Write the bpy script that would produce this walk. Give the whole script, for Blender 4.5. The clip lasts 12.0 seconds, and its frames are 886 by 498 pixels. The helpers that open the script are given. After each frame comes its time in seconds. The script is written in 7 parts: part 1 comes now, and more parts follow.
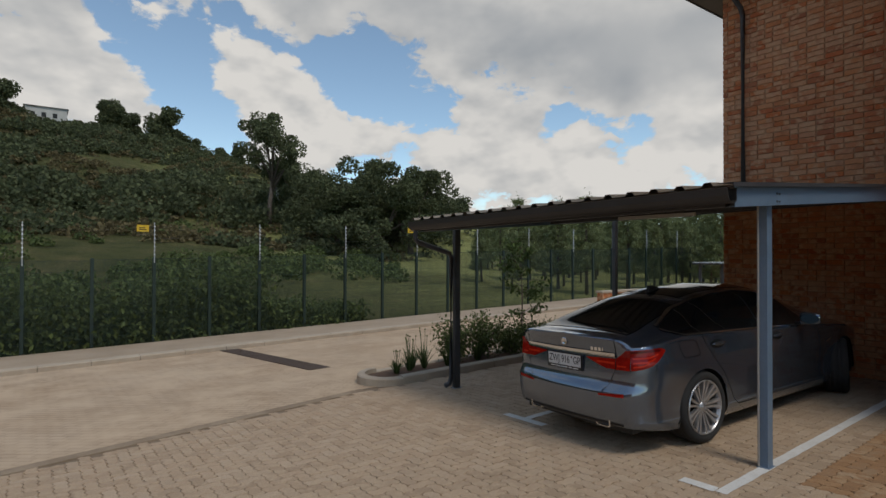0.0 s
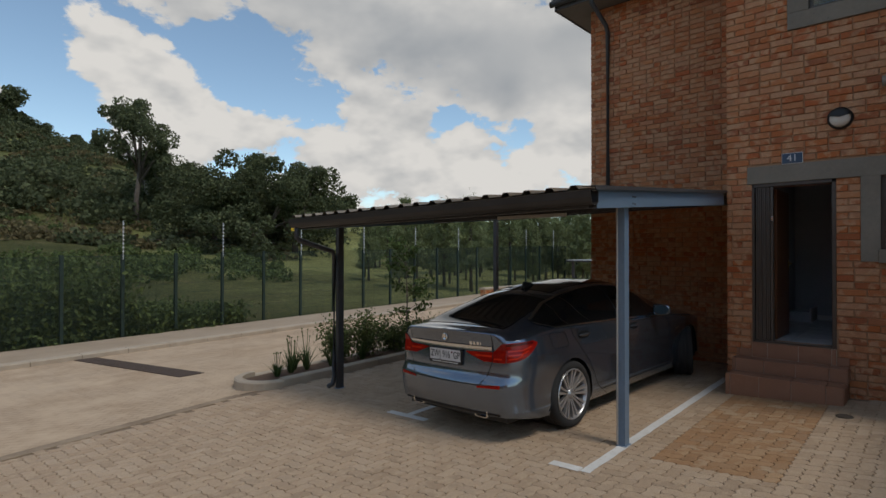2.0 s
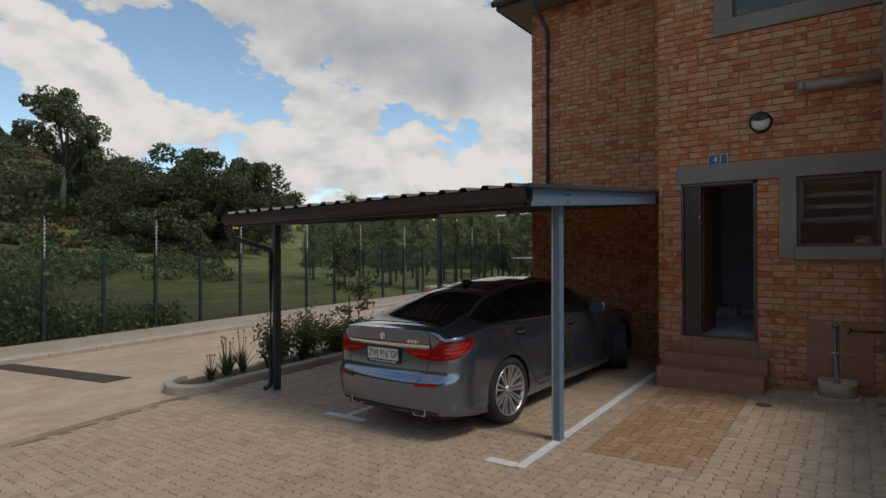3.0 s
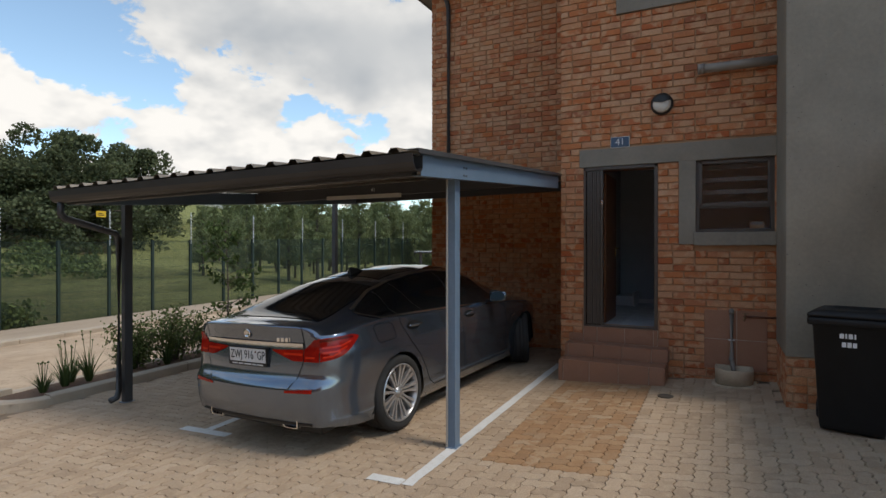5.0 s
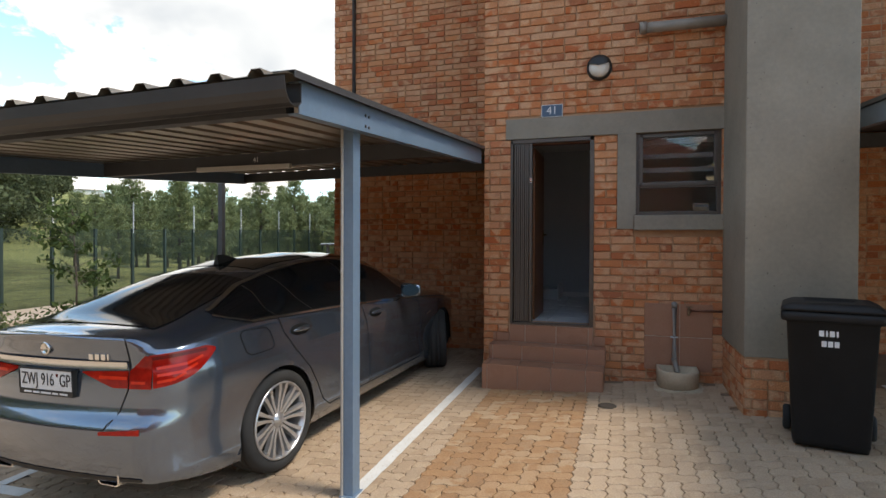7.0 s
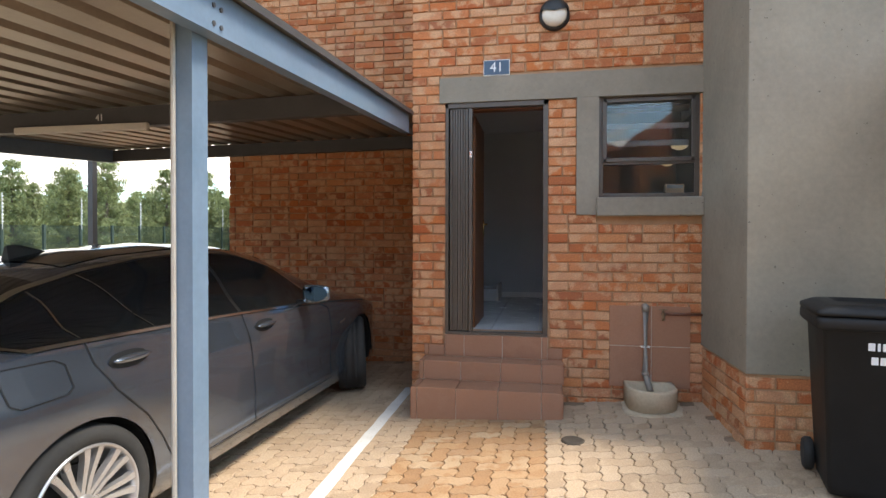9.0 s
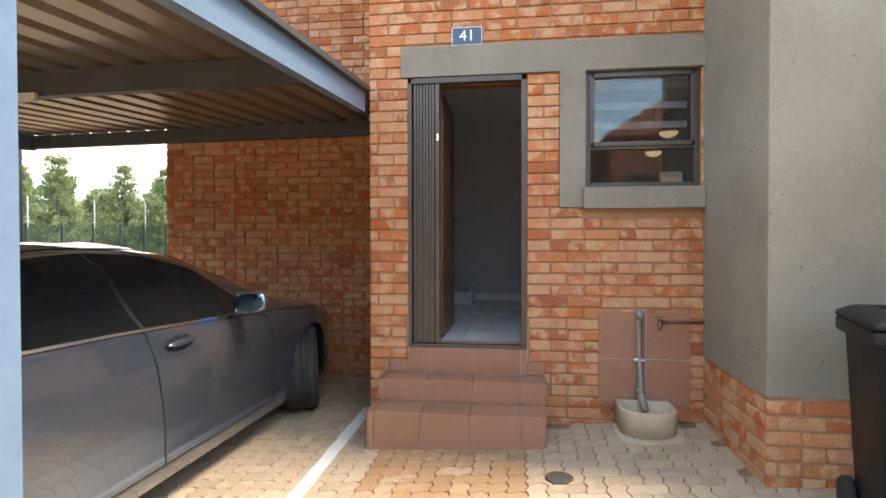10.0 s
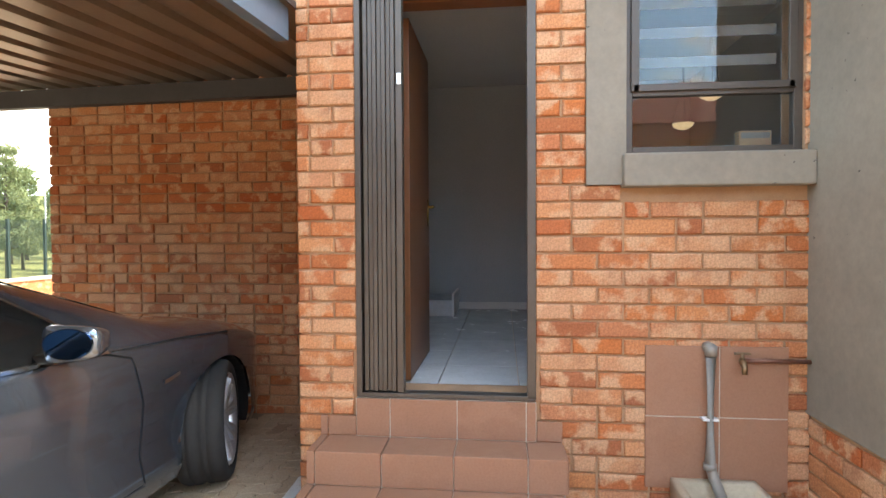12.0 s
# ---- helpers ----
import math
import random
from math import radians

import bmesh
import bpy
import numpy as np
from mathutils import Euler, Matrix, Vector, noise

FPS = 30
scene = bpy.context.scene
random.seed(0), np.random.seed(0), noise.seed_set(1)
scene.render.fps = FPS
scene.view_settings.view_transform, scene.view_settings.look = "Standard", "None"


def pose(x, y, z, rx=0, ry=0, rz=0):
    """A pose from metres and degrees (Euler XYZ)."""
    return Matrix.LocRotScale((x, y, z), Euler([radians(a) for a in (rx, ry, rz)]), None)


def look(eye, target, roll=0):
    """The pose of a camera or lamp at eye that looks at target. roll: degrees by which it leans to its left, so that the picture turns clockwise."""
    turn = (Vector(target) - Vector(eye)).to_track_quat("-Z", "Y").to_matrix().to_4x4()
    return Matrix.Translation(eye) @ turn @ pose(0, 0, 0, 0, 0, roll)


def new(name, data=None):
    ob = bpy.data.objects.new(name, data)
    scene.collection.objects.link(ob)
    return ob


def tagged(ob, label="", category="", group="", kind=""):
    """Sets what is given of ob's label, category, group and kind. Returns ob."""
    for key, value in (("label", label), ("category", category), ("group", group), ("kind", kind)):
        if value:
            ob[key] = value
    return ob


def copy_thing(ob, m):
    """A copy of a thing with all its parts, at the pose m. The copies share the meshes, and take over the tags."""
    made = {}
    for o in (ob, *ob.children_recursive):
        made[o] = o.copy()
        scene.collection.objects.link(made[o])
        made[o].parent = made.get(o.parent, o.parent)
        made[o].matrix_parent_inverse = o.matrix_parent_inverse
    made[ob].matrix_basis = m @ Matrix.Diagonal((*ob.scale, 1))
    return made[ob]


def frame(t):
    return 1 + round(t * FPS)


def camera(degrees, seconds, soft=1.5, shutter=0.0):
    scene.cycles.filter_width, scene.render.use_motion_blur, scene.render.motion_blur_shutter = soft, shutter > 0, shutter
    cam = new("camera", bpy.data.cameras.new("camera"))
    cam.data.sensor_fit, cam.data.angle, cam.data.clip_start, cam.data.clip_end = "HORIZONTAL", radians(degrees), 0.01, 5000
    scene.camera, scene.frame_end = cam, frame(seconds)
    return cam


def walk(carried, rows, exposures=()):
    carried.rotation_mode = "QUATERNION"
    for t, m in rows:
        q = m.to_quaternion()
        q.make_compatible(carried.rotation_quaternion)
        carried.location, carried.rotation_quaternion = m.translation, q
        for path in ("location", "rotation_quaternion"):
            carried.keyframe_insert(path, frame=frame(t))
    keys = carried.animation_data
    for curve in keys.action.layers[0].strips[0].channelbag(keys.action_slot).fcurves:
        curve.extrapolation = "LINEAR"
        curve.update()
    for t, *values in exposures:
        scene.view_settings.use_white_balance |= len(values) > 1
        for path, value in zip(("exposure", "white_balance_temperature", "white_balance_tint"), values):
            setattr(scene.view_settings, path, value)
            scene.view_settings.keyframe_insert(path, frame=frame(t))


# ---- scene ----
# ---- camera and walk ----
cam = camera(77.7, 12.0)
PATH = [
    (0, (-0.020, -0.006, 1.914), (1.167, 1.604, 1.933), 0.1),
    (0.5, (-0.033, -0.013, 1.918), (1.230, 1.537, 1.938), 0.0),
    (1, (-0.040, -0.040, 1.918), (1.297, 1.447, 1.937), 0.0),
    (1.5, (-0.015, -0.056, 1.916), (1.400, 1.357, 1.932), 0.0),
    (2, (0.022, -0.058, 1.908), (1.508, 1.280, 1.922), 0.0),
    (2.5, (0.058, -0.078, 1.906), (1.605, 1.188, 1.916), -0.1),
    (3, (0.136, -0.110, 1.900), (1.742, 1.083, 1.908), -0.1),
    (5, (0.922, 0.155, 1.762), (2.705, 1.061, 1.756), 0.0),
    (5.5, (1.197, 0.275, 1.723), (3.014, 1.111, 1.714), 0.1),
    (6, (1.477, 0.420, 1.690), (3.331, 1.171, 1.676), 0.1),
    (6.5, (1.782, 0.519, 1.665), (3.666, 1.191, 1.646), 0.2),
    (7, (2.095, 0.619, 1.645), (3.999, 1.231, 1.621), 0.2),
    (9, (3.411, 0.940, 1.552), (5.378, 1.299, 1.527), 0.1),
    (9.5, (3.794, 0.959, 1.546), (5.771, 1.257, 1.517), 0.1),
    (10, (4.143, 0.975, 1.545), (6.124, 1.243, 1.514), -0.1),
    (10.5, (4.518, 0.990, 1.548), (6.503, 1.234, 1.510), -0.1),
    (11, (4.886, 1.004, 1.551), (6.871, 1.242, 1.507), -0.1),
    (11.5, (5.271, 1.039, 1.549), (7.257, 1.265, 1.505), -0.2),
    (12, (5.655, 1.069, 1.549), (7.643, 1.286, 1.500), -0.3),
]
EXPOSURES = [(0, -0.36, 6800, 10), (2.5, -0.30, 6800, 10), (5.5, 0.35, 6850, 10), (7, 0.93, 7000, 10), (9.5, 2.13, 7250, 10), (12, 2.93, 7600, 10)]
walk(cam, [(t, look(eye, target, roll)) for t, eye, target, roll in PATH], EXPOSURES)
# ---- world and sun ----
SUN_EL, SUN_DIR = 58.0, Vector((-0.06, -1.0, 0))  # high, over the next units
world = bpy.data.worlds.new("world")
scene.world = world
world.use_nodes = True
wn, wl = world.node_tree.nodes, world.node_tree.links
wn.clear()


sky = wn.new("ShaderNodeTexSky")
sky.sky_type, sky.sun_disc = "NISHITA", False
sky.sun_elevation, sky.sun_rotation = radians(SUN_EL), math.atan2(SUN_DIR.x, SUN_DIR.y)
sky.altitude, sky.air_density, sky.dust_density, sky.ozone_density = 1500, 1.0, 0.6, 1.5
coord = wn.new("ShaderNodeTexCoord")
# clouds lie on a flat layer: the direction is spread by its height
sep = wn.new("ShaderNodeSeparateXYZ")
wl.new(coord.outputs["Generated"], sep.inputs[0])


def wmath(op, a, b=None, clamp=False):
    n = wn.new("ShaderNodeMath")
    n.operation, n.use_clamp = op, clamp
    for i, v in enumerate((a, b)):
        if v is None:
            continue
        if isinstance(v, (int, float)):
            n.inputs[i].default_value = v
        else:
            wl.new(v, n.inputs[i])
    return n.outputs[0]


def wnoise(scale, detail, rough, vec, distort=0.0):
    n = wn.new("ShaderNodeTexNoise")
    n.inputs["Scale"].default_value, n.inputs["Detail"].default_value = scale, detail
    n.inputs["Roughness"].default_value, n.inputs["Distortion"].default_value = rough, distort
    wl.new(vec, n.inputs["Vector"])
    return n.outputs["Fac"]


# stretched downwards so that clouds get flatter towards the horizon
squash = wn.new("ShaderNodeVectorMath")
squash.operation = "MULTIPLY"
squash.inputs[1].default_value = (1, 1, 1.7)
wl.new(coord.outputs["Generated"], squash.inputs[0])
def billow(scale, vec):
    """Cauliflower puffs: small cells piled on larger ones."""
    n = wn.new("ShaderNodeTexVoronoi")
    n.feature, n.normalize = "SMOOTH_F1", True
    for key, v in (("Scale", scale), ("Detail", 3.0), ("Roughness", 0.55), ("Smoothness", 0.35)):
        n.inputs[key].default_value = v
    wl.new(vec, n.inputs["Vector"])
    return wmath("SUBTRACT", 1.0, n.outputs["Distance"])


def bells(places, start):
    """Adds soft banks: azimuth from +x, elevation, spread in degrees, weight."""
    out = start
    for az, el, spread, weight in places:
        d = (math.cos(radians(el)) * math.cos(radians(az)), math.cos(radians(el)) * math.sin(radians(az)), math.sin(radians(el)))
        dot = wn.new("ShaderNodeVectorMath")
        dot.operation = "DOT_PRODUCT"
        wl.new(wobbled.outputs[0], dot.inputs[0])
        dot.inputs[1].default_value = d
        k = 1.0 / (1 - math.cos(radians(spread)))
        e = wmath("EXPONENT", wmath("MULTIPLY", wmath("SUBTRACT", dot.outputs["Value"], 1.0), k))
        out = wmath("ADD", out, wmath("MULTIPLY", e, weight))
    return out


# a small wobble breaks the outlines of the banks
wob = wn.new("ShaderNodeTexNoise")
wob.inputs["Scale"].default_value, wob.inputs["Detail"].default_value = 9.0, 4.0
wl.new(coord.outputs["Generated"], wob.inputs["Vector"])
wobble = wn.new("ShaderNodeVectorMath")
wobble.operation = "MULTIPLY_ADD"
wobble.inputs[1].default_value, wobble.inputs[2].default_value = (0.09, 0.09, 0.09), (-0.045, -0.045, -0.045)
wl.new(wob.outputs["Color"], wobble.inputs[0])
shifted = wn.new("ShaderNodeVectorMath")
wl.new(coord.outputs["Generated"], shifted.inputs[0]), wl.new(wobble.outputs[0], shifted.inputs[1])
wobbled = wn.new("ShaderNodeVectorMath")
wobbled.operation = "NORMALIZE"
wl.new(shifted.outputs[0], wobbled.inputs[0])


def puffs(vec, detail=8):
    return wmath("ADD", wmath("MULTIPLY", wnoise(6.0, detail, 0.58, vec, 0.2), 0.6), wmath("MULTIPLY", billow(11.0, vec), 0.55))


puff = puffs(squash.outputs[0])
CUMULUS = [
    (90, 15.2, 4.5, 0.30), (86, 17, 2.6, 0.2), (83, 12.4, 3.0, 0.25), (74, 17.4, 2.5, 0.28), (70.3, 15.4, 2.7, 0.28), (66, 12.2, 3.2, 0.28), (60.5, 10.6, 2.6, 0.22), (69.5, 11, 3.5, 0.22),
    (50.2, 13.8, 2.2, 0.28), (45.8, 14.3, 2.0, 0.26), (54, 8.8, 3.5, 0.28), (46, 9.6, 4.0, 0.3), (39.5, 9, 3.4, 0.26), (33, 9.4, 3.2, 0.26), (28, 11.5, 3.2, 0.26), (19, 11, 6, 0.28), (8, 12, 8, 0.28),
    (84, 17.8, 1.8, -0.18), (79, 14.5, 2.6, -0.25), (78.8, 19.6, 1.8, -0.16), (64.6, 19.3, 2.2, -0.2), (61, 15.8, 2.3, -0.26), (55.4, 14.4, 1.9, -0.24), (45.2, 16.4, 1.7, -0.2), (41.8, 13.9, 1.7, -0.2), (38, 13.2, 1.6, -0.18), (34.5, 12.4, 1.8, -0.18), (49, 17.0, 1.8, -0.2), (60, 18, 2.2, -0.16),
]
STRATUS = [(56, 25, 5.5, 0.34), (66, 25.5, 4.2, 0.3), (46, 21, 4.5, 0.3), (37, 20, 5.5, 0.36), (35.5, 15.8, 2.6, 0.2), (28, 20, 6, 0.3), (90, 24, 4.6, 0.34), (78, 25.5, 4, 0.28), (15, 22, 9, 0.3), (51, 18.5, 2.4, 0.14)]
layer = bells(STRATUS, 0.0)
base = wmath("ADD", wmath("MULTIPLY", puff, 1.5), -0.485)
base = wmath("ADD", base, wmath("MULTIPLY", wmath("SUBTRACT", wnoise(26.0, 6, 0.62, squash.outputs[0], 0.6), 0.5), 0.38))
total = bells(CUMULUS, wmath("ADD", base, layer))
cover = wn.new("ShaderNodeMapRange")
cover.interpolation_type = "SMOOTHSTEP"
cover.inputs["From Min"].default_value, cover.inputs["From Max"].default_value = 0.56, 0.66
wl.new(total, cover.inputs["Value"])
# lit tops and shaded undersides: the puffs compared with those just above
lift = wn.new("ShaderNodeVectorMath")
lift.inputs[1].default_value = (0.0, -0.012, 0.045)
wl.new(squash.outputs[0], lift.inputs[0])
relief = wmath("MULTIPLY", wmath("SUBTRACT", puffs(lift.outputs[0], 3), puffs(squash.outputs[0], 3)), 2.7)
# the flat upper layer shows little relief
relief = wmath("MULTIPLY", relief, wmath("SUBTRACT", 1.0, wmath("MULTIPLY", layer, 2.4, True), True))
shade = wnoise(3.4, 4, 0.5, squash.outputs[0])
shade_r = wn.new("ShaderNodeMapRange")
shade_r.inputs["From Min"].default_value, shade_r.inputs["From Max"].default_value = 0.40, 0.66
shade_r.inputs["To Max"].default_value = 0.3
wl.new(shade, shade_r.inputs["Value"])
grey = wmath("ADD", wmath("ADD", wmath("MULTIPLY", layer, 1.7), shade_r.outputs[0]), relief, True)
cloud = wn.new("ShaderNodeMix")
cloud.data_type = "RGBA"
cloud.inputs["A"].default_value, cloud.inputs["B"].default_value = (8.5, 8.5, 8.45, 1), (3.8, 4.2, 4.7, 1)
wl.new(grey, cloud.inputs["Factor"])
mixed = wn.new("ShaderNodeMix")
mixed.data_type = "RGBA"
wl.new(cover.outputs[0], mixed.inputs["Factor"])
haze = wn.new("ShaderNodeMix")
haze.data_type, haze.blend_type = "RGBA", "MULTIPLY"
haze.inputs["Factor"].default_value, haze.inputs["B"].default_value = 1.0, (2.1, 2.15, 1.95, 1)
wl.new(sky.outputs[0], haze.inputs["A"])
wl.new(haze.outputs["Result"], mixed.inputs["A"])
wl.new(cloud.outputs["Result"], mixed.inputs["B"])
bg = wn.new("ShaderNodeBackground")
bg.inputs["Strength"].default_value = 0.1
wl.new(mixed.outputs["Result"], bg.inputs["Color"])
wout = wn.new("ShaderNodeOutputWorld")
wl.new(bg.outputs[0], wout.inputs[0])

sun = new("sun", bpy.data.lights.new("sun", "SUN"))
sun.data.energy, sun.data.angle, sun.data.color = 1.9, radians(15), (1.0, 0.955, 0.895)
sun_from = SUN_DIR.normalized() * math.cos(radians(SUN_EL)) + Vector((0, 0, math.sin(radians(SUN_EL))))
sun.matrix_world = look(sun_from * 50, (0, 0, 0))
# ---- materials ----
def nodes_of(name):
    m = bpy.data.materials.new(name)
    m.use_nodes = True
    nt = m.node_tree
    return m, nt, nt.nodes["Principled BSDF"]


def add_noise(nt, scale, detail=4.0, rough=0.6, stretch=None, coords="Object"):
    tc = nt.nodes.new("ShaderNodeTexCoord")
    vec = tc.outputs[coords]
    if stretch:
        mp = nt.nodes.new("ShaderNodeMapping")
        mp.inputs["Scale"].default_value = stretch
        nt.links.new(vec, mp.inputs["Vector"])
        vec = mp.outputs["Vector"]
    n = nt.nodes.new("ShaderNodeTexNoise")
    n.inputs["Scale"].default_value, n.inputs["Detail"].default_value, n.inputs["Roughness"].default_value = scale, detail, rough
    nt.links.new(vec, n.inputs["Vector"])
    return n.outputs["Fac"]


def ramp(nt, fac, stops):
    r = nt.nodes.new("ShaderNodeValToRGB")
    el = r.color_ramp.elements
    while len(el) < len(stops):
        el.new(0.5)
    for e, (p, c) in zip(el, stops):
        e.position, e.color = p, (*c, 1)
    nt.links.new(fac, r.inputs["Fac"])
    return r.outputs["Color"]


def blend(nt, fac, a, b, mode="MIX"):
    m = nt.nodes.new("ShaderNodeMix")
    m.data_type, m.blend_type = "RGBA", mode
    for key, v in (("Factor", fac), ("A", a), ("B", b)):
        if isinstance(v, (int, float)):
            m.inputs[key].default_value = v
        elif isinstance(v, tuple):
            m.inputs[key].default_value = (*v, 1)
        else:
            nt.links.new(v, m.inputs[key])
    return m.outputs["Result"]


def nmath(nt, op, a, b=None, clamp=False):
    n = nt.nodes.new("ShaderNodeMath")
    n.operation, n.use_clamp = op, clamp
    for i, v in enumerate((a, b)):
        if v is None:
            continue
        if isinstance(v, (int, float)):
            n.inputs[i].default_value = v
        else:
            nt.links.new(v, n.inputs[i])
    return n.outputs[0]


def add_bump(nt, bsdf, height, strength, distance):
    b = nt.nodes.new("ShaderNodeBump")
    b.inputs["Strength"].default_value, b.inputs["Distance"].default_value = strength, distance
    nt.links.new(height, b.inputs["Height"])
    nt.links.new(b.outputs[0], bsdf.inputs["Normal"])


def surface(name, c1, c2, scale=8.0, rough=0.7, metal=0.0, bump=0.2, fine=60.0, c3=None, coords="Object", dist=0.004, spec=0.5, coat=0.0):
    """Two tones mixed by broad noise, a third by finer stains, fine relief."""
    m, nt, b = nodes_of(name)
    broad, grain = add_noise(nt, scale, 5, 0.6, coords=coords), add_noise(nt, fine, 4, 0.65, coords=coords)
    col = ramp(nt, broad, [(0.32, c1), (0.68, c2)])
    if c3:
        col = blend(nt, ramp(nt, grain, [(0.55, (0, 0, 0)), (0.72, (1, 1, 1))]), col, c3)
    col = blend(nt, 0.18, col, ramp(nt, grain, [(0.3, (0.3, 0.3, 0.3)), (0.7, (1, 1, 1))]), "MULTIPLY")
    nt.links.new(col, b.inputs["Base Color"])
    b.inputs["Metallic"].default_value = metal
    b.inputs["Specular IOR Level"].default_value = spec
    b.inputs["Coat Weight"].default_value = coat
    rr = nt.nodes.new("ShaderNodeMapRange")
    rr.inputs["To Min"].default_value, rr.inputs["To Max"].default_value = max(0.02, rough - 0.08), min(1, rough + 0.08)
    nt.links.new(broad, rr.inputs["Value"])
    nt.links.new(rr.outputs[0], b.inputs["Roughness"])
    if bump:
        add_bump(nt, b, grain, bump, dist)
    return m


def per_piece(nt):
    """A random number for each piece, whether an object of its own or an island of a joined mesh."""
    oi, ge = nt.nodes.new("ShaderNodeObjectInfo"), nt.nodes.new("ShaderNodeNewGeometry")
    return nmath(nt, "FRACT", nmath(nt, "ADD", oi.outputs["Random"], ge.outputs["Random Per Island"]))


def brick_material(name, tones, blotch, rough=0.85, grit=0.5, scorch=None):
    m, nt, b = nodes_of(name)
    rnd = per_piece(nt)
    n = len(tones)
    col = ramp(nt, rnd, [(i / (n - 1), t) for i, t in enumerate(tones)])
    patch = add_noise(nt, 8, 4, 0.55, coords="Object")
    # every piece sees its own stretch of the noise
    tex = [x for x in nt.nodes if x.bl_idname == "ShaderNodeTexNoise"][-1]
    tex.noise_dimensions = "4D"
    nt.links.new(nmath(nt, "MULTIPLY", rnd, 50.0), tex.inputs["W"])
    col = blend(nt, ramp(nt, patch, [(0.49, (0, 0, 0)), (0.58, (0.9, 0.9, 0.9))]), col, blotch)
    if scorch:
        burnt = add_noise(nt, 5, 3, 0.6)
        tex = [x for x in nt.nodes if x.bl_idname == "ShaderNodeTexNoise"][-1]
        tex.noise_dimensions = "4D"
        nt.links.new(nmath(nt, "MULTIPLY", rnd, 91.0), tex.inputs["W"])
        col = blend(nt, ramp(nt, burnt, [(0.55, (0, 0, 0)), (0.70, (0.42, 0.42, 0.42))]), col, scorch)
    grain = add_noise(nt, 90, 5, 0.7)
    col = blend(nt, grit, col, ramp(nt, grain, [(0.32, (0.42, 0.38, 0.36)), (0.60, (1, 1, 1))]), "MULTIPLY")
    nt.links.new(col, b.inputs["Base Color"])
    b.inputs["Roughness"].default_value = rough
    b.inputs["Specular IOR Level"].default_value = 0.25
    add_bump(nt, b, grain, 0.5, 0.004)
    return m


def glass(name, tint=(1, 1, 1), rough=0.0):
    m, nt, b = nodes_of(name)
    b.inputs["Base Color"].default_value = (*tint, 1)
    b.inputs["Transmission Weight"].default_value, b.inputs["Roughness"].default_value, b.inputs["IOR"].default_value = 1.0, rough, 1.45
    return m


BRICK = brick_material("face_brick", [(0.51, 0.145, 0.045), (0.58, 0.265, 0.125), (0.45, 0.12, 0.040), (0.60, 0.34, 0.195), (0.53, 0.17, 0.055), (0.36, 0.125, 0.06), (0.59, 0.25, 0.105), (0.57, 0.30, 0.165), (0.49, 0.13, 0.042)], (0.63, 0.37, 0.215), 0.85, 0.75, (0.27, 0.095, 0.05))
MORTAR = surface("mortar", (0.36, 0.205, 0.115), (0.47, 0.29, 0.17), 5, 0.95, fine=120, bump=0.5)
PAVER = brick_material("concrete_paver", [(0.395, 0.287, 0.192), (0.45, 0.332, 0.226), (0.36, 0.262, 0.176), (0.475, 0.362, 0.255), (0.42, 0.305, 0.206)], (0.46, 0.345, 0.235), 0.9)
PAVER_WARM = brick_material("ochre_paver", [(0.36, 0.21, 0.105), (0.43, 0.285, 0.165), (0.29, 0.165, 0.085), (0.44, 0.32, 0.205), (0.37, 0.215, 0.11), (0.33, 0.21, 0.125)], (0.34, 0.195, 0.10), 0.85)
SAND = surface("joint_sand", (0.16, 0.115, 0.075), (0.24, 0.17, 0.11), 3, 0.95, fine=150, bump=0.4)
def pitted_plaster():
    m = surface("grey_plaster", (0.222, 0.196, 0.158), (0.28, 0.25, 0.203), 1.6, 0.85, fine=25, bump=0.25, dist=0.003, spec=0.3)
    nt = m.node_tree
    b = nt.nodes["Principled BSDF"]
    old = b.inputs["Base Color"].links[0].from_socket
    vo = nt.nodes.new("ShaderNodeTexVoronoi")
    vo.inputs["Scale"].default_value, vo.inputs["Randomness"].default_value = 12.0, 1.0
    tc = nt.nodes.new("ShaderNodeTexCoord")
    wob = nt.nodes.new("ShaderNodeTexNoise")
    wob.inputs["Scale"].default_value = 30
    nt.links.new(tc.outputs["Object"], wob.inputs["Vector"])
    ad = nt.nodes.new("ShaderNodeVectorMath")
    ad.operation = "MULTIPLY_ADD"
    ad.inputs[1].default_value = (0.06, 0.06, 0.02)
    nt.links.new(wob.outputs["Color"], ad.inputs[0]), nt.links.new(tc.outputs["Object"], ad.inputs[2])
    nt.links.new(ad.outputs[0], vo.inputs["Vector"])
    pick = add_noise(nt, 1.1, 2, 0.5)
    pit = nmath(nt, "MULTIPLY", nmath(nt, "LESS_THAN", vo.outputs["Distance"], 0.07), nmath(nt, "GREATER_THAN", pick, 0.49))
    nt.links.new(blend(nt, pit, old, (0.11, 0.10, 0.085)), b.inputs["Base Color"])
    return m
PLASTER = pitted_plaster()
STEP_TILE = brick_material("terracotta_tile", [(0.31, 0.16, 0.10), (0.34, 0.178, 0.112), (0.325, 0.168, 0.105)], (0.34, 0.18, 0.115), 0.55, 0.2)
GROUT = surface("grout", (0.5, 0.42, 0.34), (0.58, 0.5, 0.42), 10, 0.9)
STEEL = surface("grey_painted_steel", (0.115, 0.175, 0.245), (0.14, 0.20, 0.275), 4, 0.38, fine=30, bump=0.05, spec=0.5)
STEEL_DARK = surface("dark_steel", (0.045, 0.045, 0.048), (0.06, 0.06, 0.063), 4, 0.5, fine=40, bump=0.05)
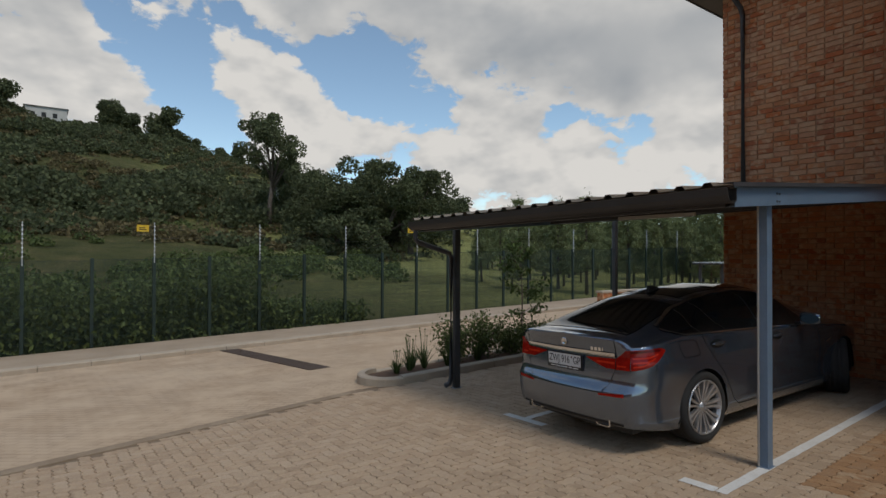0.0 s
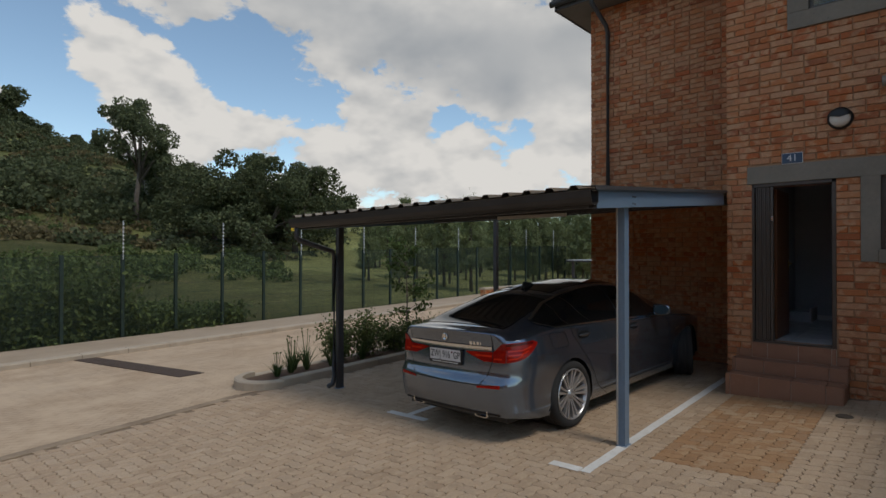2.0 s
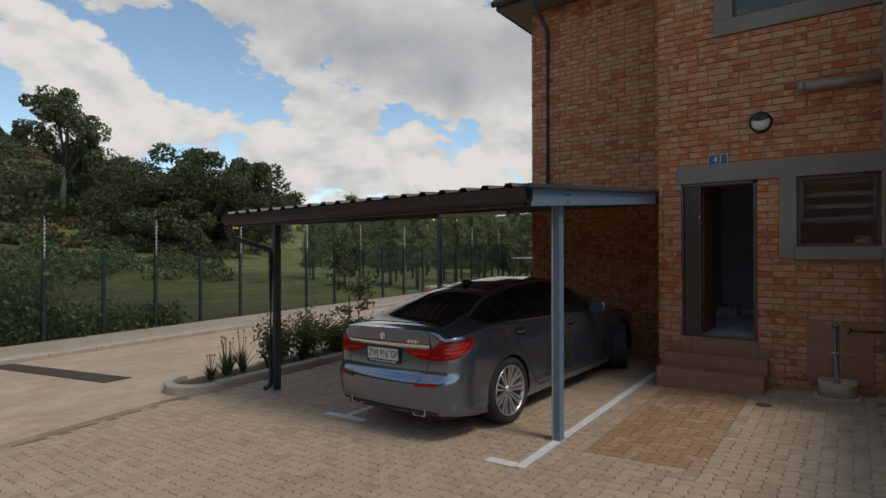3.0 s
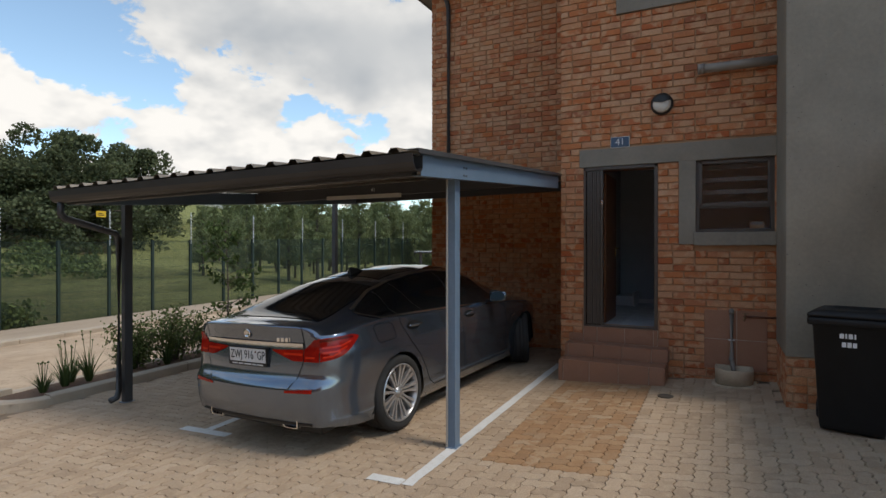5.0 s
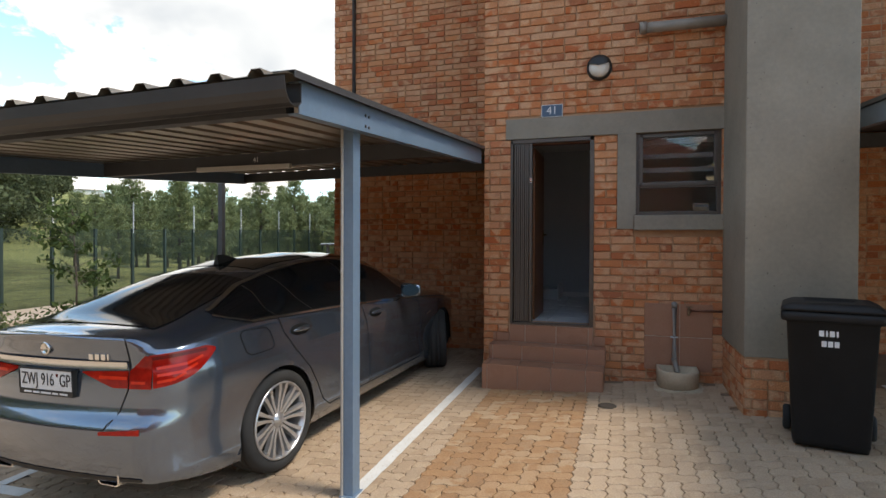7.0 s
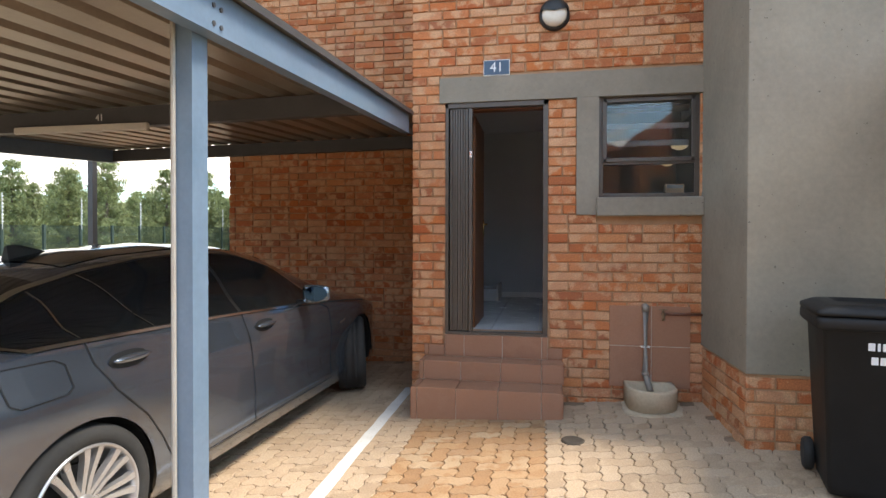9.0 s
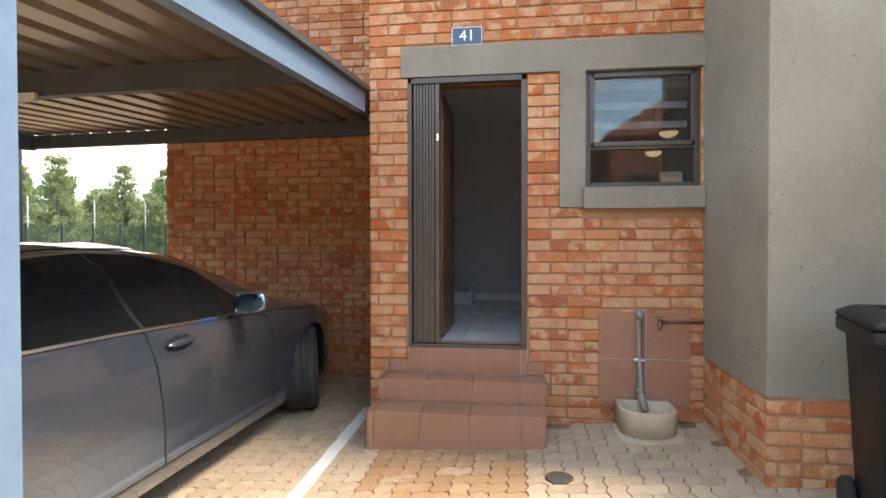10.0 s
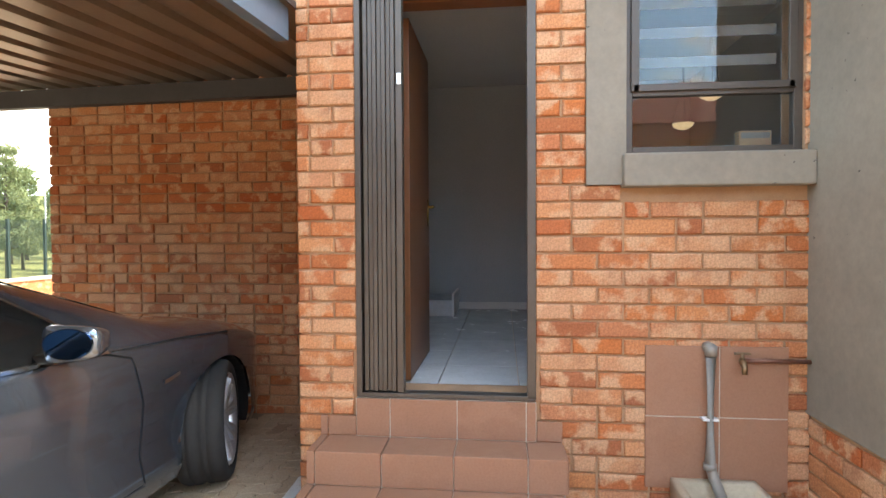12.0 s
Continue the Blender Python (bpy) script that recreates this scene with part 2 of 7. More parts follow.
SHEET = surface("roof_sheeting", (0.26, 0.215, 0.165), (0.33, 0.275, 0.21), 3, 0.34, metal=0.6, fine=40, bump=0.08)
LINE_PAINT = surface("road_paint", (0.62, 0.61, 0.58), (0.72, 0.71, 0.68), 6, 0.8, fine=45, bump=0.3, c3=(0.45, 0.38, 0.3))
KERB = surface("kerb_concrete", (0.38, 0.31, 0.23), (0.46, 0.38, 0.29), 3, 0.9, fine=60, bump=0.4)
ALU = surface("bronze_aluminium", (0.082, 0.070, 0.060), (0.10, 0.087, 0.075), 6, 0.4, metal=0.3, bump=0.03)
PANE = glass("window_glass", (0.9, 0.93, 0.93))
# ---- mesh helpers ----
def finish(name, bm, material, parent=None, label="", smooth=False, recalc=True):
    if recalc:
        bmesh.ops.recalc_face_normals(bm, faces=bm.faces)
    me = bpy.data.meshes.new(name)
    bm.to_mesh(me)
    bm.free()
    for m in material if isinstance(material, (list, tuple)) else (material,):
        me.materials.append(m)
    if smooth:
        me.polygons.foreach_set("use_smooth", [True] * len(me.polygons))
    ob = new(name, me)
    if parent:
        ob.parent = parent
    if label:
        ob["label"] = label
    return ob


def part(name, bm, material, parent, label="", smooth=False):
    return finish(name, bm, material, parent, label, smooth)


def thing(name, label, category, group="", at=None, kind=""):
    ob = new(name)
    ob.empty_display_size = 0.1
    if at is not None:
        ob.matrix_world = at
    return tagged(ob, label, category, group, kind)


def box(bm, x0, x1, y0, y1, z0, z1, bevel=0.0):
    m = Matrix.LocRotScale(((x0 + x1) / 2, (y0 + y1) / 2, (z0 + z1) / 2), None, (abs(x1 - x0), abs(y1 - y0), abs(z1 - z0)))
    r = bmesh.ops.create_cube(bm, size=1, matrix=m)
    if bevel:
        edges = list({e for v in r["verts"] for e in v.link_edges})
        bmesh.ops.bevel(bm, geom=edges, offset=bevel, segments=2, affect="EDGES", profile=0.5)
    return bm


def boxes(*rows, bevel=0.0):
    bm = bmesh.new()
    for r in rows:
        box(bm, *r, bevel=bevel)
    return bm


def tube(bm, points, radius, sides=12, caps=True):
    """A round pipe along a line of points."""
    rings = []
    pts = [Vector(p) for p in points]
    radii = radius if isinstance(radius, (list, tuple)) else [radius] * len(pts)
    for i, p in enumerate(pts):
        d = (pts[min(i + 1, len(pts) - 1)] - pts[max(i - 1, 0)]).normalized()
        q = d.to_track_quat("Z", "Y")
        rings.append([bm.verts.new(p + q @ Vector((radii[i] * math.cos(2 * math.pi * k / sides), radii[i] * math.sin(2 * math.pi * k / sides), 0))) for k in range(sides)])
    for a, b in zip(rings, rings[1:]):
        for k in range(sides):
            bm.faces.new((a[k], a[(k + 1) % sides], b[(k + 1) % sides], b[k]))
    if caps:
        bm.faces.new(rings[0][::-1]), bm.faces.new(rings[-1])
    return bm


def lathe(bm, profile, axis_m, sides=32, closed=False):
    """Turns (radius, height) points round the local z of axis_m."""
    rings = []
    for r, h in profile:
        rings.append([bm.verts.new(axis_m @ Vector((r * math.cos(2 * math.pi * k / sides), r * math.sin(2 * math.pi * k / sides), h))) for k in range(sides)])
    pairs = list(zip(rings, rings[1:])) + ([(rings[-1], rings[0])] if closed else [])
    for a, b in pairs:
        for k in range(sides):
            bm.faces.new((a[k], a[(k + 1) % sides], b[(k + 1) % sides], b[k]))
    if not closed:
        for ring, flip in ((rings[0], True), (rings[-1], False)):
            if (ring[0].co - ring[sides // 2].co).length > 1e-4:
                bm.faces.new(ring[::-1] if flip else ring)
    return bm


def sweep_profile(bm, profile, x0, x1, place):
    """Extrudes a closed 2D profile from x0 to x1; place(u, a, b) gives the 3D point."""
    a = [bm.verts.new(place(x0, *p)) for p in profile]
    b = [bm.verts.new(place(x1, *p)) for p in profile]
    n = len(profile)
    for k in range(n):
        bm.faces.new((a[k], a[(k + 1) % n], b[(k + 1) % n], b[k]))
    bm.faces.new(a[::-1]), bm.faces.new(b)
    return bm


# ---- the lie of the land ----
def ground_z(x, y):
    """Height of the paved ground: it falls away from the house and across the yard."""
    z = 0.035 + 0.02 * (min(max(x, -12), 30) - 8)
    if y < 2.3:
        return z - 0.05 * (max(y, -8) - 2)
    z -= 0.015 + 0.033 * (min(y, 7.2) - 2.3)
    return z - 0.05 * (max(y, 7.2) - 7.2)


EDGE_Y = 7.25  # edging strip between the parking and the road
FENCE_Y = 18.5


def sheet(name, x0, x1, y0, y1, nx, ny, lift, material, label, category, kind="structure"):
    bm = bmesh.new()
    grid = [[bm.verts.new((x, y, ground_z(x, y) + lift)) for y in np.linspace(y0, y1, ny)] for x in np.linspace(x0, x1, nx)]
    for i in range(nx - 1):
        for j in range(ny - 1):
            bm.faces.new((grid[i][j], grid[i + 1][j], grid[i + 1][j + 1], grid[i][j + 1]))
    return tagged(finish(name, bm, material), label, category, kind=kind)


# ---- house numbers ----
FX, FY0, FY1 = 8.52, -0.415, 2.17       # front wall's face and its ends
RX, RY1 = 10.165, 5.09                  # set-back wall's face and the house's far corner
WALL_T, TOP_Z = 0.25, 6.72
DOOR = (0.90, 1.85, 0.70, 2.85)
WIN = (-0.40, 0.455, 1.95, 2.87)
UPWIN = (-0.40, 1.18, 5.08, 6.35)


def wall_rects(y0, y1, z0, z1, holes):
    """Splits a wall into rectangles round its openings."""
    ys = sorted({y0, y1, *[h[0] for h in holes], *[h[1] for h in holes]})
    zs = sorted({z0, z1, *[h[2] for h in holes], *[h[3] for h in holes]})
    out = []
    for a, b in zip(ys, ys[1:]):
        for c, d in zip(zs, zs[1:]):
            if not any(h[0] - 1e-6 <= a and b <= h[1] + 1e-6 and h[2] - 1e-6 <= c and d <= h[3] + 1e-6 for h in holes):
                out.append((a, b, c, d))
    return out


front_holes = [DOOR, WIN, UPWIN]
wall_front = finish("wall_front", boxes(*[(FX + 0.015, FX + WALL_T, a, b, c, d) for a, b, c, d in wall_rects(FY0, FY1 - 0.011, -0.3, TOP_Z, front_holes)]), MORTAR)
tagged(wall_front, "orange-red face brick house wall with door and window", "wall", kind="structure")
wall_recess = finish("wall_recess", boxes((RX + 0.015, RX + WALL_T, FY1 - 0.25, RY1 - 0.011, -0.4, TOP_Z)), MORTAR)
tagged(wall_recess, "set-back face brick house wall behind the carport", "wall", kind="structure")
wall_return = finish("wall_return", boxes((FX + WALL_T, RX + 0.006, FY1 - WALL_T, FY1 - 0.011, -0.3, TOP_Z)), MORTAR)
tagged(wall_return, "short brick return wall beside the carport", "wall", kind="structure")
wall_side = finish("wall_side", boxes((RX + WALL_T, 19.0, RY1 - WALL_T, RY1 - 0.011, -0.6, TOP_Z)), MORTAR)
tagged(wall_side, "brick side wall of the house", "wall", kind="structure")
# projecting plastered wall between the two units
PX0, PY0, PY1 = 7.44, -1.25, -0.415
pier = finish("wall_pier", boxes((PX0, FX + WALL_T, PY0, PY1, 0.66, TOP_Z), bevel=0.006), PLASTER)
tagged(pier, "grey plastered projecting wall on a brick plinth", "wall", kind="structure")
plinth = finish("wall_plinth", boxes((PX0 + 0.018, FX, PY0 + 0.018, PY1 - 0.018, -0.2, 0.66)), MORTAR)
tagged(plinth, "face brick plinth under the grey plastered wall", "wall", kind="structure")
wall_next = finish("wall_next", boxes((RX + 0.006, RX + WALL_T, -8.0, PY0, -0.3, TOP_Z), (FX + WALL_T, RX + 0.006, PY0, PY0 + 0.25, -0.3, TOP_Z)), MORTAR)
tagged(wall_next, "face brick wall of the next unit", "wall", kind="structure")

# ---- room behind the door ----
ROOM_PAINT = surface("room_paint", (0.42, 0.45, 0.47), (0.46, 0.49, 0.51), 2, 0.8, bump=0.06)
CEIL_PAINT = surface("ceiling_paint", (0.68, 0.68, 0.66), (0.72, 0.72, 0.70), 2, 0.85, bump=0.04)
FLOOR_TILE = surface("pale_floor_tile", (0.58, 0.60, 0.61), (0.66, 0.68, 0.69), 5, 0.25, bump=0.03)
IX0, IX1, IY0, IY1, IZ0, IZ1 = FX + WALL_T, 12.0, -0.98, 1.92, 0.70, 3.25
room = finish("wall_room", boxes((IX1, IX1 + 0.12, IY0, IY1 + 0.12, IZ0 - 0.1, IZ1), (IX0, IX1, IY1, IY1 + 0.12, IZ0 - 0.1, IZ1), (IX0, IX1, IY0 - 0.12, IY0, IZ0 - 0.1, IZ1)), ROOM_PAINT)
tagged(room, "plain grey-blue painted walls of the entrance room", "wall", kind="structure")
tagged(finish("wall_room_front", boxes(*[(FX + WALL_T, FX + WALL_T + 0.012, a, b, c, d) for a, b, c, d in wall_rects(IY0, IY1, IZ0, IZ1, [DOOR, WIN])]), ROOM_PAINT), "grey-blue painted inner face of the front wall", "wall", kind="structure")
tagged(finish("ceiling", boxes((IX0, IX1 + 0.12, IY0, IY1 + 0.12, IZ1, IZ1 + 0.12)), CEIL_PAINT), "plain white ceiling of the entrance room", "ceiling", kind="structure")
room_floor = tagged(finish("floor", boxes((FX + 0.02, IX1, IY0, IY1, IZ0 - 0.12, IZ0 - 0.012)), GROUT), "pale tiled floor of the entrance room", "floor", kind="structure")
tagged(finish("baseboard", boxes((IX1 - 0.015, IX1, IY0, IY1, IZ0, IZ0 + 0.08), (IX0, IX1 - 0.015, IY1 - 0.015, IY1, IZ0, IZ0 + 0.08), bevel=0.003), CEIL_PAINT), "white skirting board along the room's walls", "baseboard", kind="structure")

# ---- plaster bands round the openings ----
band = finish("trim_lintel", boxes((FX - 0.022, FX + 0.05, FY0, 1.905, 2.853, 3.085), bevel=0.002), PLASTER)
tagged(band, "grey plastered lintel band over door and window", "trim", kind="structure")
tagged(finish("trim_column", boxes((FX - 0.0215, FX + 0.05, WIN[1], 0.65, 1.80, 2.8525), bevel=0.001), PLASTER), "grey plastered strip beside the window", "trim", kind="structure")
tagged(finish("trim_sill", boxes((FX - 0.075, FX + 0.05, FY0, 0.475, 1.785, 1.95), bevel=0.01), PLASTER), "grey plastered window sill with worn edges", "sill", kind="structure")
up = UPWIN
tagged(finish("trim_upper", boxes((FX - 0.03, FX + 0.05, FY0, 1.42, 4.86, up[2]), (FX - 0.03, FX + 0.05, up[1], 1.42, up[2], up[3]), (FX - 0.03, FX + 0.05, FY0, 1.42, up[3], 6.55), bevel=0.006), PLASTER), "grey plastered surround of the upstairs window", "trim", kind="structure")

# ---- roof over the house ----
ROOF_TILE = brick_material("roof_tile", [(0.30, 0.10, 0.06), (0.34, 0.12, 0.07), (0.27, 0.09, 0.055)], (0.32, 0.12, 0.075), 0.8)
SOFFIT = surface("soffit_board", (0.16, 0.15, 0.14), (0.20, 0.19, 0.18), 3, 0.7, bump=0.05)
EX0, EY1, EZ = RX - 0.52, RY1 + 0.5, TOP_Z + 0.02
roof = thing("roof", "red tiled roof with dark fascia and gutter", "roof", kind="structure")
part("soffit", boxes((EX0, 19, -8, EY1, EZ, EZ + 0.02), (FX - 0.5, EX0, -8, FY1 + 0.5, EZ, EZ + 0.02)), SOFFIT, roof)
part("fascia", boxes((EX0 - 0.02, EX0, FY1 + 0.5, EY1, EZ - 0.02, EZ + 0.17), (EX0, 19, EY1, EY1 + 0.02, EZ - 0.02, EZ + 0.17), (FX - 0.52, FX - 0.5, -8, FY1 + 0.5, EZ - 0.02, EZ + 0.17)), STEEL_DARK, roof)
bm = bmesh.new()
tube(bm, [(EX0 - 0.07, FY1 + 0.5, EZ + 0.10), (EX0 - 0.07, EY1 + 0.07, EZ + 0.10)], 0.06, 10)
part("gutter", bm, STEEL_DARK, roof, smooth=True)
bm = bmesh.new()
a = [(EX0 - 0.06, -8, EZ + 0.20), (EX0 - 0.06, EY1 + 0.06, EZ + 0.20), (14.5, EY1 - 4.2, EZ + 2.6), (14.5, -8, EZ + 2.6), (19, EY1 + 0.06, EZ + 0.20), (19, EY1 - 4.2, EZ + 2.6)]
vs = [bm.verts.new(p) for p in a]
bm.faces.new((vs[0], vs[1], vs[2], vs[3])), bm.faces.new((vs[1], vs[4], vs[5], vs[2]))
r = bmesh.ops.extrude_face_region(bm, geom=list(bm.faces))
bmesh.ops.translate(bm, verts=[v for v in r["geom"] if isinstance(v, bmesh.types.BMVert)], vec=(0, 0, -0.03))
part("tile_bed", bm, SOFFIT, roof)

# ---- paved yard, road, land ----
pavement = sheet("pavement", -1.15, 10.6, -3.2, 7.9, 28, 31, -0.012, SAND, "beige interlocking concrete paving, sandy joints", "paving")
def far_paving():
    m, nt, b = nodes_of("far_paving")
    tc = nt.nodes.new("ShaderNodeTexCoord")
    mp = nt.nodes.new("ShaderNodeMapping")
    mp.inputs["Rotation"].default_value = (0, 0, radians(45))
    nt.links.new(tc.outputs["Object"], mp.inputs[0])
    br = nt.nodes.new("ShaderNodeTexBrick")
    br.inputs["Scale"].default_value, br.inputs["Mortar Size"].default_value = 1.0, 0.006
    br.inputs["Brick Width"].default_value, br.inputs["Row Height"].default_value = 0.22, 0.11
    br.inputs["Color1"].default_value, br.inputs["Color2"].default_value, br.inputs["Mortar"].default_value = (0.43, 0.325, 0.225, 1), (0.485, 0.37, 0.26, 1), (0.28, 0.20, 0.13, 1)
    nt.links.new(mp.outputs[0], br.inputs["Vector"])
    broad = add_noise(nt, 0.45, 6, 0.65)
    col = blend(nt, 0.6, br.outputs["Color"], ramp(nt, broad, [(0.35, (0.75, 0.66, 0.56)), (0.65, (1.0, 1.0, 1.0))]), "MULTIPLY")
    sand = add_noise(nt, 1.3, 7, 0.7)
    col = blend(nt, ramp(nt, sand, [(0.42, (0, 0, 0)), (0.68, (1, 1, 1))]), col, (0.50, 0.375, 0.255))
    nt.links.new(col, b.inputs["Base Color"])
    b.inputs["Roughness"].default_value = 0.95
    add_bump(nt, b, br.outputs["Fac"], -0.3, 0.004)
    return m
FAR_PAVING = far_paving()
def strip_y(x):
    """The line of the edging strip; past the planter's tip it follows the kerb."""
    return 7.80 + 0.155 * (max(x, -6) - 4.1) if x < 4.1 else 7.80


ROAD_END = 15.0
bm = bmesh.new()
xs = np.concatenate([np.linspace(-40, -6, 10)[:-1], np.linspace(-6, 4.1, 12)[:-1], np.linspace(4.1, 60, 30)])
rows = [[bm.verts.new((x, y, ground_z(x, y) - 0.004)) for y in np.linspace(strip_y(x) + 0.08, ROAD_END, 12)] for x in xs]
for p, q in zip(rows, rows[1:]):
    for k in range(11):
        bm.faces.new((p[k], q[k], q[k + 1], p[k + 1]))
road = tagged(finish("road", bm, FAR_PAVING), "sandy block-paved road past the parking bays", "road", kind="structure")
yard = sheet("pavement_yard", -40, -1.15, -12, 7.0, 20, 16, -0.006, FAR_PAVING, "sandy block-paved yard between the houses", "paving")
yard_b = sheet("pavement_forecourt", -1.15, 10.6, -12, -3.2, 14, 8, -0.004, FAR_PAVING, "block-paved forecourt along the next units", "paving")
bm = bmesh.new()
WORN = surface("worn_concrete", (0.22, 0.155, 0.10), (0.33, 0.25, 0.17), 3, 0.95, fine=50, bump=0.4)
xs = np.linspace(-14, 4.15, 60)
rows = [[bm.verts.new((x, strip_y(x) + d, ground_z(x, strip_y(x)) + h)) for d, h in ((-0.085, -0.02), (-0.08, 0.006), (0.08, 0.006), (0.085, -0.02))] for x in xs]
for p, q in zip(rows, rows[1:]):
    for k in range(3):
        bm.faces.new((p[k], q[k], q[k + 1], p[k + 1]))
tagged(finish("edging_strip", bm, WORN), "worn concrete edging strip set in the paving", "edging", kind="structure")
# ---- carport ----
CY0, CY1, CX0, CX1 = 2.20, 6.95, 4.42, 10.12
def roof_z(x, y):
    """Underside of the sheeting: it falls to the gutter."""
    return 2.47 + 0.072 * (x - CX0) - 0.014 * (y - CY0)

carport = thing("carport", "blue-grey steel carport with ribbed metal roof", "carport")
PX = 5.38
def channel(bm, y, w, h, x0, x1):
    """A sloped C channel along x."""
    t = 0.006
    prof = [(0, 0), (w, 0), (w, t), (t, t), (t, h - t), (w, h - t), (w, h), (0, h)]
    return sweep_profile(bm, prof, x0, x1, lambda x, a, b: Vector((x, y + a, roof_z(x, y) - h - 0.005 + b)))
part("side_beam", channel(bmesh.new(), CY0, 0.07, 0.17, CX0 + 0.16, FX - 0.02), STEEL, carport)
part("side_beam", channel(bmesh.new(), CY1 - 0.19, 0.07, 0.17, CX0 + 0.16, CX1), STEEL, carport)
def cross_beam(x, y0, y1, h, w=0.075):
    bm = bmesh.new()
    vs = []
    for y in (y0, y1):
        zt = roof_z(x, y) - 0.006
        for xx, zz in ((0, -h), (w, -h), (w, 0), (0, 0)):
            vs.append(bm.verts.new((x + xx, y, zt + zz)))
    for q in ((0, 1, 2, 3), (7, 6, 5, 4), (0, 4, 5, 1), (1, 5, 6, 2), (2, 6, 7, 3), (3, 7, 4, 0)):
        bm.faces.new([vs[i] for i in q])
    return bm
# cross beams take the darker of the two steel tones
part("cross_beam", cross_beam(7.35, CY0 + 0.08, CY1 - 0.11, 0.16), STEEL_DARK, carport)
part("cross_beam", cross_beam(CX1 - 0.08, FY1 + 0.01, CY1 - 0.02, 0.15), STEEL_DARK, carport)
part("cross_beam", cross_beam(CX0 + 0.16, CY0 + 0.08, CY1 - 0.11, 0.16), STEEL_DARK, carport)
# box gutter along the front
bm = bmesh.new()
GP = [(0.15, 0.13), (0.15, 0.03), (0.12, 0.005), (0.08, 0.0), (0.045, 0.008), (0.02, 0.03), (0.004, 0.065), (-0.006, 0.13), (0.0, 0.13), (0.010, 0.067), (0.026, 0.035), (0.048, 0.014), (0.08, 0.006), (0.117, 0.011), (0.144, 0.033), (0.144, 0.13)][::-1]
sweep_profile(bm, GP, CY0 - 0.02, CY1 - 0.06, lambda y, a, b: Vector((CX0 + a, y, roof_z(CX0, y) - 0.142 + b)))
part("gutter", bm, surface("dark_gutter", (0.022, 0.020, 0.019), (0.032, 0.029, 0.027), 3, 0.45, bump=0.04), carport, "dark brown sheet gutter")
# ribbed sheeting
bm = bmesh.new()
pitch, prof = 0.246, [(0, 0), (0.13, 0), (0.155, 0.034), (0.208, 0.034), (0.233, 0)]
ys = []
y = CY0 - 0.03
while y < CY1 - 0.22:
    ys += [(y + a, b) for a, b in prof]
    y += pitch
rows = []
for x in (CX0 + 0.005, 7.4, CX1 + 0.04):
    rows.append([bm.verts.new((x, yy, roof_z(x, yy) + 0.003 + h)) for yy, h in ys])
for a, b in zip(rows, rows[1:]):
    for k in range(len(ys) - 1):
        bm.faces.new((a[k], a[k + 1], b[k + 1], b[k]))
r = bmesh.ops.extrude_face_region(bm, geom=list(bm.faces))
bmesh.ops.translate(bm, verts=[v for v in r["geom"] if isinstance(v, bmesh.types.BMVert)], vec=(0, 0, 0.0025))
part("roof_sheet", bm, SHEET, carport, "ribbed metal roof sheeting")
# side flashing over the beam
bm = bmesh.new()
sweep_profile(bm, [(-0.045, -0.012), (-0.04, -0.012), (-0.04, 0.022), (0.09, 0.022), (0.09, 0.026), (-0.045, 0.026)], CX0 + 0.05, FX - 0.02, lambda x, a, b: Vector((x, CY0 + a, roof_z(x, CY0) + b)))
part("flashing", bm, STEEL_DARK, carport)
for px, py in ((PX, CY0 + 0.10), (PX - 0.08, CY1 - 0.11)):
    gz = ground_z(px, py)
    top = roof_z(px, py) - (0.02 if px < 6 else 0.16)
    bm = bmesh.new()
    prof = [(-0.05, -0.035), (0.05, -0.035), (0.05, 0.035), (0.044, 0.035), (0.044, -0.029), (-0.044, -0.029), (-0.044, 0.035), (-0.05, 0.035)]
    sweep_profile(bm, prof, gz - 0.03, top, lambda z, a, b: Vector((px + a, py + 0.01 + b, z)))
    box(bm, px - 0.043, px + 0.043, py + 0.03, py + 0.042, gz - 0.03, top)
    # the far post takes the darker tone, the near one the blue-grey
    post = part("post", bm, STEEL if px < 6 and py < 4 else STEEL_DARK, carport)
    part("base_plate", boxes((px - 0.07, px + 0.07, py - 0.045, py + 0.065, gz - 0.012, gz + 0.008)), STEEL, post)
    if px < 6:
        for zz in (0.05, 0.12):
            for xx in (-0.025, 0.025):
                bm = lathe(bmesh.new(), [(0.0, 0.006), (0.010, 0.006), (0.010, 0.0)], Matrix.Translation((px + xx, py - 0.10 if py < 4 else py - 0.03, top - zz)) @ Matrix.Rotation(radians(90), 4, "X"), 8)
                part("bolt", bm, STEEL_DARK, post)
pole = thing("steel_pole", "slim dark steel pole standing in the planting bed", "pole")
gz = ground_z(11.48, 8.42)
part("shaft", boxes((11.43, 11.53, 8.37, 8.47, gz - 0.2, 3.05), bevel=0.006), STEEL_DARK, pole)
part("cap", boxes((11.425, 11.535, 8.365, 8.475, 3.05, 3.065), bevel=0.003), STEEL_DARK, pole)
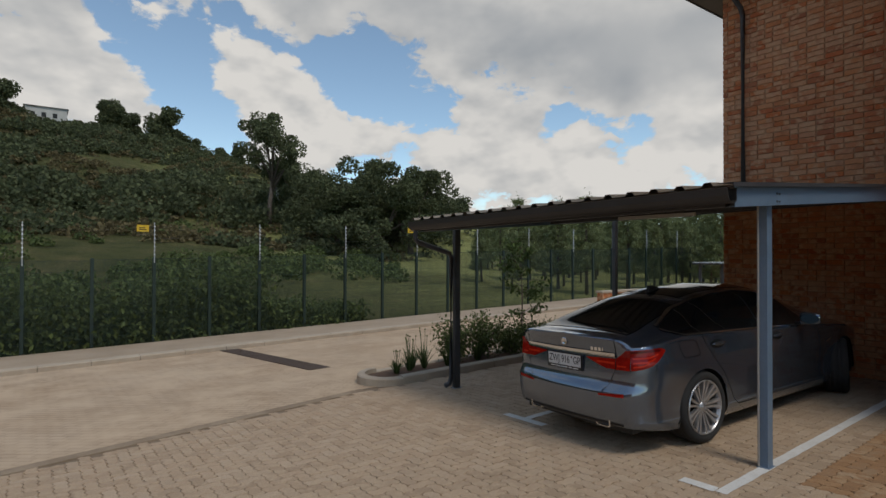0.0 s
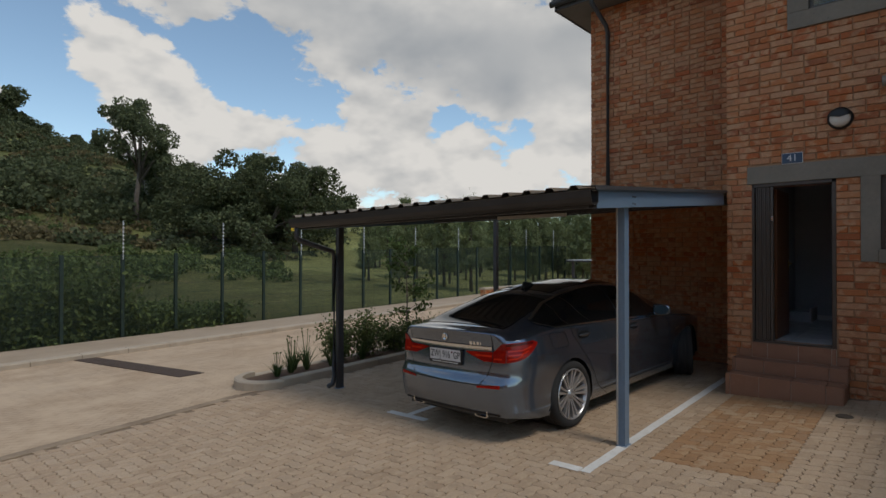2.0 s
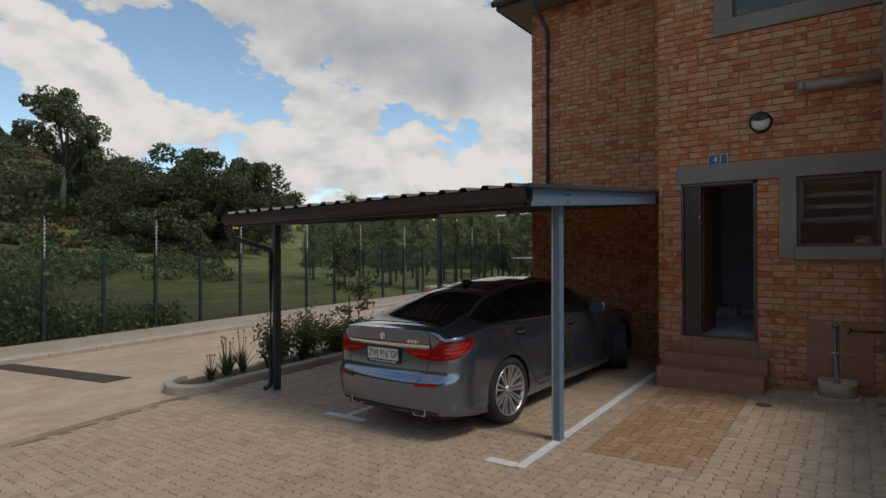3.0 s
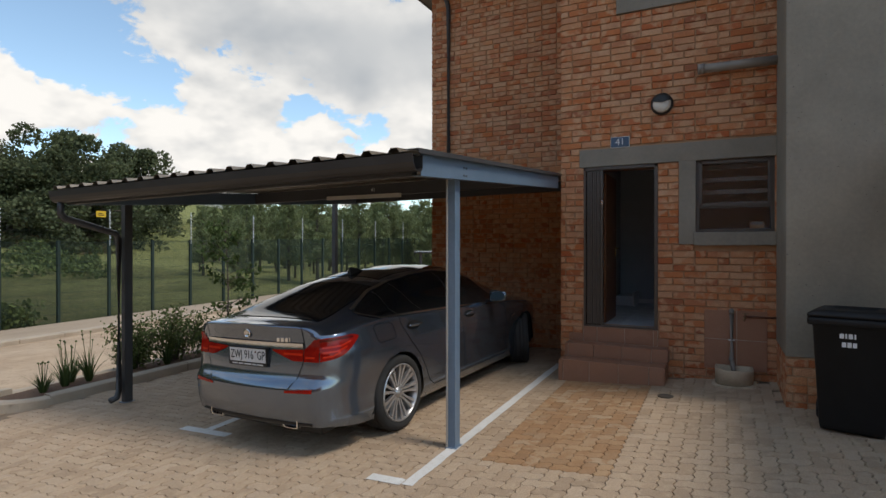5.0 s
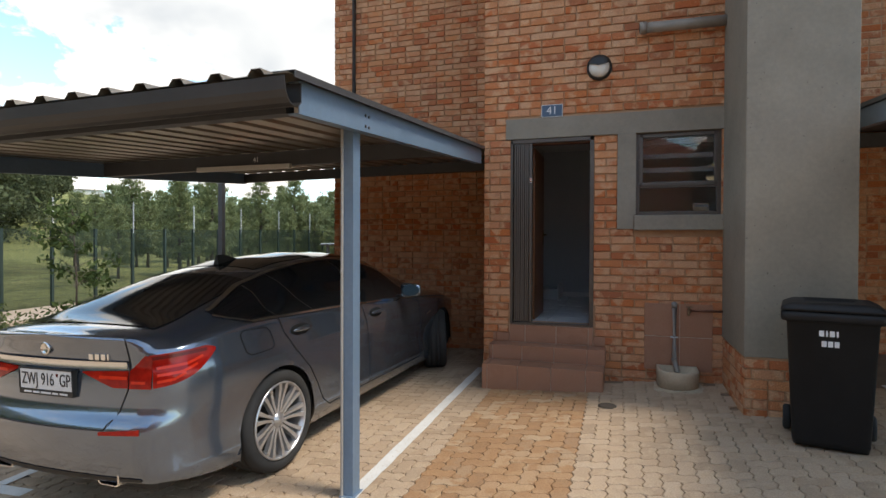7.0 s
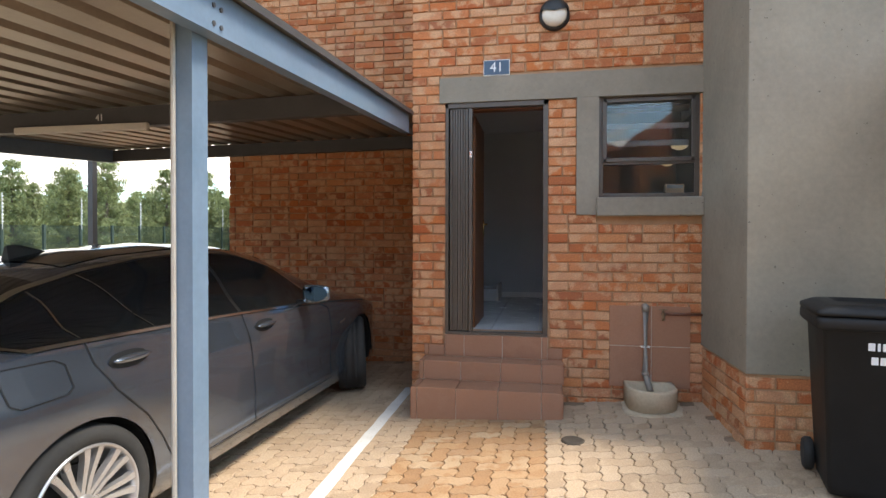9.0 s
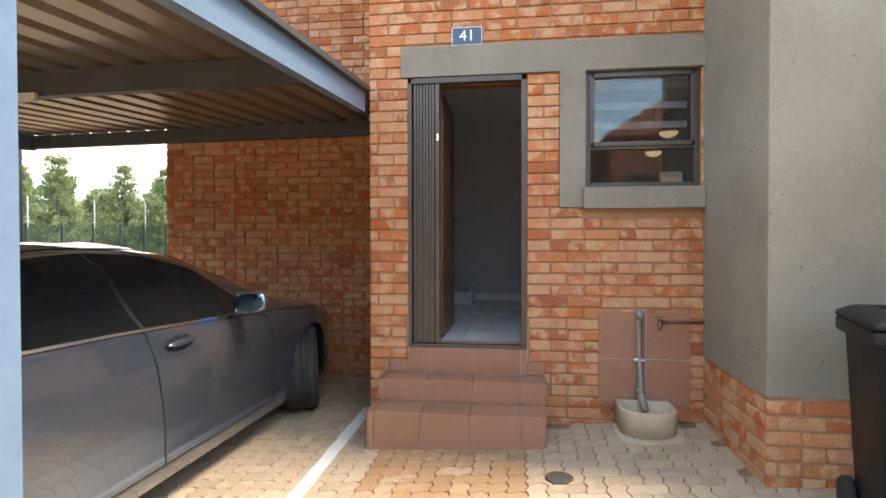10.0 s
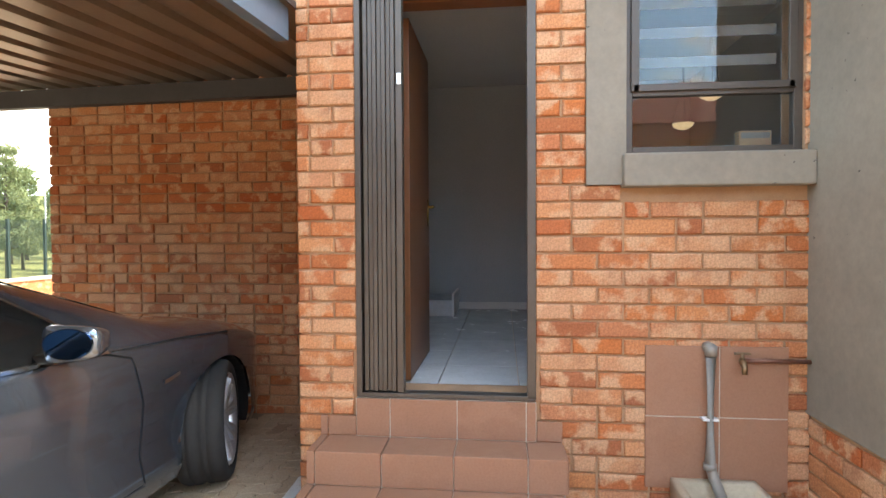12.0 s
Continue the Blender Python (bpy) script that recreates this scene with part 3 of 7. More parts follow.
# conduit beside the near post and downpipes
bm = bmesh.new()
gz = ground_z(PX, CY0)
tube(bm, [(PX - 0.060, CY0 + 0.150, gz), (PX - 0.060, CY0 + 0.150, roof_z(PX, CY0) - 0.02)], 0.010, 8)
part("conduit", bm, surface("grey_conduit", (0.27, 0.25, 0.225), (0.33, 0.305, 0.275), 4, 0.5), carport, "thin grey conduit up the post")
bm = bmesh.new()
py, gz = CY1 - 0.09, ground_z(PX, CY1)
tube(bm, [(CX0 + 0.08, CY1 - 0.14, roof_z(CX0, CY1) - 0.11), (CX0 + 0.08, CY1 - 0.14, roof_z(CX0, CY1) - 0.26), (CX0 + 0.12, CY1 - 0.14, roof_z(CX0, CY1) - 0.31), (PX - 0.21, py, 1.93), (PX - 0.18, py, 1.86), (PX - 0.18, py, gz + 0.16), (PX - 0.21, py, gz + 0.08), (PX - 0.29, py, gz + 0.06)], 0.038, 10)
part("downpipe", bm, STEEL_DARK, carport, "dark downpipe on the far post", True)
# fluorescent batten and unit number under the beam
bm = boxes((7.30, 7.342, 4.05, 5.30, roof_z(7.35, 4.6) - 0.20, roof_z(7.35, 4.6) - 0.145), bevel=0.006)
batten = tagged(finish("batten_light", bm, surface("batten_white", (0.55, 0.52, 0.46), (0.62, 0.58, 0.52), 5, 0.5)), "long pale batten light under the carport beam", "light fitting")
# ---- car ----
CAR_PAINT, nt, b_ = nodes_of("grey_metallic_paint")
flake = add_noise(nt, 900, 2, 0.5)
nt.links.new(ramp(nt, flake, [(0.35, (0.125, 0.158, 0.208)), (0.65, (0.185, 0.222, 0.28))]), b_.inputs["Base Color"])
b_.inputs["Metallic"].default_value, b_.inputs["Coat Weight"].default_value, b_.inputs["Coat Roughness"].default_value = 0.85, 1.0, 0.02
dust = add_noise(nt, 3, 5, 0.6)
rr = nt.nodes.new("ShaderNodeMapRange")
rr.inputs["To Min"].default_value, rr.inputs["To Max"].default_value = 0.15, 0.24
nt.links.new(dust, rr.inputs["Value"]), nt.links.new(rr.outputs[0], b_.inputs["Roughness"])
DARK_GLASS = surface("tinted_car_glass", (0.006, 0.007, 0.008), (0.009, 0.010, 0.011), 1.5, 0.06, bump=0, spec=0.5, coat=0.0)
BLACK_TRIM = surface("black_trim", (0.006, 0.006, 0.006), (0.010, 0.010, 0.010), 8, 0.5, bump=0.05)
RUBBER = surface("tyre_rubber", (0.018, 0.018, 0.018), (0.030, 0.029, 0.028), 12, 0.85, bump=0.3)
CHROME = surface("chrome", (0.78, 0.78, 0.77), (0.84, 0.84, 0.83), 6, 0.22, metal=1.0, bump=0)
ALLOY = surface("alloy_rim", (0.47, 0.47, 0.48), (0.55, 0.55, 0.56), 6, 0.3, metal=0.75, bump=0)
RED_LENS = surface("red_lamp_lens", (0.22, 0.004, 0.003), (0.40, 0.012, 0.005), 9, 0.12, bump=0, spec=0.3)
RED_BAND = surface("bright_red_lens", (0.55, 0.022, 0.008), (0.68, 0.04, 0.012), 9, 0.12, bump=0, spec=0.3)
RED_DEEP = surface("dark_red_lens", (0.10, 0.002, 0.002), (0.14, 0.003, 0.002), 14, 0.15, bump=0, spec=0.3)
MIRROR, nt, b_ = nodes_of("mirror_glass")
b_.inputs["Base Color"].default_value, b_.inputs["Metallic"].default_value, b_.inputs["Roughness"].default_value = (0.02, 0.045, 0.085, 1), 1.0, 0.04
PLATE_WHITE = surface("plate_white", (0.62, 0.63, 0.62), (0.70, 0.70, 0.69), 5, 0.4, bump=0.03)


def curve_of(points, blur=0.06):
    """A smooth function through length stations."""
    xs = np.linspace(-0.5, 5.5, 1201)
    p = np.array(points)
    ys = np.interp(xs, p[:, 0], p[:, 1])
    k = np.exp(-0.5 * (np.arange(-60, 61) * 0.005 / blur) ** 2)
    ys = np.convolve(np.pad(ys, 60, mode="edge"), k / k.sum(), "valid")
    return lambda u: float(np.interp(u, xs, ys))


car_top = curve_of([(0, 1.145), (0.10, 1.172), (0.22, 1.172), (0.38, 1.20), (0.8, 1.335), (1.2, 1.455), (1.6, 1.53), (2.1, 1.56), (2.6, 1.545), (2.95, 1.48), (3.4, 1.27), (3.72, 1.10), (3.85, 1.06), (4.3, 0.99), (4.7, 0.88), (4.9, 0.74), (5.0, 0.64)], 0.04)
car_belt = curve_of([(0, 1.03), (0.3, 1.075), (0.7, 1.115), (1.0, 1.108), (2.0, 1.068), (3.0, 1.008), (3.4, 0.975), (3.7, 0.95), (4.3, 0.89), (4.8, 0.76), (5, 0.56)], 0.1)
car_half = curve_of([(-0.2, 0.66), (0, 0.77), (0.06, 0.84), (0.18, 0.90), (0.45, 0.94), (1.1, 0.96), (2.5, 0.94), (3.6, 0.94), (4.2, 0.935), (4.6, 0.88), (4.85, 0.76), (5, 0.62)], 0.05)
car_roof_half = curve_of([(0, 0.68), (0.3, 0.66), (0.8, 0.61), (1.5, 0.585), (2.5, 0.575), (3.2, 0.60), (3.8, 0.74), (4.6, 0.70), (5, 0.45)], 0.08)
car_low = curve_of([(0, 0.29), (0.3, 0.23), (0.8, 0.20), (4.4, 0.19), (5, 0.22)], 0.1)
car_shoulder = curve_of([(0, 0.0), (0.12, 0.03), (0.35, 0.095), (0.9, 0.085), (1.5, 0.05), (2.4, 0.025), (3.3, 0.02), (3.7, 0.0), (5, 0.0)], 0.06)
LOWER = np.array([(0.15, 0.90), (0.22, 0.95), (0.30, 0.985), (0.40, 0.980), (0.52, 0.985), (0.68, 0.996), (0.80, 1.0), (0.90, 0.998), (0.945, 0.985), (1.0, 0.972), (1.12, 0.945), (1.2, 0.93)])


def car_y(u, z):
    """Half-width of the body at a station and height."""
    B, H, W = car_belt(u), car_top(u), car_half(u)
    def low(zz):
        return W * float(np.interp(zz, LOWER[:, 0], LOWER[:, 1]))
    if z <= B:
        return low(z)
    t = min(1.0, (z - B) / max(1e-4, H - B))
    k = min(1.0, t / 0.26)
    Wb = low(B) - car_shoulder(u) * k * k * (3 - 2 * k)
    return (Wb - (Wb - min(Wb, car_roof_half(u))) * t) * math.sqrt(max(0.0, 1 - t ** 7))


REAR = np.array([(0.2, 0.10), (0.30, 0.03), (0.42, 0.0), (0.58, -0.005), (0.645, 0.005), (0.67, 0.045), (0.75, 0.05), (0.90, 0.065), (0.97, 0.075), (1.03, 0.065), (1.10, 0.045), (1.15, 0.02)])


def car_x(u, z):
    r = float(np.interp(z, REAR[:, 0], REAR[:, 1]))
    return u + (r * (1 - u / 0.5) if u < 0.5 else 0.0)


def side_point(u, z, off=0.0, side=-1):
    y = car_y(u, z)
    e = 0.01
    du = Vector((car_x(u + e, z) - car_x(u - e, z), car_y(u + e, z) - car_y(u - e, z), 0))
    dz = Vector((car_x(u, z + e) - car_x(u, z - e), car_y(u, z + e) - car_y(u, z - e), 2 * e))
    n = dz.cross(du).normalized()
    if n.y < 0:
        n = -n
    p = Vector((car_x(u, z), y, z)) + n * off
    return Vector((p.x, p.y * (1 if side > 0 else -1), p.z))


def rear_point(y, z, off=0.0):
    Y = max(car_y(0.0, z), 0.05)
    r = float(np.interp(z, REAR[:, 0], REAR[:, 1]))
    return Vector((r - 0.075 * (1 - min(1, (y / Y) ** 2)) - off, y, z))


def top_point(u, y, off=0.0):
    lo, hi = car_belt(u), car_top(u)
    for _ in range(30):
        mid = (lo + hi) / 2
        lo, hi = (mid, hi) if car_y(u, mid) > abs(y) else (lo, mid)
    return Vector((car_x(u, lo), y, lo + off))


def mapped(fn, a_values, b_lo, b_hi, rows=8, thick=0.0):
    """A patch over a stretch of the body between two edges."""
    bm = bmesh.new()
    grid = [[bm.verts.new(fn(a, b_lo(a) + (b_hi(a) - b_lo(a)) * k / rows)) for k in range(rows + 1)] for a in a_values]
    for p, q in zip(grid, grid[1:]):
        for k in range(rows):
            bm.faces.new((p[k], q[k], q[k + 1], p[k + 1]))
    return bm


def ribbon(fn, line, width):
    """A thin strip along a line on the body; fn maps 2D to 3D."""
    bm = bmesh.new()
    pts = []
    for (a, b), (c, d) in zip(line, line[1:]):
        n = max(2, int(math.hypot(c - a, d - b) / 0.04))
        pts += [(a + (c - a) * k / n, b + (d - b) * k / n) for k in range(n)]
    pts.append(line[-1])
    left, right = [], []
    for i, p in enumerate(pts):
        q, r = pts[max(0, i - 1)], pts[min(len(pts) - 1, i + 1)]
        d = Vector((r[0] - q[0], r[1] - q[1])).normalized()
        n = Vector((-d.y, d.x)) * width / 2
        left.append(bm.verts.new(fn(p[0] + n.x, p[1] + n.y))), right.append(bm.verts.new(fn(p[0] - n.x, p[1] - n.y)))
    for i in range(len(pts) - 1):
        bm.faces.new((left[i], left[i + 1], right[i + 1], right[i]))
    return bm


def text_mesh(name, body, size, m, material, parent=None, label="", depth=0.001, align="CENTER", stretch=1.0):
    cu = bpy.data.curves.new(name, "FONT")
    cu.body, cu.size, cu.extrude, cu.align_x, cu.align_y = body, size, depth, align, "CENTER"
    tmp = bpy.data.objects.new(name, cu)
    scene.collection.objects.link(tmp)
    bpy.context.view_layer.update()
    me = bpy.data.meshes.new_from_object(tmp)
    bpy.data.objects.remove(tmp)
    me.transform(m @ Matrix.Diagonal((stretch, 1, 1, 1)))
    me.materials.clear()
    me.materials.append(material)
    ob = new(name, me)
    if parent:
        ob.parent = parent
    if label:
        ob["label"] = label
    return ob


CAR_YAW = -3.6
rear_mid = Vector((4.66, 4.01, 0))
hx = Vector((math.cos(radians(CAR_YAW)), math.sin(radians(CAR_YAW)), 0))
hy = Vector((-hx.y, hx.x, 0))
def gz_at(v):
    return ground_z(v.x, v.y)
A, Bv = rear_mid + hx * 1.15, rear_mid + hx * 4.4
hx3 = Vector((hx.x, hx.y, (gz_at(Bv) - gz_at(A)) / 3.07)).normalized()
hy3 = Vector((hy.x, hy.y, (gz_at(A + hy * 0.8) - gz_at(A - hy * 0.8)) / 1.6)).normalized()
hz3 = hx3.cross(hy3).normalized()
hy3 = hz3.cross(hx3)
org = Vector((rear_mid.x, rear_mid.y, gz_at(A))) - Vector((0, 0, hx3.z * 1.1))
CAR_M = Matrix(((hx3.x, hy3.x, hz3.x, org.x), (hx3.y, hy3.y, hz3.y, org.y), (hx3.z, hy3.z, hz3.z, org.z), (0, 0, 0, 1))) @ Matrix.Diagonal((1.05, 1.02, 1.02, 1))
car = thing("car", "grey metallic five-door hatchback car parked under the carport", "car", at=CAR_M)
WHEELS = ((0.97, 0.36), (4.12, 0.36))
ARCH = 0.398

bm = bmesh.new()
us = sorted(set([round(v, 3) for v in np.concatenate([np.linspace(0, 0.5, 12), np.linspace(0.5, 4.6, 100), np.linspace(4.6, 5.0, 10)])]))
NL, NT = 20, 16
cols = []
for u in us:
    zb, B, H = car_low(u), car_belt(u), car_top(u)
    zs = [zb + (B - zb) * j / NL for j in range(NL + 1)] + [B + (H - B) * (1 - (1 - k / NT) ** 2.0) for k in range(1, NT + 1)]
    col = []
    for j, z in enumerate(zs):
        uu, zz, dead = u, z, False
        if j <= NL:
            for cu_, cz_ in WHEELS:
                d = math.hypot(u - cu_, z - cz_)
                if d < ARCH:
                    if d < ARCH * 0.80:
                        dead = True
                    else:
                        uu, zz = cu_ + (u - cu_) * ARCH / d, cz_ + (z - cz_) * ARCH / d
        col.append((uu, zz, dead))
    cols.append(col)
sides = {}
for s in (1, -1):
    sides[s] = [[None if d else bm.verts.new((car_x(u, z), s * car_y(u, z), z)) for u, z, d in col[:-1]] for col in cols]
ridge = [bm.verts.new((car_x(col[-1][0], col[-1][1]), 0, col[-1][1])) for col in cols]
for s in (1, -1):
    g = [c + [ridge[i]] for i, c in enumerate(sides[s])]
    for p, q in zip(g, g[1:]):
        for k in range(len(p) - 1):
            f = (p[k], q[k], q[k + 1], p[k + 1])
            if None not in f:
                bm.faces.new(f if s < 0 else f[::-1])
# rear and front caps
for i, rear in ((0, True), (len(us) - 1, False)):
    prev = None
    for k in range(len(cols[i])):
        z = cols[i][k][1]
        Y = car_y(us[i], z) if k < len(cols[i]) - 1 else 0.0
        row = []
        for j in range(17):
            y = Y * (j / 8 - 1)
            if j in (0, 16) and k < len(cols[i]) - 1:
                row.append(sides[-1 if j == 0 else 1][i][k])
            elif k == len(cols[i]) - 1:
                row.append(ridge[i])
            else:
                p = rear_point(y, z) if rear else Vector((5.0 + 0.06 * (1 - (y / max(Y, 0.01)) ** 2), y, z))
                row.append(bm.verts.new(p))
        if prev:
            for j in range(16):
                f = [prev[j], prev[j + 1], row[j + 1], row[j]]
                f = list(dict.fromkeys(f))
                if len(f) > 2:
                    try:
                        bm.faces.new(f)
                    except ValueError:
                        pass
        prev = row
bmesh.ops.remove_doubles(bm, verts=bm.verts, dist=0.0015)
bmesh.ops.recalc_face_normals(bm, faces=bm.faces)
body = part("body", bm, CAR_PAINT, car, "grey metallic painted bodywork", True)
part("underbody", boxes((0.10, 0.72, -0.74, 0.74, 0.21, 0.5), (1.48, 3.78, -0.80, 0.80, 0.17, 0.5), (0.72, 1.48, -0.62, 0.62, 0.2, 0.55), (3.78, 4.56, -0.55, 0.55, 0.2, 0.55), (4.56, 4.9, -0.6, 0.6, 0.2, 0.5)), BLACK_TRIM, car)
for cu_, cz_ in WHEELS:
    for s in (1, -1):
        bm = bmesh.new()
        prev = None
        for k in range(25):
            a = radians(-20 + 220 * k / 24)
            x, z = cu_ + (ARCH + 0.004) * math.cos(a), cz_ + (ARCH + 0.004) * math.sin(a)
            yo = min(car_y(cu_, min(max(z, 0.25), 0.8)), car_y(x, min(max(z, 0.25), 0.8))) - 0.022
            pair = (bm.verts.new((x, s * yo, z)), bm.verts.new((x, s * 0.58, z)))
            if prev:
                bm.faces.new((prev[0], pair[0], pair[1], prev[1]))
            prev = pair
        part("wheel_well", bm, BLACK_TRIM, body)

def side_fn(s, off):
    return lambda u, z: side_point(u, z, off, s)
win_hi = curve_of([(0.58, 1.19), (0.7, 1.235), (1.0, 1.335), (1.3, 1.40), (1.7, 1.45), (2.2, 1.472), (2.6, 1.43), (2.9, 1.325), (3.12, 1.15), (3.28, 1.03)], 0.04)
win_lo = lambda u: car_belt(u) + 0.014 + 0.42 * max(0.0, 0.76 - u)
for s in (-1, 1):
    us_w = np.linspace(0.58, 3.28, 90)
    part("window_surround", mapped(side_fn(s, 0.003), us_w, lambda u: win_lo(u) - 0.012, lambda u: max(win_lo(u) - 0.008, win_hi(u) + 0.012), 6), BLACK_TRIM, body, "", True)
    for a, b in ((0.61, 1.0), (1.02, 2.17), (2.205, 3.24)):
        part("side_window", mapped(side_fn(s, 0.006), np.linspace(a, b, 28), win_lo, lambda u: max(win_lo(u) + 0.004, win_hi(u)), 6), DARK_GLASS, body, "dark tinted side window", True)
    part("window_trim", ribbon(side_fn(s, 0.008), [(u, win_lo(u) - 0.012) for u in us_w], 0.012), CHROME, body, "bright window trim")
    part("window_trim", ribbon(side_fn(s, 0.008), [(u, max(win_lo(u), win_hi(u)) + 0.012) for u in np.linspace(0.58, 3.26, 70)], 0.012), CHROME, body)
    for line in ([(1.01, win_lo(1.01)), (1.01, win_hi(1.01))], [(1.44, win_lo(1.44)), (1.28, win_hi(1.28))]):
        part("division_bar", ribbon(side_fn(s, 0.009), line, 0.008), CHROME, body)
    # door gaps
    for line in ([(1.015, 1.105), (1.04, 1.0), (1.13, 0.86), (1.32, 0.67), (1.42, 0.52), (1.50, 0.36), (1.58, 0.30), (3.44, 0.29)], [(2.19, 1.055), (2.235, 0.8), (2.28, 0.5), (2.27, 0.30)], [(3.26, 0.985), (3.40, 0.93), (3.45, 0.7), (3.42, 0.45), (3.44, 0.30)], [(3.30, 0.985), (3.82, 0.945), (4.2, 0.90)]):
        part("panel_gap", ribbon(side_fn(s, 0.003), line, 0.007), BLACK_TRIM, body)
    # character line catching the light
    for u0, zz in ((1.14, 0.985), (2.33, 0.945)):
        hp = side_point(u0 + 0.1, zz, 0.02, s)
        bm = bmesh.new()
        bmesh.ops.create_uvsphere(bm, u_segments=20, v_segments=10, radius=1, matrix=Matrix.Translation(hp) @ Matrix.Diagonal((0.118, 0.024, 0.021, 1)))
        part("door_handle", bm, CAR_PAINT, body, "grey door handle with a bright edge", True)
        part("handle_cup", mapped(side_fn(s, 0.004), np.linspace(u0 - 0.03, u0 + 0.21, 14), lambda u: zz - 0.042 * math.sqrt(max(0, 1 - ((u - u0 - 0.09) / 0.121) ** 2)), lambda u: zz + 0.042 * math.sqrt(max(0, 1 - ((u - u0 - 0.09) / 0.121) ** 2)), 4), BLACK_TRIM, body, "", True)
    # side badge behind the front wheel arch
    part("side_badge", mapped(side_fn(s, 0.007), np.linspace(3.60, 3.72, 6), lambda u: 0.745 + 0.16 * (u - 3.60), lambda u: 0.767 + 0.14 * (u - 3.60), 2), CHROME, body, "bright side badge")
    # tail lamp, wrapping round the corner
    part("tail_lamp", mapped(side_fn(s, 0.006), np.linspace(0.002, 0.40, 26), lambda u: 0.835 + 0.165 * (u / 0.40) ** 1.9, lambda u: 1.025 + 0.03 * u - 0.55 * max(0, u - 0.33) ** 1.2, 6), RED_LENS, body, "red tail lamp lens", True)
    for zz, e in ((0.868, 0.16), (0.905, 0.24), (0.945, 0.29)):
        part("lamp_band", ribbon(side_fn(s, 0.009), [(0.02, zz), (e * 0.6, zz + 0.006), (e, zz + 0.035)], 0.016), RED_BAND, body, "brighter red light bar in the lamp")
    part("lamp_cap", ribbon(side_fn(s, 0.009), [(0.01, 1.005), (0.20, 1.012), (0.33, 1.012)], 0.020), RED_DEEP, body)
    part("tail_lamp", mapped(lambda y, z: rear_point(s * y, z, 0.006), np.linspace(0.29, 0.625, 18), lambda y: 0.835 + 0.36 * max(0, 0.52 - y), lambda y: 0.925 + 0.03 * (y - 0.29), 5), RED_LENS, body, "red tail lamp lens", True)
    part("tail_lamp", mapped(lambda y, z: rear_point(s * y, z, 0.006), np.linspace(0.632, car_y(0, 0.9) - 0.002, 8), lambda y: 0.832, lambda y: 0.935 + 0.62 * min(1.0, (y - 0.632) / 0.1) * 0.14, 5), RED_LENS, body, "red tail lamp lens", True)
    part("lamp_band", ribbon(lambda y, z: rear_point(s * y, z, 0.009), [(0.42, 0.895), (0.62, 0.893)], 0.020), RED_BAND, body)
    part("lamp_band", ribbon(lambda y, z: rear_point(s * y, z, 0.009), [(0.645, 0.868), (0.74, 0.868)], 0.016), RED_BAND, body)
    part("reflector", mapped(lambda y, z: rear_point(s * y, z, 0.005), np.linspace(0.47, 0.745, 10), lambda y: 0.572 + 0.03 * abs(y - 0.47), lambda y: 0.592 + 0.08 * (y - 0.47), 2), RED_LENS, body, "red bumper reflector")
    # exhaust tip
    tip = rear_point(s * 0.48, 0.30, -0.015)
    bm = bmesh.new()
    pr = [(0.088 * c, 0.040 * d) for c, d in [(-0.8, -1), (0.8, -1), (1, -0.7), (1, 0.7), (0.8, 1), (-0.8, 1), (-1, 0.7), (-1, -0.7)]]
    outer = [[bm.verts.new((x, s * 0.48 + a * k, 0.30 + c * k)) for a, c in pr] for x, k in ((tip.x + 0.22, 1.0), (tip.x - 0.012, 1.0), (tip.x - 0.012, 0.84), (tip.x + 0.15, 0.8))]
    for p, q in zip(outer, outer[1:]):
        for k in range(8):
            bm.faces.new((p[k], p[(k + 1) % 8], q[(k + 1) % 8], q[k]))
    part("exhaust_tip", bm, CHROME, car, "chrome exhaust tip")
    part("exhaust_bore", boxes((tip.x + 0.13, tip.x + 0.135, s * 0.48 - 0.068, s * 0.48 + 0.068, 0.27, 0.33)), BLACK_TRIM, car)
    # door mirror
    mp = side_point(2.97, 1.03, 0.0, s)
    bm = bmesh.new()
    bmesh.ops.create_cube(bm, size=1)
    bmesh.ops.subdivide_edges(bm, edges=bm.edges, cuts=6, use_grid_fill=True)
    turn = Matrix.Translation((mp.x + 0.03, mp.y + s * 0.155, 1.105)) @ Matrix.Rotation(radians(-12 * s), 4, "Z")
    for v in bm.verts:
        q = v.co * 2
        q = q / (abs(q.x) ** 5 + abs(q.y) ** 5 + abs(q.z) ** 5) ** 0.2
        back = (q.x + 1) / 2
        v.co = turn @ Vector((0.075 * q.x, 0.118 * q.y * (1 - 0.28 * back), 0.078 * q.z * (1 - 0.35 * back) * (1 - 0.15 * q.y * s) - 0.012 * back))
    mirror = part("door_mirror", bm, CAR_PAINT, car, "grey door mirror housing", True)
    part("mirror_stalk", boxes((mp.x - 0.03, mp.x + 0.05, min(mp.y - s * 0.02, mp.y + s * 0.08), max(mp.y - s * 0.02, mp.y + s * 0.08), 1.02, 1.055), bevel=0.01), BLACK_TRIM, mirror)
    bm = bmesh.new()
    lathe(bm, [(0.0, 0.003), (0.95, 0.003), (1.0, 0.0), (0.95, -0.004), (0.0, -0.004)], turn @ Matrix.Translation((-0.076, 0, 0)) @ Matrix.Rotation(radians(-90), 4, "Y") @ Matrix.Diagonal((0.062, 0.098, 1, 1)), 24)
    part("mirror_glass", bm, MIRROR, mirror, "blue-tinted mirror glass")
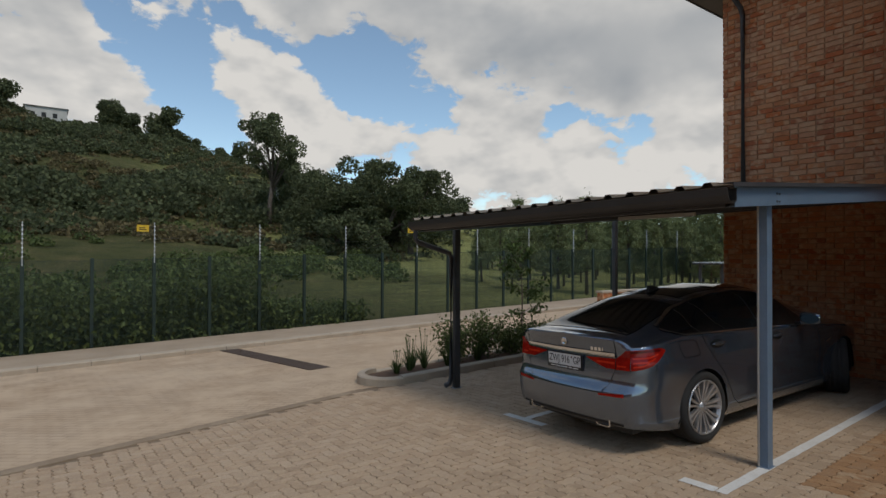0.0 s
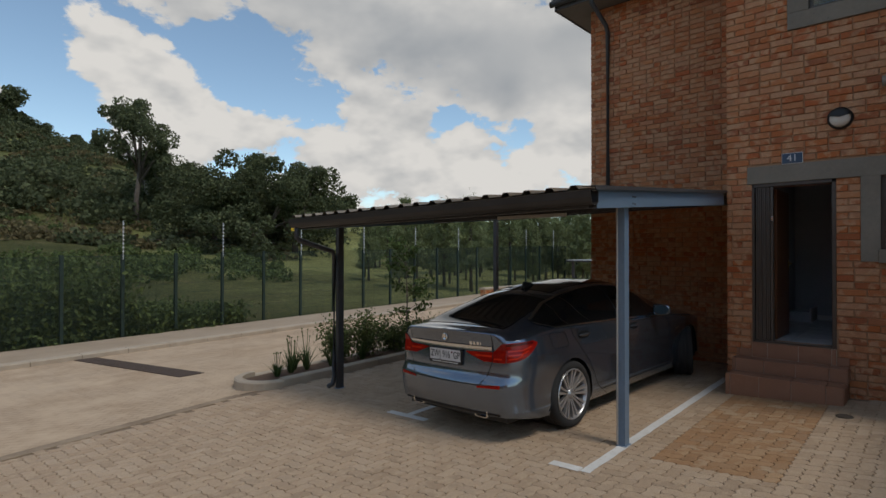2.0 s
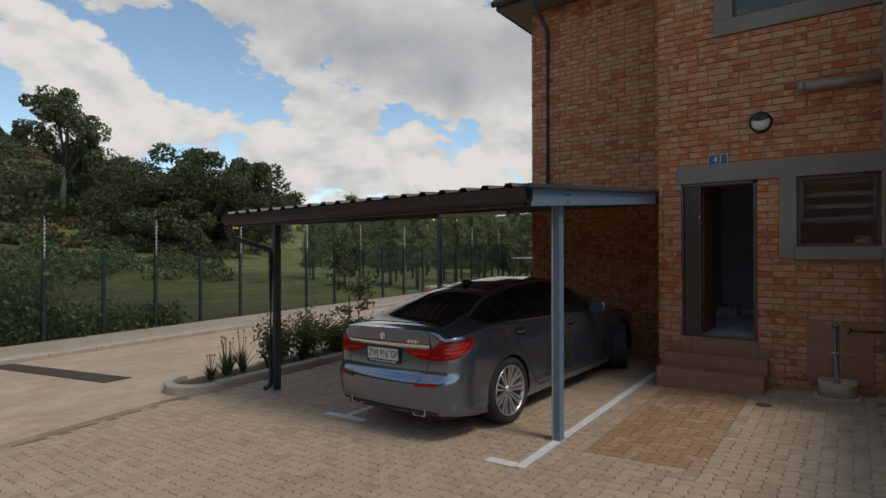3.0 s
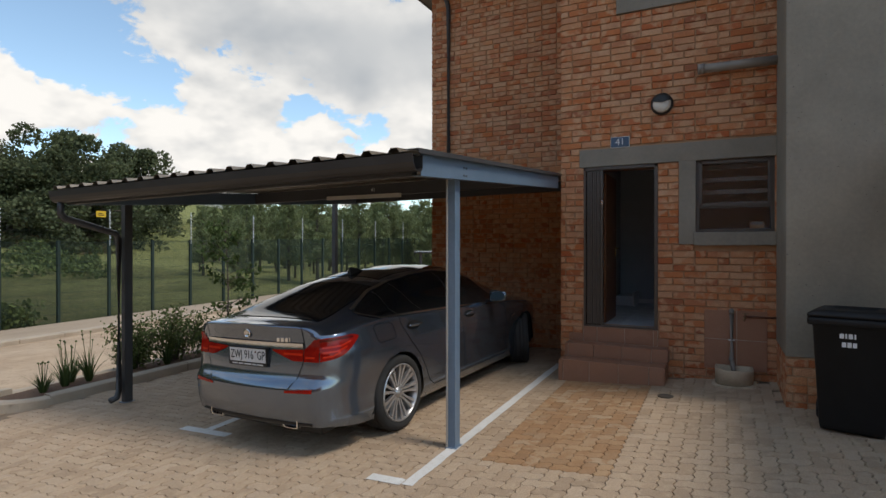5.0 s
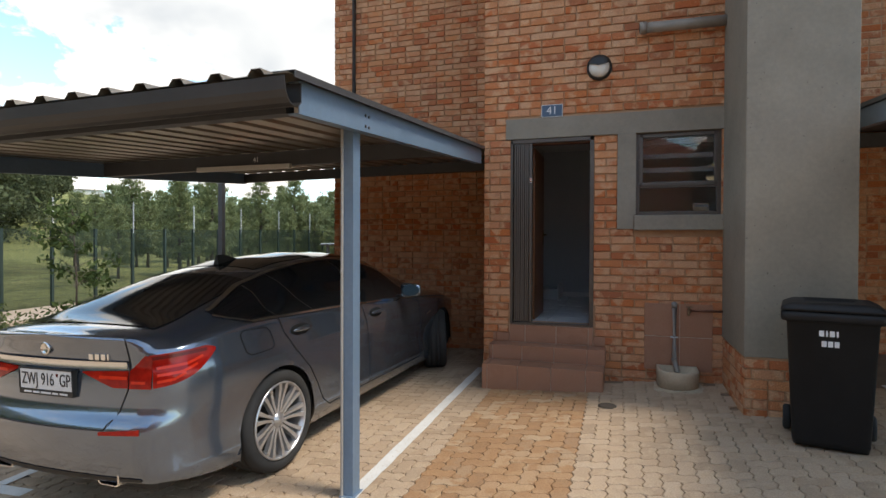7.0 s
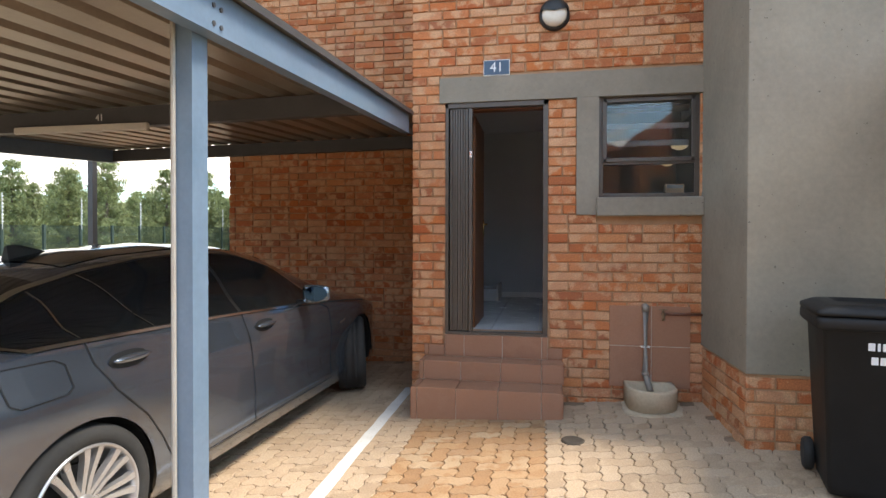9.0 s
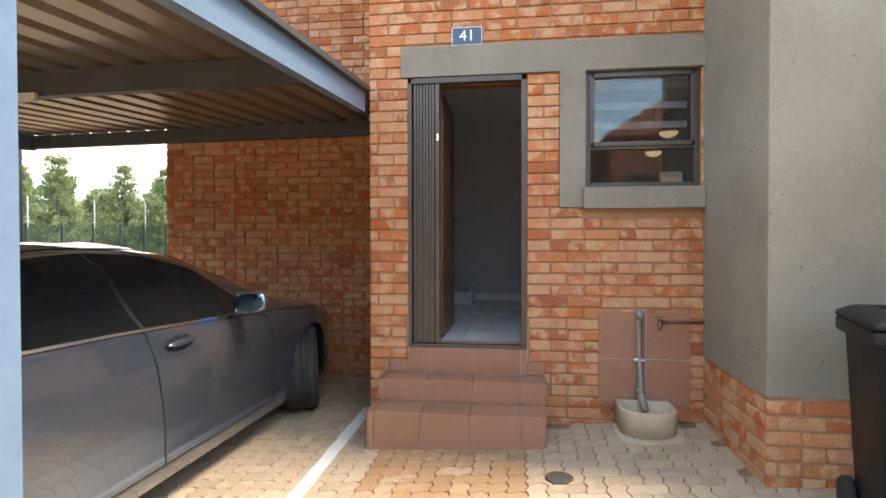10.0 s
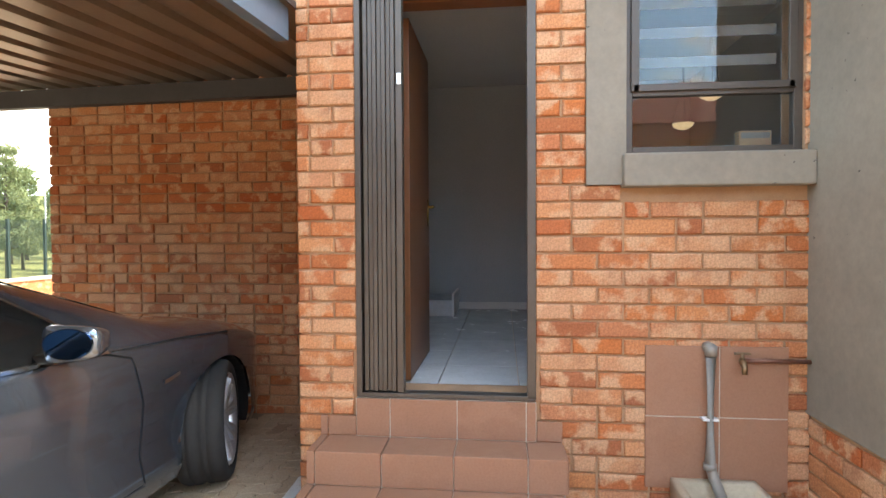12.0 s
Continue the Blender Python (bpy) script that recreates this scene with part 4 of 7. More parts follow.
# fuel flap on the near side
loop = [(0.625, 1.045), (0.65, 1.068), (0.86, 1.06), (0.905, 1.03), (0.92, 0.93), (0.89, 0.905), (0.69, 0.90), (0.65, 0.925), (0.625, 1.045)]
part("fuel_flap_gap", ribbon(side_fn(-1, 0.003), loop, 0.006), BLACK_TRIM, body)
# tailgate: bright bar, number plate, badge, gaps
part("chrome_bar", mapped(lambda y, z: rear_point(y, z, 0.016), np.linspace(-0.62, 0.62, 30), lambda y: 0.952 - 0.012 * y * y, lambda y: 0.990 - 0.012 * y * y, 2), CHROME, body, "bright bar across the tailgate", True)
bm = bmesh.new()
pc = rear_point(0, 0.86, 0.012)
box(bm, pc.x - 0.008, pc.x + 0.02, -0.238, 0.238, 0.80, 0.925, bevel=0.004)
plate = part("number_plate", bm, PLATE_WHITE, car, "white number plate with black characters")
part("plate_frame", boxes((pc.x - 0.011, pc.x + 0.02, -0.244, 0.244, 0.768, 0.80), (pc.x - 0.011, pc.x + 0.02, -0.247, -0.238, 0.80, 0.933), (pc.x - 0.011, pc.x + 0.02, 0.238, 0.247, 0.80, 0.933), (pc.x - 0.011, pc.x + 0.02, -0.247, 0.247, 0.925, 0.933)), BLACK_TRIM, plate)
TXT = Matrix.Translation((pc.x - 0.010, 0, 0.863)) @ Matrix(((0, 0, -1, 0), (-1, 0, 0, 0), (0, 1, 0, 0), (0, 0, 0, 1)))
for body_text, off in (("ZWJ", 0.142), ("916", -0.022), ("GP", -0.178)):
    text_mesh("plate_text", body_text, 0.108, TXT @ Matrix.Translation((-off, 0, 0)), BLACK_TRIM, plate, stretch=0.74)
part("plate_seal", boxes((pc.x - 0.010, pc.x - 0.006, -0.116, -0.100, 0.885, 0.905)), RED_DEEP, plate)
part("frame_text", boxes(*[(pc.x - 0.0125, pc.x - 0.0105, y, y + w, 0.778, 0.789) for y, w in ((-0.2, 0.07), (-0.115, 0.05), (-0.05, 0.09), (0.055, 0.06), (0.13, 0.07))]), PLATE_WHITE, plate)
bc = rear_point(0, 1.055, 0.0)
bm = bmesh.new()
RX90 = Matrix.Translation((bc.x - 0.002, 0, 1.055)) @ Matrix.Rotation(radians(-90), 4, "Y")
lathe(bm, [(0.0, 0.010), (0.028, 0.009), (0.030, 0.012), (0.040, 0.010), (0.041, 0.0)], RX90, 24)
part("badge", bm, CHROME, body, "round maker's badge", True)
for y, w in ((-0.36, 0.035), (-0.405, 0.035), (-0.45, 0.035), (-0.485, 0.012)):
    q = rear_point(y, 1.01, 0.004)
    part("badge_bar", boxes((q.x - 0.004, q.x + 0.006, y - w / 2, y + w / 2, 0.995, 1.03)), CHROME, body)
rp = lambda y, z: rear_point(y, z, 0.003)
for s in (-1, 1):
    part("panel_gap", ribbon(rp, [(s * 0.62, 1.14), (s * 0.628, 0.95), (s * 0.62, 0.82), (s * 0.57, 0.70), (s * 0.50, 0.60)], 0.007), BLACK_TRIM, body)
part("panel_gap", ribbon(rp, [(-0.50, 0.60), (0.50, 0.60)], 0.008), BLACK_TRIM, body)
part("bumper_valance", mapped(lambda y, z: rear_point(y, z, 0.004), np.linspace(-0.71, 0.71, 24), lambda y: 0.29, lambda y: 0.312 + 0.012 * math.cos(y * 2.2), 3), BLACK_TRIM, body, "", True)
# glass: rear window, windscreen; the dark roof patch paints in the carport's reflection
def glazed(name, u0, u1, half, off, label):
    bm = bmesh.new()
    grid = []
    for u in np.linspace(u0, u1, 24):
        h = half(u)
        grid.append([bm.verts.new(top_point(u, h * (k / 8 - 1), off)) for k in range(17)])
    for p, q in zip(grid, grid[1:]):
        for k in range(16):
            bm.faces.new((p[k], q[k], q[k + 1], p[k + 1]))
    return part(name, bm, DARK_GLASS, body, label, True)
glazed("rear_window", 0.20, 1.10, lambda u: 0.625 - 0.08 * (u - 0.20), 0.006, "dark tinted rear window")
glazed("roof_reflection", 1.32, 2.85, lambda u: 0.44, 0.004, "dark roof patch standing in for the reflected carport underside")
glazed("windscreen", 2.98, 3.72, lambda u: 0.50 + 0.22 * (u - 2.98), 0.006, "dark windscreen")
# shark-fin aerial
bm = bmesh.new()
fz = car_top(1.45)
vs = [bm.verts.new(p) for p in ((1.36, -0.03, fz - 0.02), (1.36, 0.03, fz - 0.02), (1.60, 0.03, fz + 0.02), (1.60, -0.03, fz + 0.02), (1.37, -0.006, fz + 0.065), (1.37, 0.006, fz + 0.065), (1.44, 0, fz + 0.07))]
for f in ((0, 1, 2, 3), (0, 4, 5, 1), (1, 5, 6, 2), (2, 6, 3), (3, 6, 4, 0), (4, 6, 5)):
    bm.faces.new([vs[i] for i in f])
part("aerial", bm, BLACK_TRIM, car, "shark-fin roof aerial")

# wheels
def wheel_at(u, s, steer):
    m = Matrix.Translation((u, s * 0.815, 0.363)) @ Matrix.Scale(1.055, 4) @ Matrix.Rotation(radians(steer), 4, "Z") @ Matrix.Rotation(radians(-90 if s > 0 else 90), 4, "X")
    bm = bmesh.new()
    T = 0.125
    lathe(bm, [(0.262, T - 0.012), (0.285, T + 0.006), (0.318, T + 0.004), (0.336, T - 0.012), (0.345, T - 0.035), (0.346, T - 0.07), (0.339, T - 0.075), (0.339, T - 0.083), (0.347, T - 0.088), (0.347, 0.02), (0.339, 0.015), (0.339, -0.015), (0.347, -0.02), (0.346, -0.05), (0.339, -0.054), (0.339, -0.062), (0.346, -0.067), (0.345, -T + 0.035), (0.336, -T + 0.012), (0.318, -T - 0.004), (0.262, -T + 0.01)], m, 56, True)
    wheel = part("wheel", bm, RUBBER, car, "black road tyre on alloy rim", True)
    bm = bmesh.new()
    lathe(bm, [(0.264, T - 0.008), (0.258, T + 0.002), (0.250, T - 0.002), (0.242, T - 0.05), (0.238, -0.10)], m, 56)
    bm.faces.ensure_lookup_table()
    for f in [f for f in bm.faces if len(f.verts) > 4]:
        bm.faces.remove(f)
    rim = part("rim", bm, ALLOY, wheel, "silver alloy rim with paired spokes", True)
    part("brake_drum", lathe(bmesh.new(), [(0.0, 0.02), (0.17, 0.02), (0.172, -0.02), (0.0, -0.02)], m, 32), BLACK_TRIM, wheel)
    part("rim_well", lathe(bmesh.new(), [(0.0, -0.06), (0.246, -0.06), (0.246, -0.07), (0.0, -0.07)], m, 32), BLACK_TRIM, wheel)
    for k in range(9):
        for d in (-1, 1):
            a = 2 * math.pi * k / 9
            bm = bmesh.new()
            ring = []
            for r, off, w, h in ((0.045, 0.012, 0.018, T - 0.035), (0.12, 0.016, 0.020, T - 0.028), (0.20, 0.026, 0.025, T - 0.014), (0.250, 0.036, 0.032, T - 0.008)):
                row = []
                for ww, hh in ((-w / 2, h), (w / 2, h), (w / 2 + 0.003, h - 0.03), (-w / 2 - 0.003, h - 0.03)):
                    x, y = r, d * off + ww
                    row.append(bm.verts.new(m @ Vector((x * math.cos(a) - y * math.sin(a), x * math.sin(a) + y * math.cos(a), hh))))
                ring.append(row)
            for p, q in zip(ring, ring[1:]):
                for j in range(4):
                    bm.faces.new((p[j], p[(j + 1) % 4], q[(j + 1) % 4], q[j]))
            bm.faces.new(ring[0]), bm.faces.new(ring[-1][::-1])
            part("spoke", bm, ALLOY, wheel)
    part("hub_cap", lathe(bmesh.new(), [(0.0, T - 0.014), (0.028, T - 0.016), (0.034, T - 0.024), (0.05, T - 0.03), (0.058, T - 0.05)], m, 24), ALLOY, wheel, "", True)
    return wheel
wheel_at(0.97, -1, 0), wheel_at(0.97, 1, 0), wheel_at(4.12, -1, 24), wheel_at(4.12, 1, 24)
# ---- folding gate, door and frame in the doorway ----
DY0, DY1, DZ0, DZ1 = DOOR
door = thing("door_1", "dark bronze gate frame with folded trellis gate", "door", kind="structure")
part("gate_frame", boxes((FX - 0.005, FX + 0.07, DY0, DY0 + 0.045, DZ0, DZ1), (FX - 0.005, FX + 0.07, DY1 - 0.03, DY1, DZ0, DZ1), (FX - 0.005, FX + 0.07, DY0, DY1, DZ1 - 0.045, DZ1), (FX - 0.005, FX + 0.07, DY0, DY1, DZ0 - 0.012, DZ0 + 0.012), bevel=0.003), ALU, door)
for k in range(8):
    y = DY1 - 0.045 - k * 0.0245
    part("gate_slat", boxes((FX + 0.004 + 0.008 * (k % 2), FX + 0.05, y - 0.021, y, DZ0 + 0.02, DZ1 - 0.05), bevel=0.002), ALU, door)
lead = part("gate_stile", boxes((FX - 0.004, FX + 0.06, 1.595, 1.628, DZ0 + 0.015, DZ1 - 0.05), bevel=0.004), ALU, door)
part("lock", boxes((FX - 0.012, FX - 0.004, 1.598, 1.622, 2.34, 2.40), bevel=0.003), CHROME, lead, "small bright lock on the gate")
WOOD_DOOR = surface("varnished_wood", (0.125, 0.045, 0.016), (0.17, 0.066, 0.025), 2.5, 0.4, fine=14, bump=0.08)
part("door_frame", boxes((FX + 0.09, FX + 0.20, DY0 + 0.03, DY1, DZ1 - 0.05, DZ1 - 0.01)), WOOD_DOOR, door)
leaf = part("door_leaf", boxes((FX + 0.26, FX + 1.07, 1.60, 1.64, DZ0 + 0.012, DZ1 - 0.06), bevel=0.003), WOOD_DOOR, door, "open varnished wooden door")
bm = bmesh.new()
tube(bm, [(FX + 1.0, 1.60, 1.75), (FX + 1.0, 1.555, 1.75), (FX + 0.90, 1.55, 1.75)], 0.009, 8)
box(bm, FX + 0.985, FX + 1.02, 1.592, 1.6, 1.62, 1.80)
part("door_handle", bm, surface("brass", (0.5, 0.36, 0.13), (0.56, 0.41, 0.16), 6, 0.25, metal=1.0, bump=0), leaf, "brass lever handle", True)

# ---- kitchen window ----
WY0, WY1, WZ0, WZ1 = WIN
def window(name, label, wy0, wy1, wz0, wz1, transom):
    w = thing(name, label, "window", kind="structure")
    x0, x1, f = FX + 0.035, FX + 0.085, 0.042
    part("window_frame", boxes((x0, x1, wy0, wy0 + f, wz0, wz1), (x0, x1, wy1 - f, wy1, wz0, wz1), (x0, x1, wy0 + f, wy1 - f, wz0, wz0 + f), (x0, x1, wy0 + f, wy1 - f, wz1 - f, wz1), (x0, x1, wy0 + f, wy1 - f, transom - 0.022, transom + 0.022), bevel=0.003), ALU, w)
    # opening sash in the upper light
    part("sash", boxes((x0 - 0.018, x0, wy0 + f - 0.01, wy0 + f + 0.03, transom, wz1 - f + 0.01), (x0 - 0.018, x0, wy1 - f - 0.03, wy1 - f + 0.01, transom, wz1 - f + 0.01), (x0 - 0.018, x0, wy0 + f, wy1 - f, transom, transom + 0.035), (x0 - 0.018, x0, wy0 + f, wy1 - f, wz1 - f - 0.025, wz1 - f + 0.01), bevel=0.003), ALU, w)
    for a, b in ((wz0 + f, transom - 0.022), (transom + 0.022, wz1 - f)):
        p = part("pane", boxes((x0 + 0.02, x0 + 0.026, wy0 + f, wy1 - f, a, b)), PANE, w)
        p.visible_shadow = False
    return w
window_1 = window("window_1", "bronze aluminium window with two panes beside the door", WY0, WY1, WZ0, WZ1, 2.27)
window_2 = window("window_2", "upstairs bronze aluminium window", UPWIN[0], UPWIN[1], UPWIN[2], UPWIN[3], 5.55)
# banded roller blind behind the upper pane
blind = thing("window_blind", "pale banded roller blind behind the window", "blind")
BLIND = surface("blind_fabric", (0.20, 0.20, 0.20), (0.25, 0.25, 0.245), 12, 0.8, bump=0.1)
for k in range(4):
    z = 2.80 - 0.155 * k
    part("band", boxes((FX + 0.20, FX + 0.203, WY0 + 0.05, WY1 - 0.05, z - 0.055, z)), BLIND, blind)
part("blind_roller", boxes((FX + 0.19, FX + 0.235, WY0 + 0.04, WY1 - 0.04, 2.81, 2.86), bevel=0.008), BLIND, blind)
# paper packet on the sill inside
packet = thing("packet", "small brown paper packet on the inner window sill", "packet")
part("packet_body", boxes((FX + 0.13, FX + 0.19, -0.30, -0.14, WZ0, WZ0 + 0.13), bevel=0.006), surface("brown_paper", (0.40, 0.27, 0.17), (0.48, 0.33, 0.21), 9, 0.8), packet)
part("packet_label", boxes((FX + 0.128, FX + 0.1295, -0.29, -0.15, WZ0 + 0.09, WZ0 + 0.12)), BLIND, packet)
# bowl lamps inside
LAMP_GLASS, nt, b_ = nodes_of("lit_bowl_glass")
b_.inputs["Base Color"].default_value, b_.inputs["Roughness"].default_value = (0.8, 0.72, 0.55, 1), 0.35
b_.inputs["Emission Color"].default_value, b_.inputs["Emission Strength"].default_value = (1.0, 0.80, 0.50, 1), 0.08
bowl = thing("bowl_lamp", "glowing glass bowl lamp hung from the ceiling", "lamp", "bowl lamps in the room", at=Matrix.Translation((11.5, -0.75, 2.66)))
bm = bmesh.new()
lathe(bm, [(0.0, -0.05), (0.04, -0.046), (0.085, -0.022), (0.105, 0.01), (0.100, 0.012), (0.08, -0.015), (0.0, -0.042)], Matrix.Identity(4), 28)
part("bowl", bm, LAMP_GLASS, bowl, "", True)
bm = bmesh.new()
for a in (90, 210, 330):
    tube(bm, [(0.1 * math.cos(radians(a)), 0.1 * math.sin(radians(a)), 0.0), (0.01 * math.cos(radians(a)), 0.01 * math.sin(radians(a)), 0.45)], 0.003, 5)
tube(bm, [(0, 0, 0.44), (0, 0, 0.57)], 0.012, 8)
part("chain", bm, CHROME, bowl)
copy_thing(bowl, Matrix.Translation((10.6, -0.70, 2.74)))

# ---- floor tiles in the room ----
for i in range(7):
    for j in range(8):
        x0, y0 = FX + 0.24 + 0.46 * i, 1.905 - 0.46 * (j + 1)
        if y0 < IY0 or x0 > IX1 - 0.1:
            continue
        part("tile", boxes((x0, min(IX1 - 0.02, x0 + 0.452), y0, y0 + 0.452, IZ0 - 0.012, IZ0), bevel=0.0), FLOOR_TILE, room_floor)
part("threshold", boxes((FX + 0.07, FX + 0.236, DY0, DY1, IZ0 - 0.012, IZ0 - 0.002)), FLOOR_TILE, room_floor)
# foot of the staircase at the back
stair = thing("stair_foot", "lowest white-edged stair at the back of the room", "stair")
part("riser", boxes((IX1 - 0.62, IX1 - 0.016, 1.60, IY1 - 0.016, IZ0, IZ0 + 0.17), bevel=0.004), FLOOR_TILE, stair)
part("string", boxes((IX1 - 0.66, IX1 - 0.016, 1.575, 1.60, IZ0, IZ0 + 0.24), bevel=0.004), CEIL_PAINT, stair)

# ---- tiled entrance steps ----
steps = thing("entrance_steps", "terracotta-tiled entrance steps with pale grout", "steps")
part("step_core", boxes((8.012, FX - 0.002, 0.79, 2.05, -0.15, 0.296)), GROUT, steps)
part("step_core", boxes((8.292, FX - 0.002, 0.775, 2.04, 0.296, 0.466)), GROUT, steps)
part("step_core", boxes((FX - 0.016, FX + 0.08, DY0, DY1, 0.466, 0.684)), GROUT, steps)
JOINTS = [0.76, 0.952, 1.31, 1.667, 2.005, 2.06]
def tiles(x0, x1, z0, z1, ya, yb):
    edges = [ya] + [j for j in JOINTS if ya + 0.02 < j < yb - 0.02] + [yb]
    for a, b in zip(edges, edges[1:]):
        part("tile", boxes((x0, x1, a + 0.003, b - 0.003, z0, z1), bevel=0.0025), STEP_TILE, steps)
tiles(8.0, 8.014, -0.1, 0.306, 0.78, 2.06)
tiles(8.002, 8.288, 0.296, 0.31, 0.78, 2.06)
tiles(8.28, 8.294, 0.313, 0.478, 0.765, 2.05)
tiles(8.282, FX - 0.004, 0.466, 0.48, 0.765, 2.05)
tiles(FX - 0.022, FX - 0.008, 0.484, 0.685, DY0, DY1)
tiles(FX - 0.016, FX - 0.003, 0.484, 0.585, 0.765, DY0)
tiles(FX - 0.016, FX - 0.003, 0.484, 0.585, DY1, 2.05)
for y0, y1 in ((0.772, 0.786), (2.054, 2.066)):
    part("tile", boxes((8.016, FX - 0.004, y0, y1, -0.1, 0.294), bevel=0.002), STEP_TILE, steps)
    part("tile", boxes((8.296, FX - 0.004, y0 - 0.014, y1 - 0.014, 0.31, 0.464), bevel=0.002), STEP_TILE, steps)

# ---- house number ----
BLUE = surface("blue_enamel", (0.035, 0.075, 0.13), (0.045, 0.09, 0.15), 8, 0.35, bump=0.02)
WHITE = surface("white_enamel", (0.72, 0.73, 0.74), (0.78, 0.79, 0.80), 8, 0.4, bump=0.02)
number = thing("house_number", "blue enamel house number plate reading 41", "sign")
part("plate", boxes((FX - 0.022, FX - 0.002, 1.25, 1.49, 3.088, 3.23), bevel=0.002), WHITE, number)
part("plate_face", boxes((FX - 0.0245, FX - 0.0225, 1.256, 1.484, 3.094, 3.224)), BLUE, number)
FACE = Matrix(((0, 0, -1, 0), (-1, 0, 0, 0), (0, 1, 0, 0), (0, 0, 0, 1)))
text_mesh("digits", "41", 0.125, Matrix.Translation((FX - 0.0255, 1.37, 3.158)) @ FACE, WHITE, number)
bay = tagged(text_mesh("bay_number", "41", 0.075, Matrix.Translation((7.348, 4.52, roof_z(7.35, 4.5) - 0.085)) @ FACE, WHITE), "small white painted bay number 41 on the beam", "sign")

# ---- bulkhead lamp ----
FROST = surface("frosted_globe", (0.70, 0.68, 0.62), (0.78, 0.76, 0.70), 5, 0.25, bump=0.02)
lamp = thing("wall_lamp", "round bulkhead wall lamp with black eyelid hood", "lamp", at=Matrix.Translation((FX, 0.85, 3.60)) @ Matrix.Rotation(radians(-90), 4, "Y") @ Matrix.Scale(0.9, 4))
part("lamp_base", lathe(bmesh.new(), [(0.0, 0.0), (0.15, 0.0), (0.15, 0.03), (0.135, 0.045), (0.0, 0.045)], Matrix.Identity(4), 32), BLACK_TRIM, lamp, "", True)
part("globe", lathe(bmesh.new(), [(0.125, 0.045), (0.12, 0.075), (0.095, 0.105), (0.055, 0.122), (0.0, 0.128)], Matrix.Identity(4), 32), FROST, lamp, "frosted white globe", True)
bm = bmesh.new()
prev = None
for k in range(17):
    a = radians(14 + 152 * k / 16)
    row = [bm.verts.new((r * math.sin(a), -r * math.cos(a), h)) for r, h in ((0.15, 0.03), (0.147, 0.08), (0.115, 0.118), (0.06, 0.138), (0.0, 0.143))]
    if prev:
        for p in range(4):
            try:
                bm.faces.new((prev[p], prev[p + 1], row[p + 1], row[p]))
            except ValueError:
                pass
    prev = row
part("hood", bm, BLACK_TRIM, lamp, "black eyelid hood", True)

# ---- pipes on the walls ----
PVC = surface("grey_pvc", (0.235, 0.21, 0.18), (0.285, 0.255, 0.22), 5, 0.5, bump=0.05)
waste = thing("waste_pipe", "grey plastic waste pipe high on the brick wall", "pipe")
bm = bmesh.new()
tube(bm, [(FX - 0.09, 0.42, 3.965), (FX - 0.09, FY0, 3.955)], 0.055, 16)
part("pipe", bm, PVC, waste, "", True)
bm = bmesh.new()
tube(bm, [(FX - 0.09, 0.43, 3.965), (FX - 0.09, 0.36, 3.965)], 0.064, 16)
part("socket", bm, PVC, waste, "", True)
# black disc on the capped end stands in for the shaded hollow
part("bore_shade_disc", lathe(bmesh.new(), [(0.0, 0.0), (0.046, 0.0), (0.046, -0.004), (0.0, -0.004)], Matrix.Translation((FX - 0.09, 0.4345, 3.965)) @ Matrix.Rotation(radians(-90), 4, "X"), 16), BLACK_TRIM, waste)
rain = thing("rain_pipe", "dark rainwater downpipe down the brick wall", "downpipe")
bm = bmesh.new()
tube(bm, [(EX0 - 0.05, 4.79, EZ + 0.08), (EX0 - 0.04, 4.79, EZ - 0.1), (RX - 0.1, 4.72, EZ - 0.42), (RX - 0.055, 4.71, EZ - 0.55), (RX - 0.055, 4.71, 2.99)], 0.042, 12)
part("pipe", bm, STEEL_DARK, rain, "", True)

# ---- gully, waste pipe and tap ----
splash = thing("splash_panel", "terracotta tile splash panel on the wall", "tile panel")
part("grout_bed", boxes((FX - 0.010, FX - 0.0005, -0.322, 0.354, 0.272, 0.988)), GROUT, splash)
for y0, y1 in ((0.002, 0.356), (-0.324, -0.004)):
    for z0, z1 in ((0.27, 0.630), (0.637, 0.99)):
        part("tile", boxes((FX - 0.014, FX - 0.001, y0, y1, z0, z1), bevel=0.002), STEP_TILE, splash)
sink_pipe = thing("sink_waste_pipe", "grey plastic sink waste pipe above the gully", "pipe")
bm = bmesh.new()
tube(bm, [(FX - 0.05, 0.055, 0.97), (FX - 0.05, 0.055, 0.40), (FX - 0.075, 0.045, 0.35), (FX - 0.15, 0.03, 0.275)], 0.026, 14)
part("pipe", bm, PVC, sink_pipe, "", True)
bm = bmesh.new()
tube(bm, [(FX - 0.001, 0.055, 0.985), (FX - 0.055, 0.055, 0.985)], 0.030, 14)
tube(bm, [(FX - 0.05, 0.055, 1.0), (FX - 0.05, 0.055, 0.95)], 0.029, 14)
part("elbow", bm, PVC, sink_pipe, "", True)
bm = bmesh.new()
tube(bm, [(FX - 0.05, 0.055, 0.415), (FX - 0.05, 0.055, 0.385)], 0.031, 14)
part("socket", bm, PVC, sink_pipe, "", True)
part("pipe_clip", boxes((FX - 0.06, FX - 0.014, 0.018, 0.092, 0.628, 0.640), bevel=0.002), WHITE, sink_pipe)
TAP = surface("old_brass", (0.20, 0.13, 0.075), (0.27, 0.18, 0.10), 14, 0.4, metal=0.7, bump=0.1)
tap = thing("garden_tap", "old brass garden tap on a copper pipe", "tap")
bm = bmesh.new()
tube(bm, [(FX - 0.03, FY0, 0.925), (FX - 0.03, -0.10, 0.925)], 0.011, 10)
